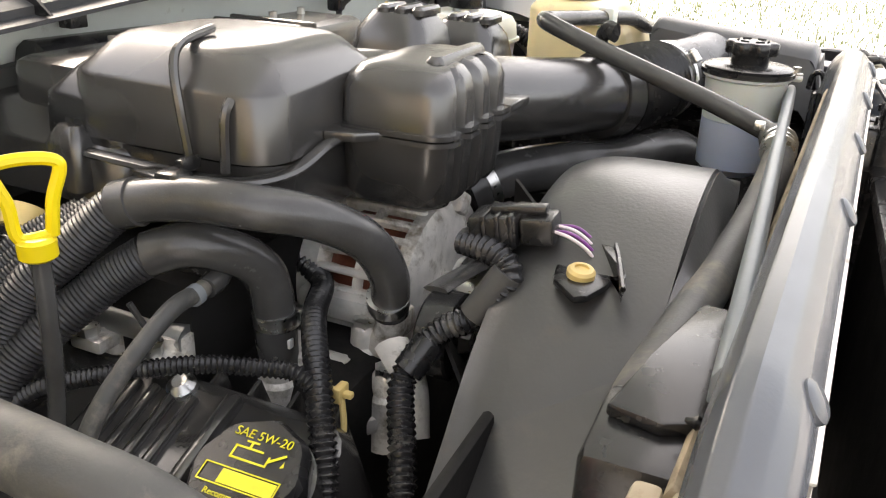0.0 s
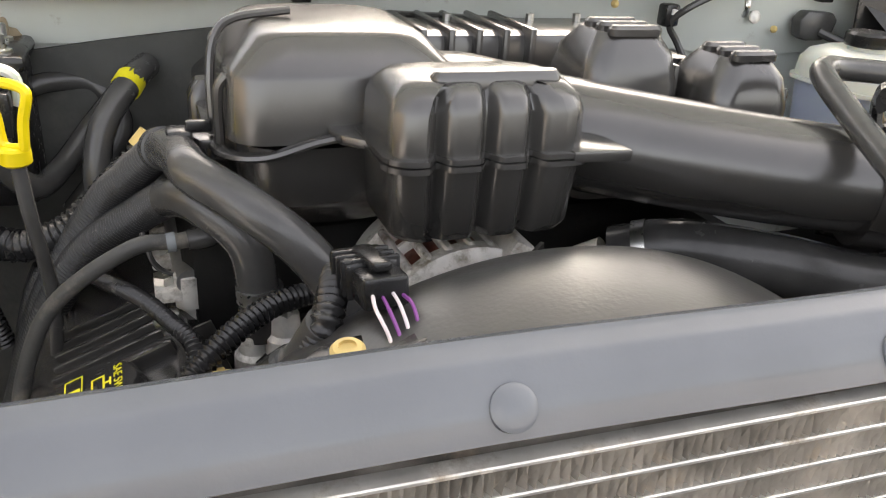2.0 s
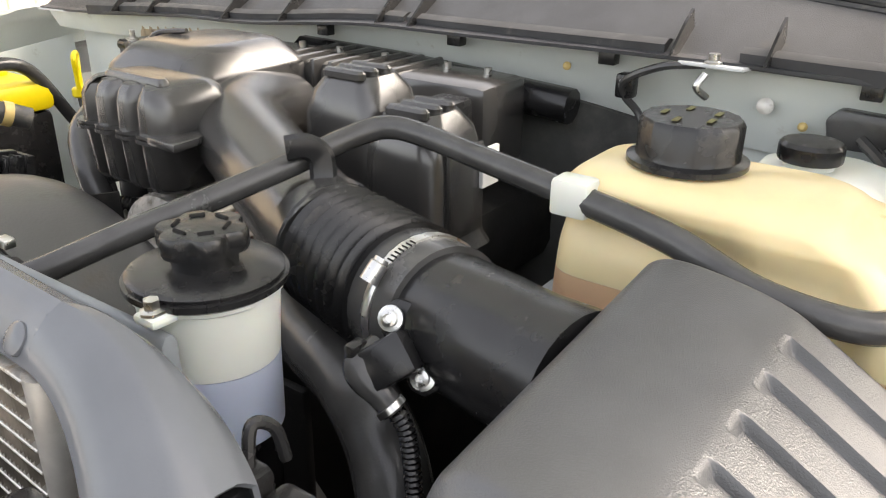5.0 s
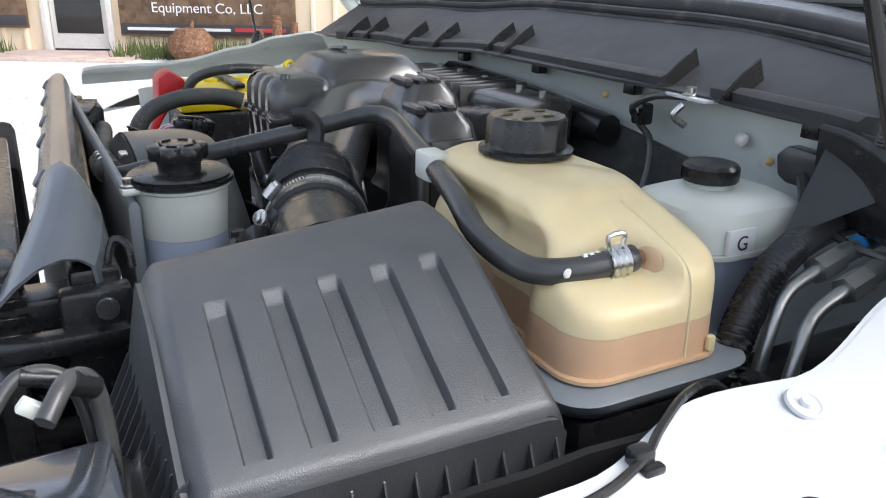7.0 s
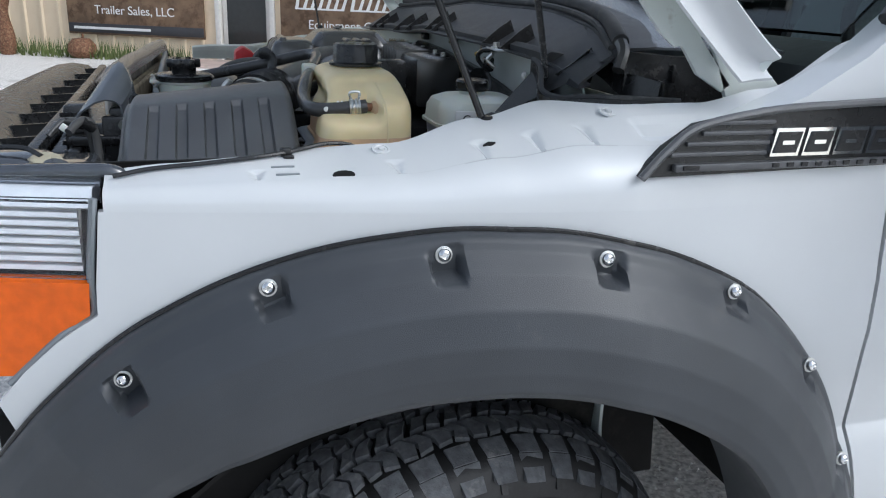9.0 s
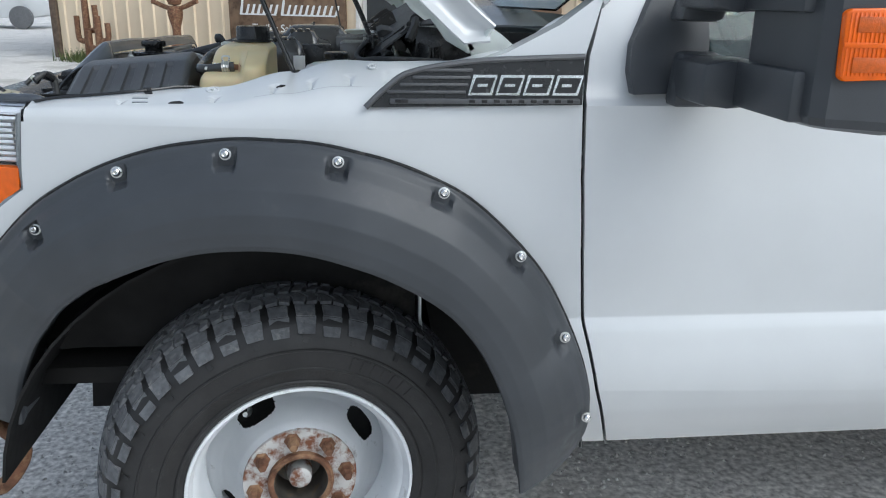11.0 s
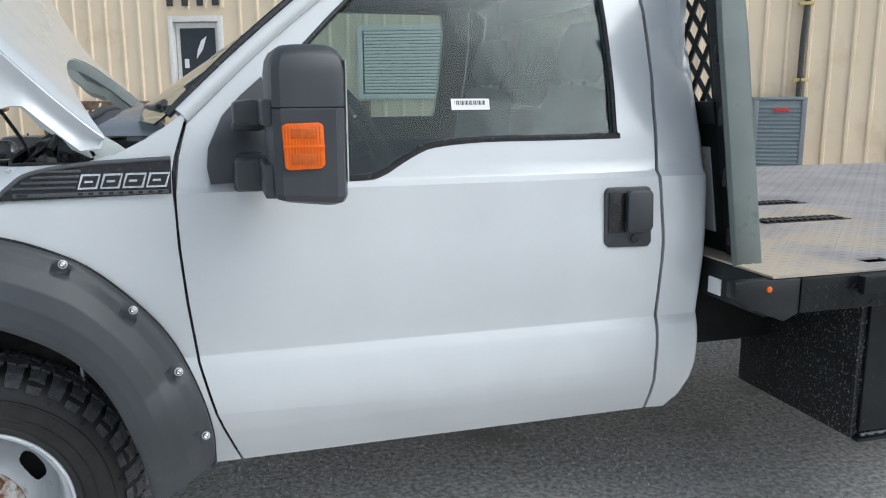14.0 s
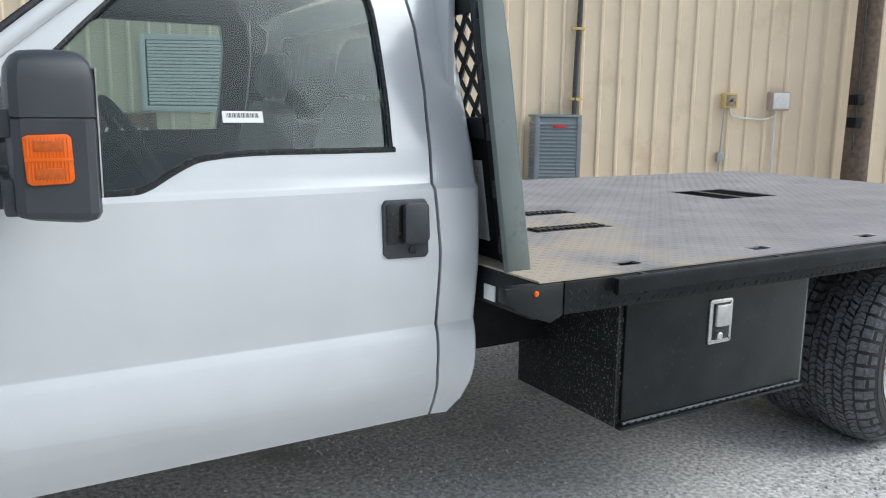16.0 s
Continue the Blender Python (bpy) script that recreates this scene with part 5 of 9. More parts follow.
# plates proud of the lens; their darker colour paints the cells' shade
for z in (1.352, 1.404):
    part("bulb_cell", rbox(0.79, 0.84, -0.3915, -0.390, z - 0.010, z + 0.010, 0.0006), AMBER_DARK, lamp, "darker plate on the lens, shade of the bulb cell in its colour")
for z, h in ((1.304, 0.036), (1.444, 0.027)):
    part("arm", prism([(0.685, z - h), (0.728, z - h - 0.004), (0.80, z - h), (0.80, z + h - 0.004), (0.728, z + h), (0.685, z + h - 0.006)], "y", -0.17, -0.03, 0.008), FLARE, mirror)
    part("arm_sleeve", prism([(0.737, z - h), (0.80, z - h), (0.80, z + h), (0.737, z + h)], "y", -0.345, -0.165, 0.006), FLARE, mirror)
sail = [(0.628, 1.266), (0.621, 1.305), (0.626, 1.352), (0.664, 1.43), (0.71, 1.478), (0.765, 1.525), (0.775, 1.50), (0.765, 1.27)]
part("sail", panel(sail, lambda x, z: side_y(x, z) - 0.028, 0.034, [1.3, 1.36, 1.42, 1.46]), FLARE, mirror)
part("knuckle", prism([(0.68, 1.25), (0.76, 1.25), (0.77, 1.3), (0.76, 1.345), (0.69, 1.345)], "y", -0.06, -0.01, 0.012), FLARE, mirror)
part("knuckle", prism([(0.68, 1.395), (0.76, 1.395), (0.77, 1.43), (0.76, 1.47), (0.70, 1.465)], "y", -0.055, 0.01, 0.012), FLARE, mirror)

# fender badge panel with slats; the model badge is drawn as plain chromed blocks
bp = [(0.148, 1.242), (0.185, 1.276), (0.229, 1.303), (0.335, 1.321), (0.44, 1.327), (0.538, 1.331), (0.536, 1.247)]
badge = part("vent_badge", panel(bp, lambda x, z: -0.006 + 0.15 * max(0, z - 1.215), 0.02, [1.262, 1.285, 1.305]), PLASTIC, truck, "black vent badge with chromed blocks")
part("rim", tube([(x, -0.008 + 0.15 * max(0, z - 1.215), z) for x, z in bp[:6]], 0.0055, 8, 5), GRAIN, badge)
for k in range(4):
    z = 1.266 + 0.0125 * k
    part("slat", rbox(0.186 + 0.022 * k, 0.325 + 0.004 * k, -0.011 + 0.15 * (z - 1.215), -0.001 + 0.15 * (z - 1.215), z, z + 0.006, 0.002), GRAIN, badge)
part("lower_bar", rbox(0.19, 0.53, -0.010, 0.0, 1.249, 1.2585, 0.002), GRAIN, badge)
x = 0.328
for w in (0.046, 0.046, 0.05, 0.05):
    for grow, matl, nm in ((0.0, CHROME, "chrome_block"), (0.0045, PLASTIC, "block_face")):
        sk = 0.010
        quad = [(x + grow, 1.264 + grow), (x + w - 0.003 - grow, 1.264 + grow), (x + w - 0.003 + sk - grow, 1.299 - grow), (x + sk + grow, 1.299 - grow)]
        own = panel(quad, lambda a, b: -0.012 - (0.002 if grow else 0) + 0.15 * max(0, b - 1.215), 0.01)
        part(nm, own, matl, badge)
    own = panel([(x + 0.016, 1.279), (x + 0.034, 1.279), (x + 0.035, 1.284), (x + 0.017, 1.284)], lambda a, b: -0.0155 + 0.15 * max(0, b - 1.215), 0.006)
    part("chrome_bar", own, CHROME, badge)
    x += w + 0.003
for k in range(9):
    part("small_bar", rbox(0.33 + 0.022 * k, 0.34 + 0.022 * k, -0.012, -0.009, 1.2515, 1.257, 0.0005), PLASTIC, badge)
part("small_bar", rbox(0.2, 0.222, -0.012, -0.009, 1.2515, 1.257, 0.0005), PLASTIC, badge)

# headlight and amber corner lamp
hl = thing("headlight", (-0.6, 0.16, 1.0), "clear headlight with an amber corner lamp", "headlight")


def lamp_y(x, z):
    return 0.106 + max(0.0, -x - 0.485) * 0.3


LCUTS = (-0.52, -0.56, -0.6, -0.65)
part("housing", prism([(-0.74, 1.0), (-0.74, 1.18), (-0.66, 1.215), (-0.495, 1.218), (-0.503, 1.07), (-0.56, 1.02), (-0.62, 0.97)], "y", 0.21, 0.36, 0.01), SMOKE, hl)
part("side_lens", panel([(-0.70, 1.118), (-0.69, 1.195), (-0.62, 1.214), (-0.483, 1.215), (-0.493, 1.118)], lamp_y, 0.006, xcuts=LCUTS), LENS, hl).visible_shadow = False
part("corner_lamp", panel([(-0.69, 0.985), (-0.70, 1.112), (-0.496, 1.113), (-0.499, 1.073), (-0.543, 1.042), (-0.595, 0.99)], lamp_y, 0.03, xcuts=LCUTS), AMBER, hl, "amber corner lens")
part("edge_trim", tube([(-0.482, 0.112, 1.214), (-0.4905, 0.114, 1.15), (-0.4945, 0.116, 1.11), (-0.4955, 0.118, 1.073), (-0.522, 0.12, 1.054), (-0.543, 0.124, 1.037), (-0.60, 0.14, 0.98)], 0.0045, 8, 5), GREYTRIM, hl)
for k in range(8):
    part("flute", panel([(-0.68, 1.124 + 0.0108 * k), (-0.502, 1.124 + 0.0108 * k), (-0.502, 1.130 + 0.0108 * k), (-0.68, 1.130 + 0.0108 * k)], lambda x, z: lamp_y(x, z) + 0.016, 0.01, xcuts=LCUTS), REFLECTOR, hl)
part("inner_bezel", panel([(-0.70, 1.118), (-0.69, 1.2), (-0.50, 1.205), (-0.505, 1.118)], lambda x, z: lamp_y(x, z) + 0.032, 0.01, xcuts=LCUTS), FRAMEWHITE, hl)
part("top_lens", sheet(lambda a, b: Vector((-0.72 + 0.245 * a, lamp_y(-0.72 + 0.245 * a, 1.2) + 0.004 + 0.06 * b, 1.212 + 0.018 * math.sin(math.pi * 0.5 * min(1, b * 2.2)))), 12, 8, 0.006), LENS, hl).visible_shadow = False
# pale sheet added below the lens to draw the sky reflected in its top
part("top_reflector", sheet(lambda a, b: Vector((-0.71 + 0.225 * a, lamp_y(-0.71 + 0.225 * a, 1.2) + 0.012 + 0.05 * b, 1.202 + 0.018 * math.sin(math.pi * 0.5 * min(1, b * 2.2)))), 12, 8, 0.003), REFLECTOR, hl, "bright sheet under the clear top, added as its sky reflection")
part("shell", sheet(lambda a, b: Vector((-0.74 + 0.28 * a, 0.178 + (0.055 + 0.05 * (1 - a)) * b, 1.214 + 0.01 * math.sin(math.pi * b * 0.9) + 0.004 * a)), 12, 8, 0.006), SMOKE, hl, "smoked top of the headlight shell")
part("gasket", tube([(-0.70, 0.215, 1.222), (-0.6, 0.19, 1.23), (-0.50, 0.17, 1.2335), (-0.466, 0.162, 1.233), (-0.452, 0.162, 1.224), (-0.45, 0.163, 1.205)], 0.0095, 10), SMOKE, hl)

# open hood, hinged at the cowl
hood = thing("hood", (0.4, 0.3, 1.35), "white hood propped wide open above the engine", "hood")


def hood_at(a, b):
    """Outer skin from the arched rear edge, a = 0, forward; b runs across from the driver's side."""
    s = math.sin(math.pi * min(1, max(0, b)))
    a0 = 0.2 * s ** 0.7
    q = a0 + (0.76 - a0) * a
    return Vector((0.385 - 0.93 * q, 0.085 + 0.02 * q + (2 * YC - 0.17 - 0.04 * q) * b, 1.378 + 0.45 * q + 0.6 * q ** 1.2 + 1.3 * max(0.0, q - 0.27) ** 1.5 + 0.045 * s ** 0.5))


HOOD_DROP = [(0.0, 0.025), (0.055, 0.07), (0.17, 0.075), (0.25, 0.145), (0.3, 0.18), (0.4, 0.225), (1.0, 0.225)]
part("skin", sheet(hood_at, 30, 40, 0.004), WHITE, hood)
part("inner_panel", sheet(lambda a, b: hood_at(0.05 + 0.9 * a, 0.025 + 0.95 * b) + Vector((-0.02, 0, -0.045 - 0.012 * math.sin(9 * a) * math.sin(12 * b))), 30, 36, 0.003), INNER_WHITE, hood, "ribbed inner panel of the hood")
part("rear_hem", sheet(lambda a, b: hood_at(0.0, a) + Vector((-0.022 * b, 0, -0.03 * b)), 40, 3, 0.003), INNER_WHITE, hood)
for b in (0.0, 1.0):
    s = 1 if b == 0 else -1
    part("edge_flange", sheet(lambda a, v: hood_at(a, b) + Vector((-0.008 * v, s * 0.02 * math.sin(math.pi * v) - s * 0.012, -curve_at(HOOD_DROP, 0.76 * a) * v)), 30, 6, 0.004), WHITE, hood)
    part("inner_flange", sheet(lambda a, v: hood_at(0.02 + 0.9 * a, b) + Vector((-0.02, s * (0.012 + 0.06 * v), 0.02 - curve_at(HOOD_DROP, 0.76 * a) * (0.9 - 0.3 * v))), 30, 6, 0.004), INNER_WHITE, hood, "grey-green painted inner flange")
    y = 0.135 if b == 0 else 2 * YC - 0.142
    part("hinge_arm", prism([(0.17, 1.475), (0.2, 1.45), (0.235, 1.405), (0.262, 1.385), (0.272, 1.392), (0.30, 1.35), (0.345, 1.325), (0.36, 1.335), (0.33, 1.365), (0.30, 1.40), (0.27, 1.44), (0.22, 1.49)], "y", y, y + 0.006, 0.002), INNER_WHITE, hood, "grey-green hinge arm")
    part("hinge", prism([(0.36, 1.30), (0.43, 1.30), (0.44, 1.335), (0.41, 1.36), (0.345, 1.40), (0.30, 1.47), (0.27, 1.46), (0.33, 1.375)], "y", y, y + 0.007, 0.002), INNER_WHITE, hood)
strut = thing("gas_strut", (0.016, 0.19, 1.28), "thin black prop rod holding up the hood", "strut")
part("rod", tube([(0.016, 0.19, 1.268), (-0.071, 0.213, 1.48), (-0.22, 0.252, 1.844)], 0.005, 10), PLASTIC, strut)
part("foot", lathe([(0.011, 0.0), (0.011, 0.018), (0.007, 0.022)], (0.016, 0.19, 1.266), "z", 12), PLASTIC, strut)

# ---- the flatbed ----
bed = thing("flatbed", (4.0, YC, 0.9), "black steel flatbed with a worn tread-plate deck", "truck bed")
B0, B1, BY0, BY1, BZ = 2.05, 6.15, -0.28, 2.42, 1.0
holes = [(4.28, 4.74, 0.99, 1.42)] + [(x, x + 0.09, -0.205, -0.15) for x in (2.43, 3.06, 3.7, 4.3, 4.9, 5.5)]
xs = sorted({B0, B1} | {v for h in holes for v in h[:2]})
ys = sorted({BY0, BY1} | {v for h in holes for v in h[2:]})
own = bmesh.new()
for x0, x1 in zip(xs, xs[1:]):
    for y0, y1 in zip(ys, ys[1:]):
        if not any(h[0] <= x0 and x1 <= h[1] and h[2] <= y0 and y1 <= h[3] for h in holes):
            v = [own.verts.new(p) for p in ((x0, y0, BZ), (x1, y0, BZ), (x1, y1, BZ), (x0, y1, BZ))]
            own.faces.new(v)
bmesh.ops.remove_doubles(own, verts=own.verts, dist=1e-5)
bmesh.ops.solidify(own, geom=own.faces[:], thickness=0.006)
deck = part("deck", own, BEDPLATE, bed, "worn steel tread-plate deck, rusty along the front")
lug_v, lug_f = [], []
rows_x, px = int((B1 - B0) / 0.034), 0.034
for i in range(rows_x):
    for j in range(int((BY1 - BY0) / 0.034)):
        x, y = B0 + 0.02 + px * i, BY0 + 0.02 + 0.034 * j
        if x > 4.6 and (i + j) % 2:
            continue
        if any(h[0] - 0.02 < x < h[1] + 0.02 and h[2] - 0.02 < y < h[3] + 0.02 for h in holes):
            continue
        a = 0.785 if (i + j) % 2 else -0.785
        dx, dy, b = 0.0155 * math.cos(a), 0.0155 * math.sin(a), len(lug_v)
        lug_v += [(x - dx, y - dy, BZ + 0.0002), (x + 0.3 * dy, y - 0.3 * dx, BZ + 0.0002), (x + dx, y + dy, BZ + 0.0002), (x - 0.3 * dy, y + 0.3 * dx, BZ + 0.0002), (x, y, BZ + 0.0022)]
        lug_f += [(b, b + 1, b + 4), (b + 1, b + 2, b + 4), (b + 2, b + 3, b + 4), (b + 3, b, b + 4)]
me = bpy.data.meshes.new("tread_lug")
me.from_pydata(lug_v, [], lug_f)
me.materials.append(BEDPLATE)
ob = new("tread_lug", me)
ob.parent = deck
tagged(ob, kind="stuff")
rail = prism([(2.135, BY0 - 0.01), (B1, BY0 - 0.01), (B1, BY0 + 0.04), (2.15, BY0 + 0.04)], "z", BZ - 0.105, BZ - 0.008, 0.004)
side_rail = part("side_rail", rail, BEDPAINT, bed, "black tread-plate side rail")
lug_v, lug_f = [], []
for i in range(int((B1 - 2.16) / 0.03)):
    for j in range(3):
        x, z, b = 2.155 + 0.03 * i, BZ - 0.092 + 0.026 * j, len(lug_v)
        a = 0.785 if (i + j) % 2 else -0.785
        dx, dz = 0.013 * math.cos(a), 0.013 * math.sin(a)
        lug_v += [(x - dx, BY0 - 0.0102, z - dz), (x + 0.3 * dz, BY0 - 0.0102, z - 0.3 * dx), (x + dx, BY0 - 0.0102, z + dz), (x - 0.3 * dz, BY0 - 0.0102, z + 0.3 * dx), (x, BY0 - 0.0135, z)]
        lug_f += [(b, b + 1, b + 4), (b + 1, b + 2, b + 4), (b + 2, b + 3, b + 4), (b + 3, b, b + 4)]
me = bpy.data.meshes.new("tread_lug")
me.from_pydata(lug_v, [], lug_f)
me.materials.append(BEDPAINT)
ob = new("tread_lug", me)
ob.parent = side_rail
tagged(ob, kind="stuff")
part("pipe_rail", rbox(2.3, B1, BY0 - 0.055, BY0 - 0.03, BZ - 0.055, BZ - 0.005, 0.004), BEDPAINT, bed)
for k in range(6):
    part("stake_bracket", rbox(2.42 + 0.635 * k, 2.44 + 0.635 * k, BY0 - 0.05, BY0, BZ - 0.06, BZ - 0.006, 0.002), BEDPAINT, bed)
part("front_rail", rbox(B0, B0 + 0.05, BY0 + 0.03, BY1 - 0.02, BZ - 0.12, BZ - 0.008, 0.004), BEDPAINT, bed)
part("corner_plate", prism([(2.0, BZ - 0.008), (2.135, BZ - 0.008), (2.135, BZ - 0.105), (2.09, BZ - 0.125), (2.0, BZ - 0.09), (1.93, BZ - 0.05), (1.93, BZ - 0.008)], "y", BY0 - 0.006, BY0 + 0.03, 0.003), BEDPAINT, bed)
part("marker_lamp", lathe([(0.0085, 0), (0.008, 0.004), (0.004, 0.006), (0, 0.006)], (2.035, BY0 - 0.006, BZ - 0.032), "y", 20), AMBER, bed, "round amber marker lamp")
part("rear_rail", rbox(B1 - 0.03, B1, BY0, BY1, BZ - 0.12, BZ - 0.008, 0.004), BEDPAINT, bed)
part("far_rail", rbox(2.1, B1, BY1 - 0.03, BY1, BZ - 0.11, BZ - 0.008, 0.004), BEDPAINT, bed)
for k in range(6):
    part("cross_member", rbox(2.4 + 0.7 * k, 2.46 + 0.7 * k, BY0 + 0.05, BY1 - 0.05, BZ - 0.11, BZ - 0.007, 0.003), BEDPAINT, bed)
part("well_floor", rbox(4.2, 4.82, 0.9, 1.5, BZ - 0.18, BZ - 0.16, 0.003), DARK, bed)
part("ball_hitch", rbox(4.4, 4.5, 1.15, 1.25, BZ - 0.16, BZ - 0.06, 0.02), DARK, bed)
for y, x0, x1 in ((0.5, 2.6, 2.98), (0.92, 2.68, 3.13)):
    own = bmesh.new()
    for k in range(int((x1 - x0) / 0.03)):
        for dy in (-0.02, 0.02):
            rbox(x0 + 0.03 * k, x0 + 0.022 + 0.03 * k, y + dy - 0.016, y + dy + 0.016, BZ + 0.0015, BZ + 0.010, 0.003, 1, bm=own)
    rbox(x0 - 0.005, x1 + 0.005, y - 0.042, y + 0.042, BZ + 0.0005, BZ + 0.003, 0.001, 1, bm=own)
    part("grip_strip", own, BEDPAINT, deck, "black cast grip strip")
# headboard: leaning channel post and a punched steel panel
head = part("headboard", prism([(2.05, 0.99), (2.138, 0.99), (2.036, 1.64), (1.99, 1.90), (1.92, 1.90), (1.957, 1.64)], "y", -0.125, -0.10, 0.006), HEADPAINT, bed, "weathered grey-green headboard with diamond openings")
part("post_web", prism([(2.118, 0.99), (2.134, 0.99), (2.032, 1.64), (1.986, 1.90), (1.97, 1.90), (2.016, 1.64)], "y", -0.1, 0.02, 0.003), BEDPAINT, head)
for k in range(5):
    z = 1.05 + 0.17 * k
    part("web_tab", rbox(2.052 - 0.152 * (z - 1), 2.07 - 0.152 * (z - 1), -0.1, -0.075, z, z + 0.05, 0.003), BEDPAINT, head)
part("post", prism([(2.05, 0.99), (2.138, 0.99), (2.036, 1.64), (1.99, 1.90), (1.92, 1.90), (1.957, 1.64)], "y", 2.2, 2.24, 0.006), HEADPAINT, head)
# punched panel made of the bars between the diamonds
own = bmesh.new()
XH = lambda z: 2.128 - 0.152 * (z - 1.0)


def slab(y0, y1, z0, z1, d0=0.0, d1=0.012):
    prism([(XH(z0) + d0, z0), (XH(z0) + d1, z0), (XH(z1) + d1, z1), (XH(z1) + d0, z1)], "y", y0, y1, 0.002, bm=own)


slab(0.02, 2.2, 1.0, 1.39)
slab(0.02, 2.2, 1.39, 1.455, -0.02, 0.02)
slab(0.02, 2.2, 1.765, 1.9)
for y0, y1 in ((0.015, 0.055), (0.275, 0.72), (0.94, 1.36), (1.58, 2.2)):
    slab(y0, y1, 1.455, 1.765)
part("panel", own, BEDPAINT, head, smooth=False)
for c in (0.165, 0.83, 1.47):
    own = bmesh.new()
    w, h = 0.0368, 0.046
    for k in range(-4, 12):
        for sgn in (-1, 1):
            # slanted bars clipped to the window
            z0 = 1.43 + 2 * h * k
            p = [(c - 0.11, z0), (c + 0.11, z0 + sgn * 0.22 * h / w)]
            (ya, za), (yb, zb) = p
            t0, t1 = 0.0, 1.0
            for lim, up in ((1.45, False), (1.765, True)):
                fa, fb = za - lim, zb - lim
                if up:
                    fa, fb = -fa, -fb
                if fa < 0 and fb < 0:
                    t0, t1 = 1, 0
                elif fa < 0:
                    t0 = max(t0, fa / (fa - fb))
                elif fb < 0:
                    t1 = min(t1, fa / (fa - fb))
            if t1 - t0 < 0.05:
                continue
            a = Vector((XH(za + (zb - za) * t0) + 0.006 + 0.002 * sgn, ya + (yb - ya) * t0, za + (zb - za) * t0))
            b = Vector((XH(za + (zb - za) * t1) + 0.006 + 0.002 * sgn, ya + (yb - ya) * t1, za + (zb - za) * t1))
            tube([a, b], 0.0095, 4, 1, bm=own)
    part("diamond_grille", own, BEDPAINT, head, smooth=False)
part("label_plate", rbox(B0 - 0.004, B0 + 0.002, -0.06, 0.0, 0.893, 0.942, 0.001), STICKER, bed, "small white data label")
plate = part("notice_plate", prism([(2.111, 1.06), (2.117, 1.06), (2.078, 1.32), (2.072, 1.32)], "y", 0.075, 0.19, 0.001), WHITE, bed, "faded vertical notice plate")
for k in range(3):
    z = 1.24 + 0.024 * k
    part("faded_bar", prism([(2.1075 - 0.15 * (z - 1.06), z), (2.112 - 0.15 * (z - 1.06), z), (2.112 - 0.15 * (z - 1.05), z + 0.01), (2.1075 - 0.15 * (z - 1.05), z + 0.01)], "y", 0.095, 0.165, 0.0), TANCLIP, plate)
part("tail_support", rbox(2.02, 2.45, 0.2, 0.3, 0.66, 0.86, 0.01), DARK, bed)

toolbox = thing("tool_box", (2.9, 0.0, 0.45), "black steel underbody tool box with a chromed paddle latch", "tool box")
part("case", rbox(2.44, 3.39, -0.19, 0.35, 0.452, 0.885, 0.006), CHIPPED, toolbox, "stone-chipped black steel case")
lid = part("door", rbox(2.462, 3.37, -0.204, -0.192, 0.474, 0.87, 0.004), BEDPAINT, toolbox)
part("hinge", tube([(2.47, -0.2, 0.463), (2.9, -0.2, 0.463), (3.37, -0.2, 0.463)], 0.006, 8), GREYCOVER, toolbox, "long worn grey piano hinge")
part("bottom_rail", rbox(2.45, 3.385, -0.214, -0.186, 0.446, 0.4555, 0.003), BEDPAINT, toolbox)
for k in range(26):
    part("hinge_gap", rbox(2.485 + 0.034 * k, 2.497 + 0.034 * k, -0.2085, -0.2, 0.4605, 0.4655, 0), DARK, toolbox)
part("edge_wear", rbox(2.436, 2.444, -0.194, -0.184, 0.455, 0.88, 0.002), CHIPPED, toolbox)
part("edge_wear", rbox(3.382, 3.392, -0.194, -0.184, 0.455, 0.88, 0.002), HEADPAINT, toolbox)
latch = part("latch", prism([(2.84, 0.69), (2.845, 0.683), (2.947, 0.683), (2.955, 0.69), (2.955, 0.835), (2.947, 0.842), (2.845, 0.842), (2.84, 0.835)], "y", -0.212, -0.203, 0.003), STEEL, lid, "polished steel paddle latch")
part("recess", rbox(2.856, 2.94, -0.2135, -0.2115, 0.698, 0.828, 0.0005), PLASTIC, latch)
part("paddle", rbox(2.862, 2.934, -0.226, -0.211, 0.745, 0.825, 0.006), STEEL, latch)
part("lock_cylinder", lathe([(0.014, 0.0), (0.014, 0.012), (0.009, 0.014), (0.0, 0.01)], (2.885, -0.212, 0.713), "y", 20), STEEL, latch)
for x, z in ((2.852, 0.695), (2.943, 0.695), (2.852, 0.83), (2.943, 0.83)):
    part("rivet", lathe([(0.004, 0.0), (0.003, 0.003), (0, 0.003)], (x, -0.212, z), "y", 10), CHROME, latch)
# dual rear wheels, copies of the front one's meshes
for y in (-0.12, 0.16):
    for src in [front_wheel]:
        made = {}
        for o in (src, *src.children_recursive):
            c = o.copy()
            scene.collection.objects.link(c)
            made[o] = c
            c.parent = made.get(o.parent, truck)
        made[src].matrix_parent_inverse = truck.matrix_basis.inverted()
        made[src].matrix_basis = Matrix.Translation((4.22, y - 0.085, 0))
part("rear_axle", tube([(4.22, 0.2, 0.42), (4.22, 1.0, 0.42), (4.22, 1.9, 0.42)], 0.07, 12), DARK, truck)

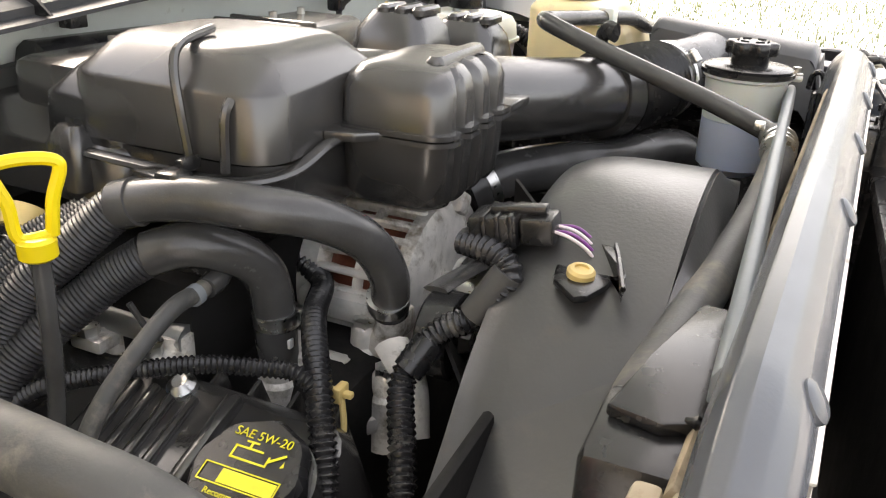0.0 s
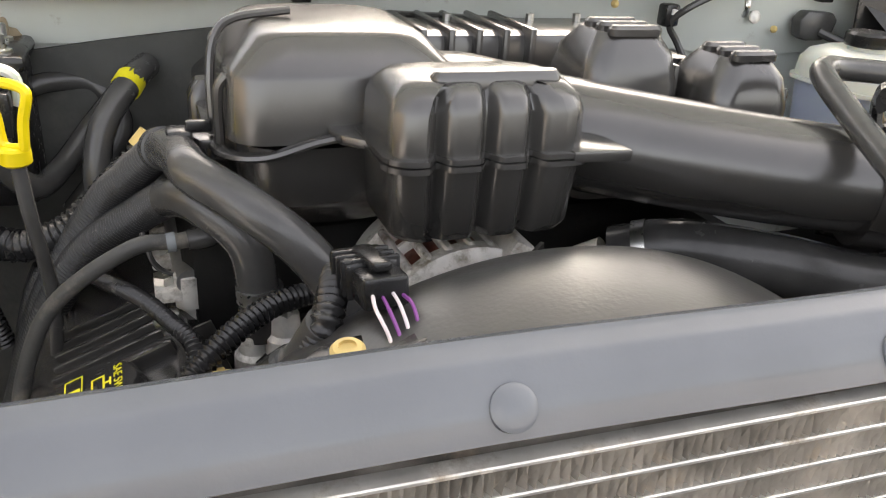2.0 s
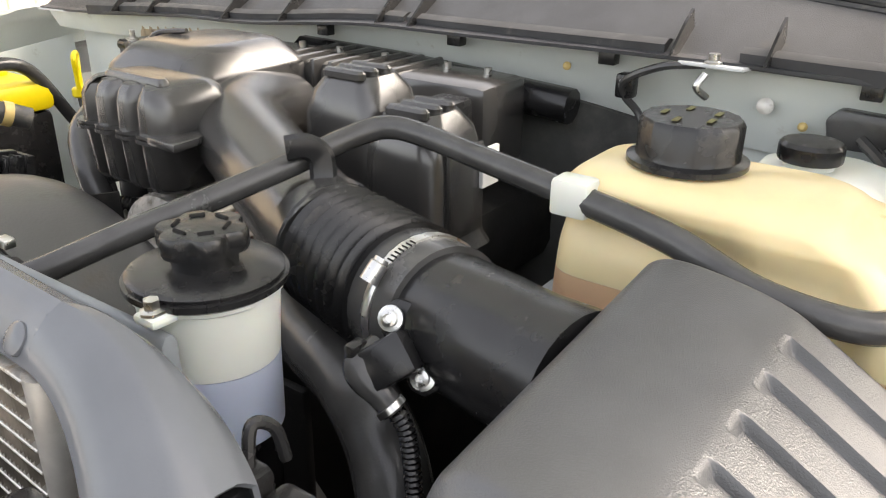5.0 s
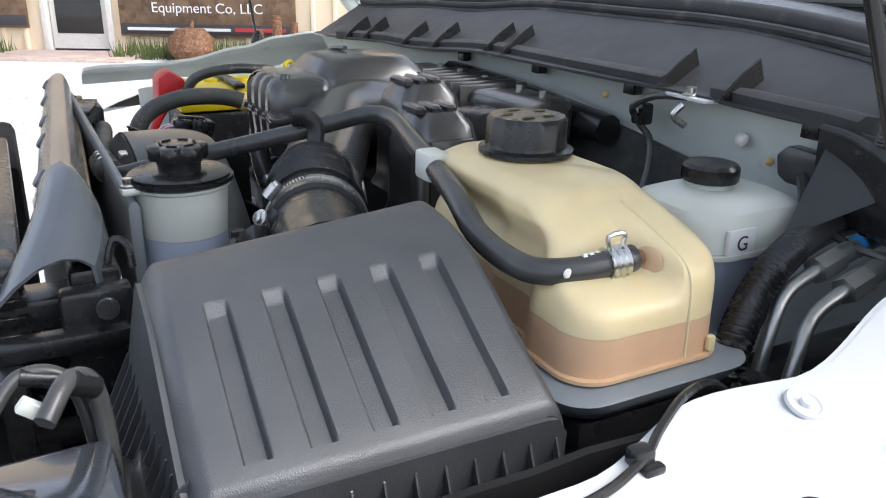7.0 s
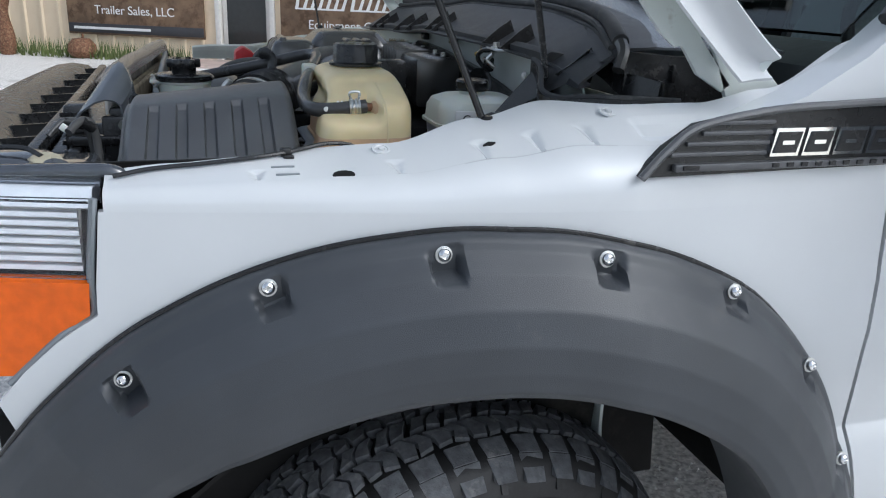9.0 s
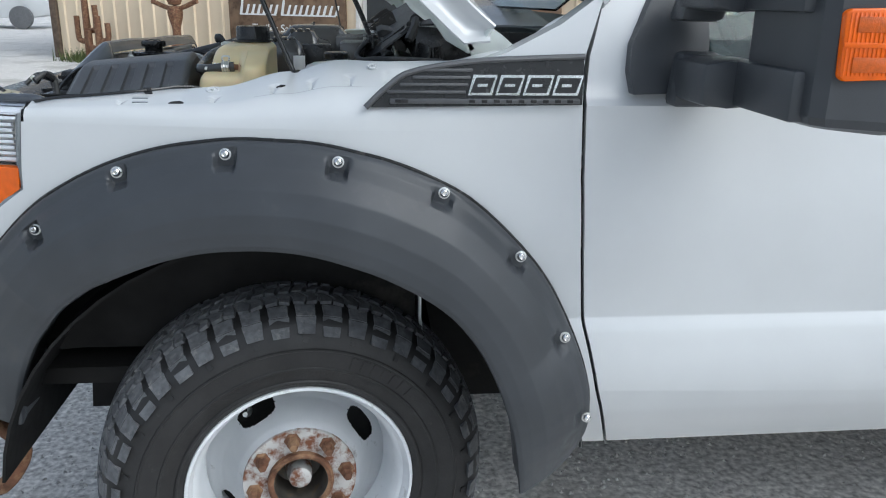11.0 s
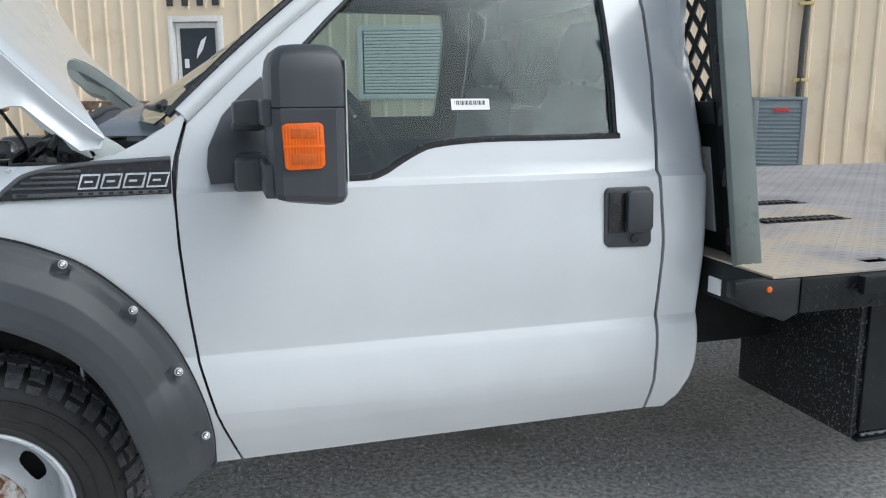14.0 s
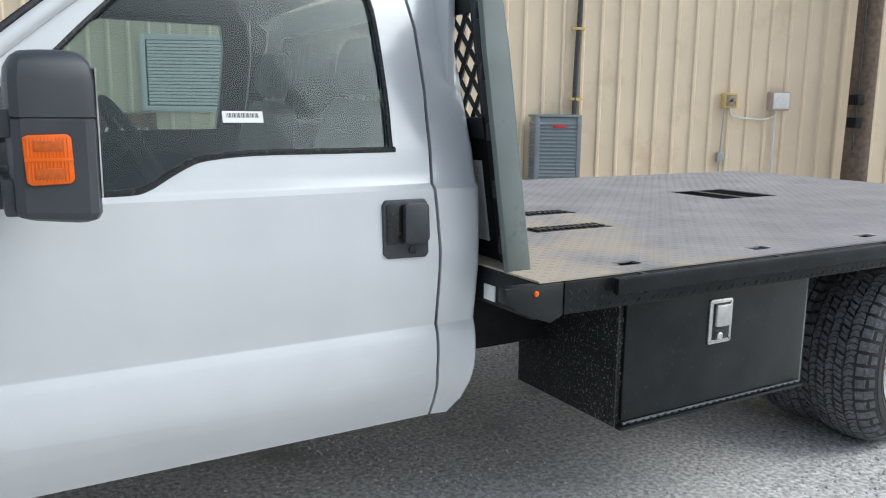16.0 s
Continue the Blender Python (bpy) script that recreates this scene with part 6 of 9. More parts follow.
# ---- engine bay: firewall, cowl, inner fenders ----
part("firewall", sheet(lambda a, b: Vector((0.27 - 0.03 * math.sin(3.1 * a) + 0.012 * noise.noise((a * 9, b * 4, 2)), 0.22 + 1.66 * a, 0.7 + 0.6 * b)), 30, 12, 0.006), INNER_WHITE, truck, "light grey painted firewall")
part("firewall_pad", sheet(lambda a, b: Vector((0.245 - 0.02 * math.sin(math.pi * a) + 0.006 * noise.noise((a * 14, b * 7, 5)), 0.62 + 1.1 * a, 0.85 + (0.40 + 0.045 * math.sin(math.pi * min(1, 1.25 * a))) * b)), 30, 10, 0.012), PAD, truck, "dark insulation pad on the firewall")


def lip(y):
    return curve_at([(0.2, 1.318), (0.42, 1.34), (0.6, 1.343), (1.0, 1.342), (1.35, 1.32), (1.9, 1.295)], y)


part("cowl_flange", sheet(lambda a, b: Vector((0.205 + 0.028 * b + 0.01 * b * math.sin(5 * a), 0.3 + 1.6 * a, lip(0.3 + 1.6 * a) - (0.085 - 0.05 * a + 0.02 * math.exp(-((a - 0.15) / 0.1) ** 2)) * b)), 44, 6, 0.004), INNER_WHITE, truck, "white painted cowl flange")
part("flange_fold", sheet(lambda a, b: Vector((0.185 + 0.02 * b, 0.36 + 1.54 * a, lip(0.36 + 1.54 * a) + 0.001)), 44, 2, 0.003), WHITE, truck)
for y0, y1 in ((0.37, 0.555), (0.635, 0.985), (0.99, 1.72)):
    own = bmesh.new()
    rings = []
    for k in range(25):
        y = y0 + (y1 - y0) * k / 24
        z = lip(y) + 0.004
        rings.append([Vector((x, y, z + h)) for x, h in ((0.178, -0.004), (0.176, 0.012), (0.188, 0.017), (0.215, 0.013), (0.222, 0.0))])
    part("cowl_seal", loft(rings), SEAL, truck, "dull dark grey rubber cowl seal")
cowl = thing("cowl_panel", (0.3, YC, 1.34), "black moulded cowl panel with upright gussets", "cowl panel")


def cowl_at(a, b):
    y = 0.2 + 1.7 * a
    end = max(0.0, (0.62 - y) / 0.37)
    x = curve_at([(0, 0.19), (0.12, 0.205), (0.7, 0.315), (0.8, 0.34), (1, 0.40)], b) - 0.03 * math.sin(math.pi * a) - 0.092 * end ** 2 * min(1, b / 0.8)
    z = lip(y) + curve_at([(0, 0.002), (0.12, 0.004), (0.7, 0.068), (0.8, 0.082), (1, 0.085)], b) - 0.033 * end * min(1, b / 0.8)
    return Vector((x, y, z))


part("panel", sheet(lambda a, b: cowl_at(0.03 + 0.97 * a, b), 44, 20, 0.004), COWLSKIN, cowl)
part("weatherstrip", tube([cowl_at(0.04 + 0.96 * k / 12, 0.8) + Vector((0, 0, 0.008)) for k in range(13)], 0.013, 10, 4), SEAL, cowl)
part("weatherstrip_bead", tube([cowl_at(0.04 + 0.96 * k / 12, 0.74) + Vector((-0.004, 0, 0.006)) for k in range(13)], 0.006, 8, 4), SEAL, cowl)
part("bead", tube([cowl_at(0.03 + 0.97 * k / 12, 0.66) + Vector((-0.002, 0, 0.002)) for k in range(13)], 0.004, 6, 4), SEAL, cowl)
for y in (0.525, 0.622, 0.97, 1.024, 1.207, 1.332, 1.52, 1.62):
    a = (y - 0.2) / 1.7
    foot = cowl_at(a, 0.0).z + 0.006
    part("gusset", prism([(0.158, foot), (0.172, foot + 0.012), (0.194, foot + 0.03), (0.214, foot + 0.043), (0.225, foot + 0.016), (0.223, foot - 0.004)], "y", y - 0.0015, y + 0.0015), PLASTIC, cowl, smooth=False)
# driver's end of the cowl: a moulded wall that wraps down to the fender, a ledge and the stepped side
WALL_PLAN = [(0.17, 0.4, 1.34), (0.163, 0.36, 1.338), (0.15, 0.32, 1.33), (0.138, 0.292, 1.32), (0.132, 0.267, 1.306), (0.145, 0.238, 1.302), (0.165, 0.214, 1.306), (0.2, 0.192, 1.308), (0.24, 0.175, 1.308), (0.3, 0.165, 1.306)]
wall_pts = smooth_path(WALL_PLAN, 4)
part("end_wall", sheet(lambda u, v: Vector((wall_pts[round(u * (len(wall_pts) - 1))].x - 0.004 * v, wall_pts[round(u * (len(wall_pts) - 1))].y - 0.006 * v, wall_pts[round(u * (len(wall_pts) - 1))].z * (1 - v) + 1.262 * v)), len(wall_pts) - 1, 5, 0.004), PLASTIC, cowl)
part("end_bead", tube([p + Vector((0, 0, 0.003)) for p in wall_pts[::3]], 0.0045, 8, 3), SEAL, cowl, "worn rubber edge of the cowl")
part("end_ledge", prism([(0.14, 0.285), (0.138, 0.265), (0.168, 0.218), (0.24, 0.18), (0.33, 0.168), (0.45, 0.16), (0.45, 0.26), (0.25, 0.28), (0.2, 0.36), (0.17, 0.36)], "z", 1.284, 1.292, 0.002), PLASTIC, cowl)
for dy in (0.0, 0.03):
    part("ledge_rib", tube([(0.165, 0.245 + dy, 1.294), (0.22, 0.222 + dy, 1.296), (0.28, 0.205 + dy, 1.297)], 0.003, 6, 3), PLASTIC, cowl)
STEP_TOP = smooth_path([(0.232, 0.323, 1.367), (0.247, 0.285, 1.353), (0.256, 0.255, 1.340), (0.266, 0.22, 1.337), (0.279, 0.182, 1.333)], 5)
part("stepped_side", sheet(lambda u, v: STEP_TOP[round(u * (len(STEP_TOP) - 1))] + Vector((-0.006 * v, -0.002 * v, -(0.026 + 0.012 * u) * v)), len(STEP_TOP) - 1, 4, 0.004), PLASTIC, cowl)
part("step_end", sheet(lambda u, v: Vector((0.279 + 0.02 * u, 0.182 + 0.06 * u, 1.333 - 0.04 * v)), 4, 4, 0.004), PLASTIC, cowl)
part("side_face", prism([(0.248, 1.275), (0.252, 1.371), (0.34, 1.364), (0.46, 1.36), (0.5, 1.36), (0.5, 1.275)], "y", 0.243, 0.249, 0.001), PLASTIC, cowl)
part("side_tab", rbox(0.328, 0.334, 0.236, 0.244, 1.325, 1.352, 0.001), PLASTIC, cowl)
part("end_gusset", prism([(0.172, 1.328), (0.2, 1.345), (0.232, 1.37), (0.24, 1.33), (0.235, 1.315)], "y", 0.319, 0.322), PLASTIC, cowl, smooth=False)
part("strip_end", tube([cowl_at(0.04, 0.8) + Vector((0, 0, 0.008)), cowl_at(0.035, 0.78) + Vector((0.0, -0.01, -0.004)), cowl_at(0.03, 0.74) + Vector((0.0, -0.014, -0.02))], 0.010, 8, 4), RUBBER, cowl)
part("wiper_arm", tube([(0.44, 0.75, 1.43), (0.47, 0.5, 1.44), (0.52, 0.25, 1.46)], 0.01, 8), RUBBER, cowl)
part("wiper_blade", tube([(0.43, 0.9, 1.435), (0.45, 0.6, 1.445), (0.5, 0.3, 1.45)], 0.006, 8), RUBBER, cowl)


def cowl_top(a, b):
    p, q = cowl_at(0.03 + 0.97 * a, 0.97), 0.03 + 0.97 * a
    return Vector((p.x + (0.55 - 0.14 * math.sin(math.pi * q) - p.x) * b, p.y, p.z + (0.022 * min(1, 3 * a) - 0.004) * b))


# lighter grey than the rest of the cowl: the sky's reflection is painted in
part("upper_panel", sheet(cowl_top, 30, 6, 0.004), GREYCOVER, cowl, "cowl top below the windscreen, sky reflection put into its grey")
# hardware on the flange
part("cowl_bracket", prism([(0.16, 0.545), (0.215, 0.535), (0.215, 0.625), (0.165, 0.615)], "z", 1.342, 1.346, 0.001), WHITE, truck)
part("bracket_bolt", lathe([(0.010, 0.0), (0.010, 0.002), (0.006, 0.003), (0.006, 0.010), (0, 0.010)], (0.172, 0.579, 1.346), "z", 12), STEEL, truck)
part("bracket_stud", tube([(0.168, 0.585, 1.335), (0.16, 0.59, 1.322), (0.172, 0.582, 1.31)], 0.004, 8), STEEL, truck)
for p, r in (((0.212, 0.53, 1.301), 0.009), ((0.215, 0.49, 1.284), 0.005), ((0.2, 0.76, 1.318), 0.005)):
    part("flange_bolt", turned([(r, 0.0), (r, 0.003), (0.5 * r, 0.006), (0, 0.006)], p, (-1, 0, 0.2), 14), ALU if r > 0.006 else TANCLIP, truck)
for y in (0.707, 0.43, 0.92, 1.15):
    part("seal_clip", rbox(0.19, 0.206, y - 0.010, y + 0.010, lip(y) - 0.016, lip(y) - 0.001, 0.001), PLASTIC, truck)
grommet = thing("wire_grommet", (0.205, 0.434, 1.294), "black rubber grommet passing wires through the cowl", "grommet")
part("plate", prism([(0.405, 1.28), (0.40, 1.30), (0.41, 1.31), (0.455, 1.312), (0.467, 1.30), (0.462, 1.278), (0.45, 1.272), (0.42, 1.272)], "x", 0.192, 0.212, 0.004), RUBBER, grommet)
part("wire", tube([(0.192, 0.43, 1.285), (0.16, 0.40, 1.27), (0.11, 0.37, 1.25), (0.09, 0.36, 1.235)], 0.006, 8), RUBBER, grommet)
loop = thing("cable_loop", (0.2, 0.66, 1.3), "thin black cable looped from the cowl bracket", "cable")
part("cable", tube([(0.175, 0.588, 1.343), (0.165, 0.63, 1.338), (0.17, 0.672, 1.318), (0.19, 0.68, 1.295), (0.195, 0.66, 1.27), (0.17, 0.64, 1.22), (0.12, 0.63, 1.15)], 0.0045, 8), RUBBER, loop)
part("clip", rbox(0.185, 0.205, 0.67, 0.692, 1.292, 1.32, 0.004), PLASTIC, loop)
part("clip_stud", lathe([(0.004, 0), (0.004, 0.006), (0, 0.007)], (0.183, 0.681, 1.308), "z", 8), STICKER, loop)

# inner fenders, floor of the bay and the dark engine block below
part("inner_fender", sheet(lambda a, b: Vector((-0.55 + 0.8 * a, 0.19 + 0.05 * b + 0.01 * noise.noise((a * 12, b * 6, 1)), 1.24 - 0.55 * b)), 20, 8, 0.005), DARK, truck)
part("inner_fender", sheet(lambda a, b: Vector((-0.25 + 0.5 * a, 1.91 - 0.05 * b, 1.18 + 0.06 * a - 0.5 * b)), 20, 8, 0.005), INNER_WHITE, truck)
part("bay_floor", rbox(-0.6, 0.3, 0.2, 1.9, 0.62, 0.66, 0.004), DARK, truck)
part("front_panel", rbox(-0.62, -0.52, 0.37, 0.6, 0.7, 1.12, 0.02), DARK, truck)
part("front_panel", rbox(-0.62, -0.52, 1.5, 1.95, 0.7, 1.12, 0.02), DARK, truck)

engine = thing("engine", (0.05, YC, 0.66), "black and grey truck engine under plastic covers", "engine")
part("block", rbox(-0.16, 0.27, 0.86, 1.26, 0.66, 1.08, 0.03), DARK, engine)
part("block_top", rbox(-0.05, 0.26, 0.78, 1.3, 1.05, 1.17, 0.03), DARK, engine)
vc = part("valve_cover", merge(None, loft([rrect(0, 0, 0.5 - i, 0.15 - i, 0.03, z, 5) for i, z in ((0.0, -0.06), (0.0, 0.02), (0.012, 0.035), (0.03, 0.04))]), Matrix.Translation((0.05, 1.352, 1.030)) @ Matrix.Rotation(radians(-22), 4, "X")), COVER, engine, "black plastic valve cover with ribs")
VC = Matrix.Translation((0.05, 1.352, 1.030)) @ Matrix.Rotation(radians(-22), 4, "X")
for k in range(5):
    part("rib", merge(None, rbox(-0.12 + 0.018 * k, -0.112 + 0.018 * k, -0.05, 0.045, 0.038, 0.046, 0.002), VC), COVER, vc)
for k in range(9):
    part("edge_rib", merge(None, rbox(-0.22 + 0.036 * k, -0.216 + 0.036 * k, -0.088, -0.06, -0.02, 0.03, 0.001), VC), COVER, vc)
part("ridge", merge(None, rbox(-0.155, -0.143, -0.06, 0.06, 0.036, 0.052, 0.004), VC), COVER, vc)
part("bolt", merge(None, lathe([(0.012, 0.03), (0.012, 0.045), (0.006, 0.05), (0, 0.05)], (-0.10, -0.055, 0), "z", 16), VC), STEEL, vc)
part("neck", merge(None, lathe([(0.045, 0.03), (0.043, 0.05), (0.03, 0.052)], (-0.205, 0.0, 0), "z", 28), VC), COVER, vc)
cap = part("oil_cap", merge(None, lathe([(0.037, 0.045), (0.041, 0.05), (0.041, 0.064), (0.037, 0.069), (0.01, 0.0695), (0, 0.0695)], (-0.205, 0.0, 0), "z", 40, wobble=lambda a, h: 1 + 0.025 * math.cos(8 * a)), VC), PLASTIC, engine, "black oil filler cap with yellow print")
CM = VC @ Matrix.Translation((-0.205, 0.0, 0.0697)) @ Matrix.Rotation(radians(181), 4, "Z")
lettering("SAE 5W-20", 0.0095, 0.0002, CM @ Matrix.Translation((0, 0.024, 0)), YINK, cap)
can = bmesh.new()
for dims in ((-0.016, -0.0145, 0.004, 0.014), (0.011, 0.0125, 0.004, 0.012), (-0.016, 0.0125, 0.004, 0.0055), (-0.016, 0.006, 0.0128, 0.0143), (-0.006, -0.004, 0.014, 0.018), (-0.010, 0.0, 0.0178, 0.0192)):
    rbox(*dims, 0.0, 0.0003, 0, bm=can)
prism([(0.0125, 0.010), (0.022, 0.017), (0.023, 0.0155), (0.0125, 0.0075)], "z", 0, 0.0003, bm=can)
prism([(0.023, 0.012), (0.0245, 0.008), (0.022, 0.007)], "z", 0, 0.0003, bm=can)
part("oil_can_mark", merge(None, can, CM), YINK, cap, smooth=False)
frm = bmesh.new()
for dims in ((-0.029, 0.029, -0.0165, -0.0155), (-0.029, 0.029, -0.0035, -0.0025), (-0.029, -0.028, -0.0165, -0.0025), (0.028, 0.029, -0.0165, -0.0025), (-0.014, 0.0275, -0.0148, -0.0045)):
    rbox(*dims, 0.0, 0.0003, 0, bm=frm)
part("print_frame", merge(None, frm, CM), YINK, cap, smooth=False)
lettering("Recommended", 0.0062, 0.0002, CM @ Matrix.Translation((0, -0.022, 0)), YINK, cap)

# intake boxes: fluted resonator, big plenum box and their seams


def fluted(z, g, x0=-0.195, x1=-0.092, y0=1.012, y1=1.166):
    """Outline with rounded corners and three grooves pressed into its front."""
    pts = rrect((x0 + x1) / 2, (y0 + y1) / 2, x1 - x0 - 2 * g, y1 - y0 - 2 * g, 0.022, z, 6)
    a, b = y1 - g - 0.022, y0 + g + 0.022
    front, n = [], 72
    for k in range(n + 1):
        y = a + (b - a) * k / n
        d = sum(math.exp(-((y - c) / 0.0052) ** 2) for c in (y1 - 0.034, y1 - 0.072, y1 - 0.107))
        front.append(Vector((x0 + g + 0.0125 * d, y, z)))
    out = [p for p in pts[:7]] + [p for p in pts[7:14]] + front + [p for p in pts[14:21]] + [p for p in pts[21:]]
    return out


res = thing("intake_resonator", (-0.13, 1.09, 1.2), "satin black fluted intake resonator box", "resonator")
part("lower_shell", loft([fluted(z, g) for z, g in ((1.203, 0.016), (1.206, 0.008), (1.213, 0.004), (1.262, 0.001), (1.272, 0.001))]), COVER, res)
part("upper_shell", loft([fluted(z, g) for z, g in ((1.272, 0.001), (1.300, 0.002), (1.311, 0.006), (1.318, 0.013), (1.321, 0.024))]), COVER, res)
part("seam_flange", loft([fluted(z, -0.005) for z in (1.2625, 1.2665)]), COVER, res)
part("seam_flange", loft([fluted(z, -0.004) for z in (1.2678, 1.2715)]), COVER, res)
part("seam_tab", prism([(-0.2, 1.03), (-0.203, 0.982), (-0.17, 0.985), (-0.12, 1.005), (-0.10, 1.03)], "z", 1.264, 1.273, 0.002), COVER, res)
part("seam_tab", prism([(-0.15, 1.16), (-0.125, 1.185), (-0.10, 1.19), (-0.09, 1.16)], "z", 1.262, 1.27, 0.002), COVER, res)
part("top_bar", loft([rrect(-0.166, 1.082, 0.016 - i, 0.1 - i, 0.007, z, 4) for i, z in ((0, 1.314), (0, 1.322), (0.006, 1.326))]), COVER, res)

plen = thing("intake_plenum", (0.03, 1.17, 1.2), "satin black moulded intake plenum box", "plenum")


def pbox(x0, x1, y0, y1, z0, z1, r, lean=0.0, rings=((0.0, 0.0), (0.002, 0.6), (0.004, 0.66), (0.024, 0.93), (0.03, 0.975), (0.04, 1.0))):
    return loft([[Vector((p.x, p.y, p.z)) for p in rrect((x0 + x1) / 2 + lean * f, (y0 + y1) / 2, x1 - x0 - 2 * g, y1 - y0 - 2 * g, r, z0 + (z1 - z0) * f, 6)] for g, f in rings])


part("upper_shell", pbox(-0.10, 0.10, 1.075, 1.262, 1.256, 1.336, 0.03), COVER, plen)
part("lower_shell", pbox(-0.10, 0.09, 1.09, 1.255, 1.252, 1.175, 0.04), COVER, plen)
seam = [Vector((-0.106, 1.08, 1.262)), Vector((-0.108, 1.13, 1.264)), Vector((-0.108, 1.19, 1.262)), Vector((-0.10, 1.235, 1.248)), Vector((-0.07, 1.264, 1.243)), Vector((-0.01, 1.268, 1.243)), Vector((0.08, 1.268, 1.245))]
part("seam_flange", tube(seam, 0.006, 8, 6, flat=0.6), COVER, plen)
part("strap", tube([(-0.034, 1.268, 1.248), (-0.028, 1.268, 1.29), (-0.02, 1.262, 1.322), (-0.014, 1.245, 1.336), (-0.006, 1.2, 1.341)], 0.0036, 8, 6), COVER, plen)
part("strap", tube([(-0.064, 1.266, 1.25), (-0.066, 1.266, 1.29), (-0.067, 1.259, 1.303)], 0.004, 8, 5), COVER, plen)
part("corner_tab", prism([(-0.045, 1.262), (-0.02, 1.262), (0.0, 1.268), (0.01, 1.285), (-0.02, 1.29), (-0.045, 1.28)], "z", 1.238, 1.246, 0.002), COVER, plen)
part("bridge", rbox(-0.125, -0.07, 1.10, 1.15, 1.235, 1.285, 0.006), COVER, plen)
part("rear_box", pbox(0.03, 0.25, 1.12, 1.268, 1.2, 1.272, 0.03), COVER, plen)
part("box_bulge", pbox(0.07, 0.108, 1.25, 1.279, 1.212, 1.264, 0.008, rings=((0.0, 0.0), (0.0, 0.7), (0.004, 0.9), (0.008, 1.0))), COVER, plen)
part("side_box", pbox(0.04, 0.13, 1.19, 1.262, 1.24, 1.312, 0.02), PLASTIC, plen)
man = thing("intake_manifold", (0.1, 1.0, 1.2), "black ribbed intake manifold behind the covers", "manifold")
part("runner_box", rbox(0.08, 0.18, 0.8, 1.24, 1.2, 1.306, 0.012), COVER, man)
for k in range(7):
    part("rib", rbox(0.068, 0.185, 0.93 + 0.03 * k, 0.938 + 0.03 * k, 1.205, 1.312, 0.003), COVER, man)
part("rear_rail", tube([(0.2, 0.75, 1.27), (0.2, 1.0, 1.285), (0.2, 1.2, 1.29)], 0.022, 10), PLASTIC, man)
for y in (0.84, 0.9, 1.0, 1.08, 1.15):
    part("stud", lathe([(0.005, 0), (0.005, 0.008), (0, 0.009)], (0.15, y, 1.306), "z", 8), STEEL, man)


def coil_cover(x0, x1, y0, y1, z0, z1):
    c = thing("coil_cover", ((x0 + x1) / 2, (y0 + y1) / 2, z0), "satin black engine cover with three raised bars", "engine cover", "covers on the engine")
    part("shell", pbox(x0, x1, y0, y1, z0, z1, 0.02, rings=((-0.006, 0.0), (0.0, 0.1), (0.002, 0.7), (0.008, 0.88), (0.02, 1.0))), COVER, c)
    for k in range(3):
        x = x0 + 0.022 + 0.021 * k
        part("raised_bar", loft([rrect(x, (y0 + y1) / 2, 0.014 - i, (y1 - y0) * 0.52 - i, 0.006, z, 4) for i, z in ((0, z1 - 0.002), (0, z1 + 0.004), (0.005, z1 + 0.007))]), COVER, c)
    part("side_panel", rbox(x0 + 0.02, x1 - 0.02, y0 - 0.004, y0 + 0.002, z0 + 0.02, z1 - 0.03, 0.002), COVER, c)
    return c


coil_cover(-0.07, 0.03, 0.84, 0.945, 1.18, 1.329)
coil_cover(-0.105, -0.005, 0.735, 0.83, 1.17, 1.312)
part("bracket", rbox(-0.02, 0.06, 0.80, 0.845, 1.2, 1.30, 0.006), PLASTIC, man)
part("tag", rbox(-0.035, -0.005, 0.726, 0.731, 1.235, 1.275, 0.001), STICKER, man, "white paper tag")

# air intake: duct, bellows, meter tube, filter box
duct = thing("intake_duct", (-0.15, 0.87, 1.2), "satin black air intake duct with ribbed bellows", "duct")
part("elbow", tube([(0.03, 1.07, 1.25), (-0.03, 1.055, 1.262), (-0.09, 1.01, 1.26), (-0.135, 0.93, 1.251), (-0.175, 0.85, 1.243), (-0.21, 0.78, 1.238), (-0.222, 0.755, 1.236)], lambda t: 0.056 - 0.006 * t, 28, 10, flat=0.86), COVER, duct)
part("seam", tube([(-0.115, 0.985, 1.24), (-0.168, 0.925, 1.232), (-0.212, 0.845, 1.226), (-0.245, 0.775, 1.222)], 0.0035, 6, 8), COVER, duct)
part("collar", tube([(-0.218, 0.765, 1.237), (-0.232, 0.738, 1.235)], 0.053, 28, 3), COVER, duct)
part("bellows", ribbed([(-0.229, 0.744, 1.235), (-0.248, 0.69, 1.237), (-0.262, 0.645, 1.236)], 0.0545, 0.0105, 0.0118, 40), PLASTIC, duct)
part("cuff", tube([(-0.261, 0.648, 1.236), (-0.268, 0.625, 1.236), (-0.276, 0.6, 1.237)], 0.0505, 28, 4), RUBBER, duct)
clamp = part("hose_clamp", tube([(-0.267, 0.627, 1.236), (-0.2695, 0.6185, 1.2365)], 0.0518, 30, 2), STEEL, duct, "steel worm-drive clamp")
cu, cv = Vector((0, 0, 1)), Vector((-0.96, 0.28, 0))
part("clamp_screw", turned([(0.0065, -0.008), (0.0065, 0.006), (0.005, 0.007), (0.005, 0.01), (0.0, 0.01)], Vector((-0.268, 0.623, 1.236)) + 0.057 * (0.66 * cu + 0.75 * cv), (0.75 * cu - 0.66 * cv), 14), STEEL, clamp)
part("clamp_tail", tube([Vector((-0.268, 0.623, 1.236)) + 0.0528 * (math.cos(g) * cu + math.sin(g) * cv) for g in (0.95, 1.1, 1.25, 1.4)], 0.004, 8, 3, flat=0.4), STEEL, clamp)
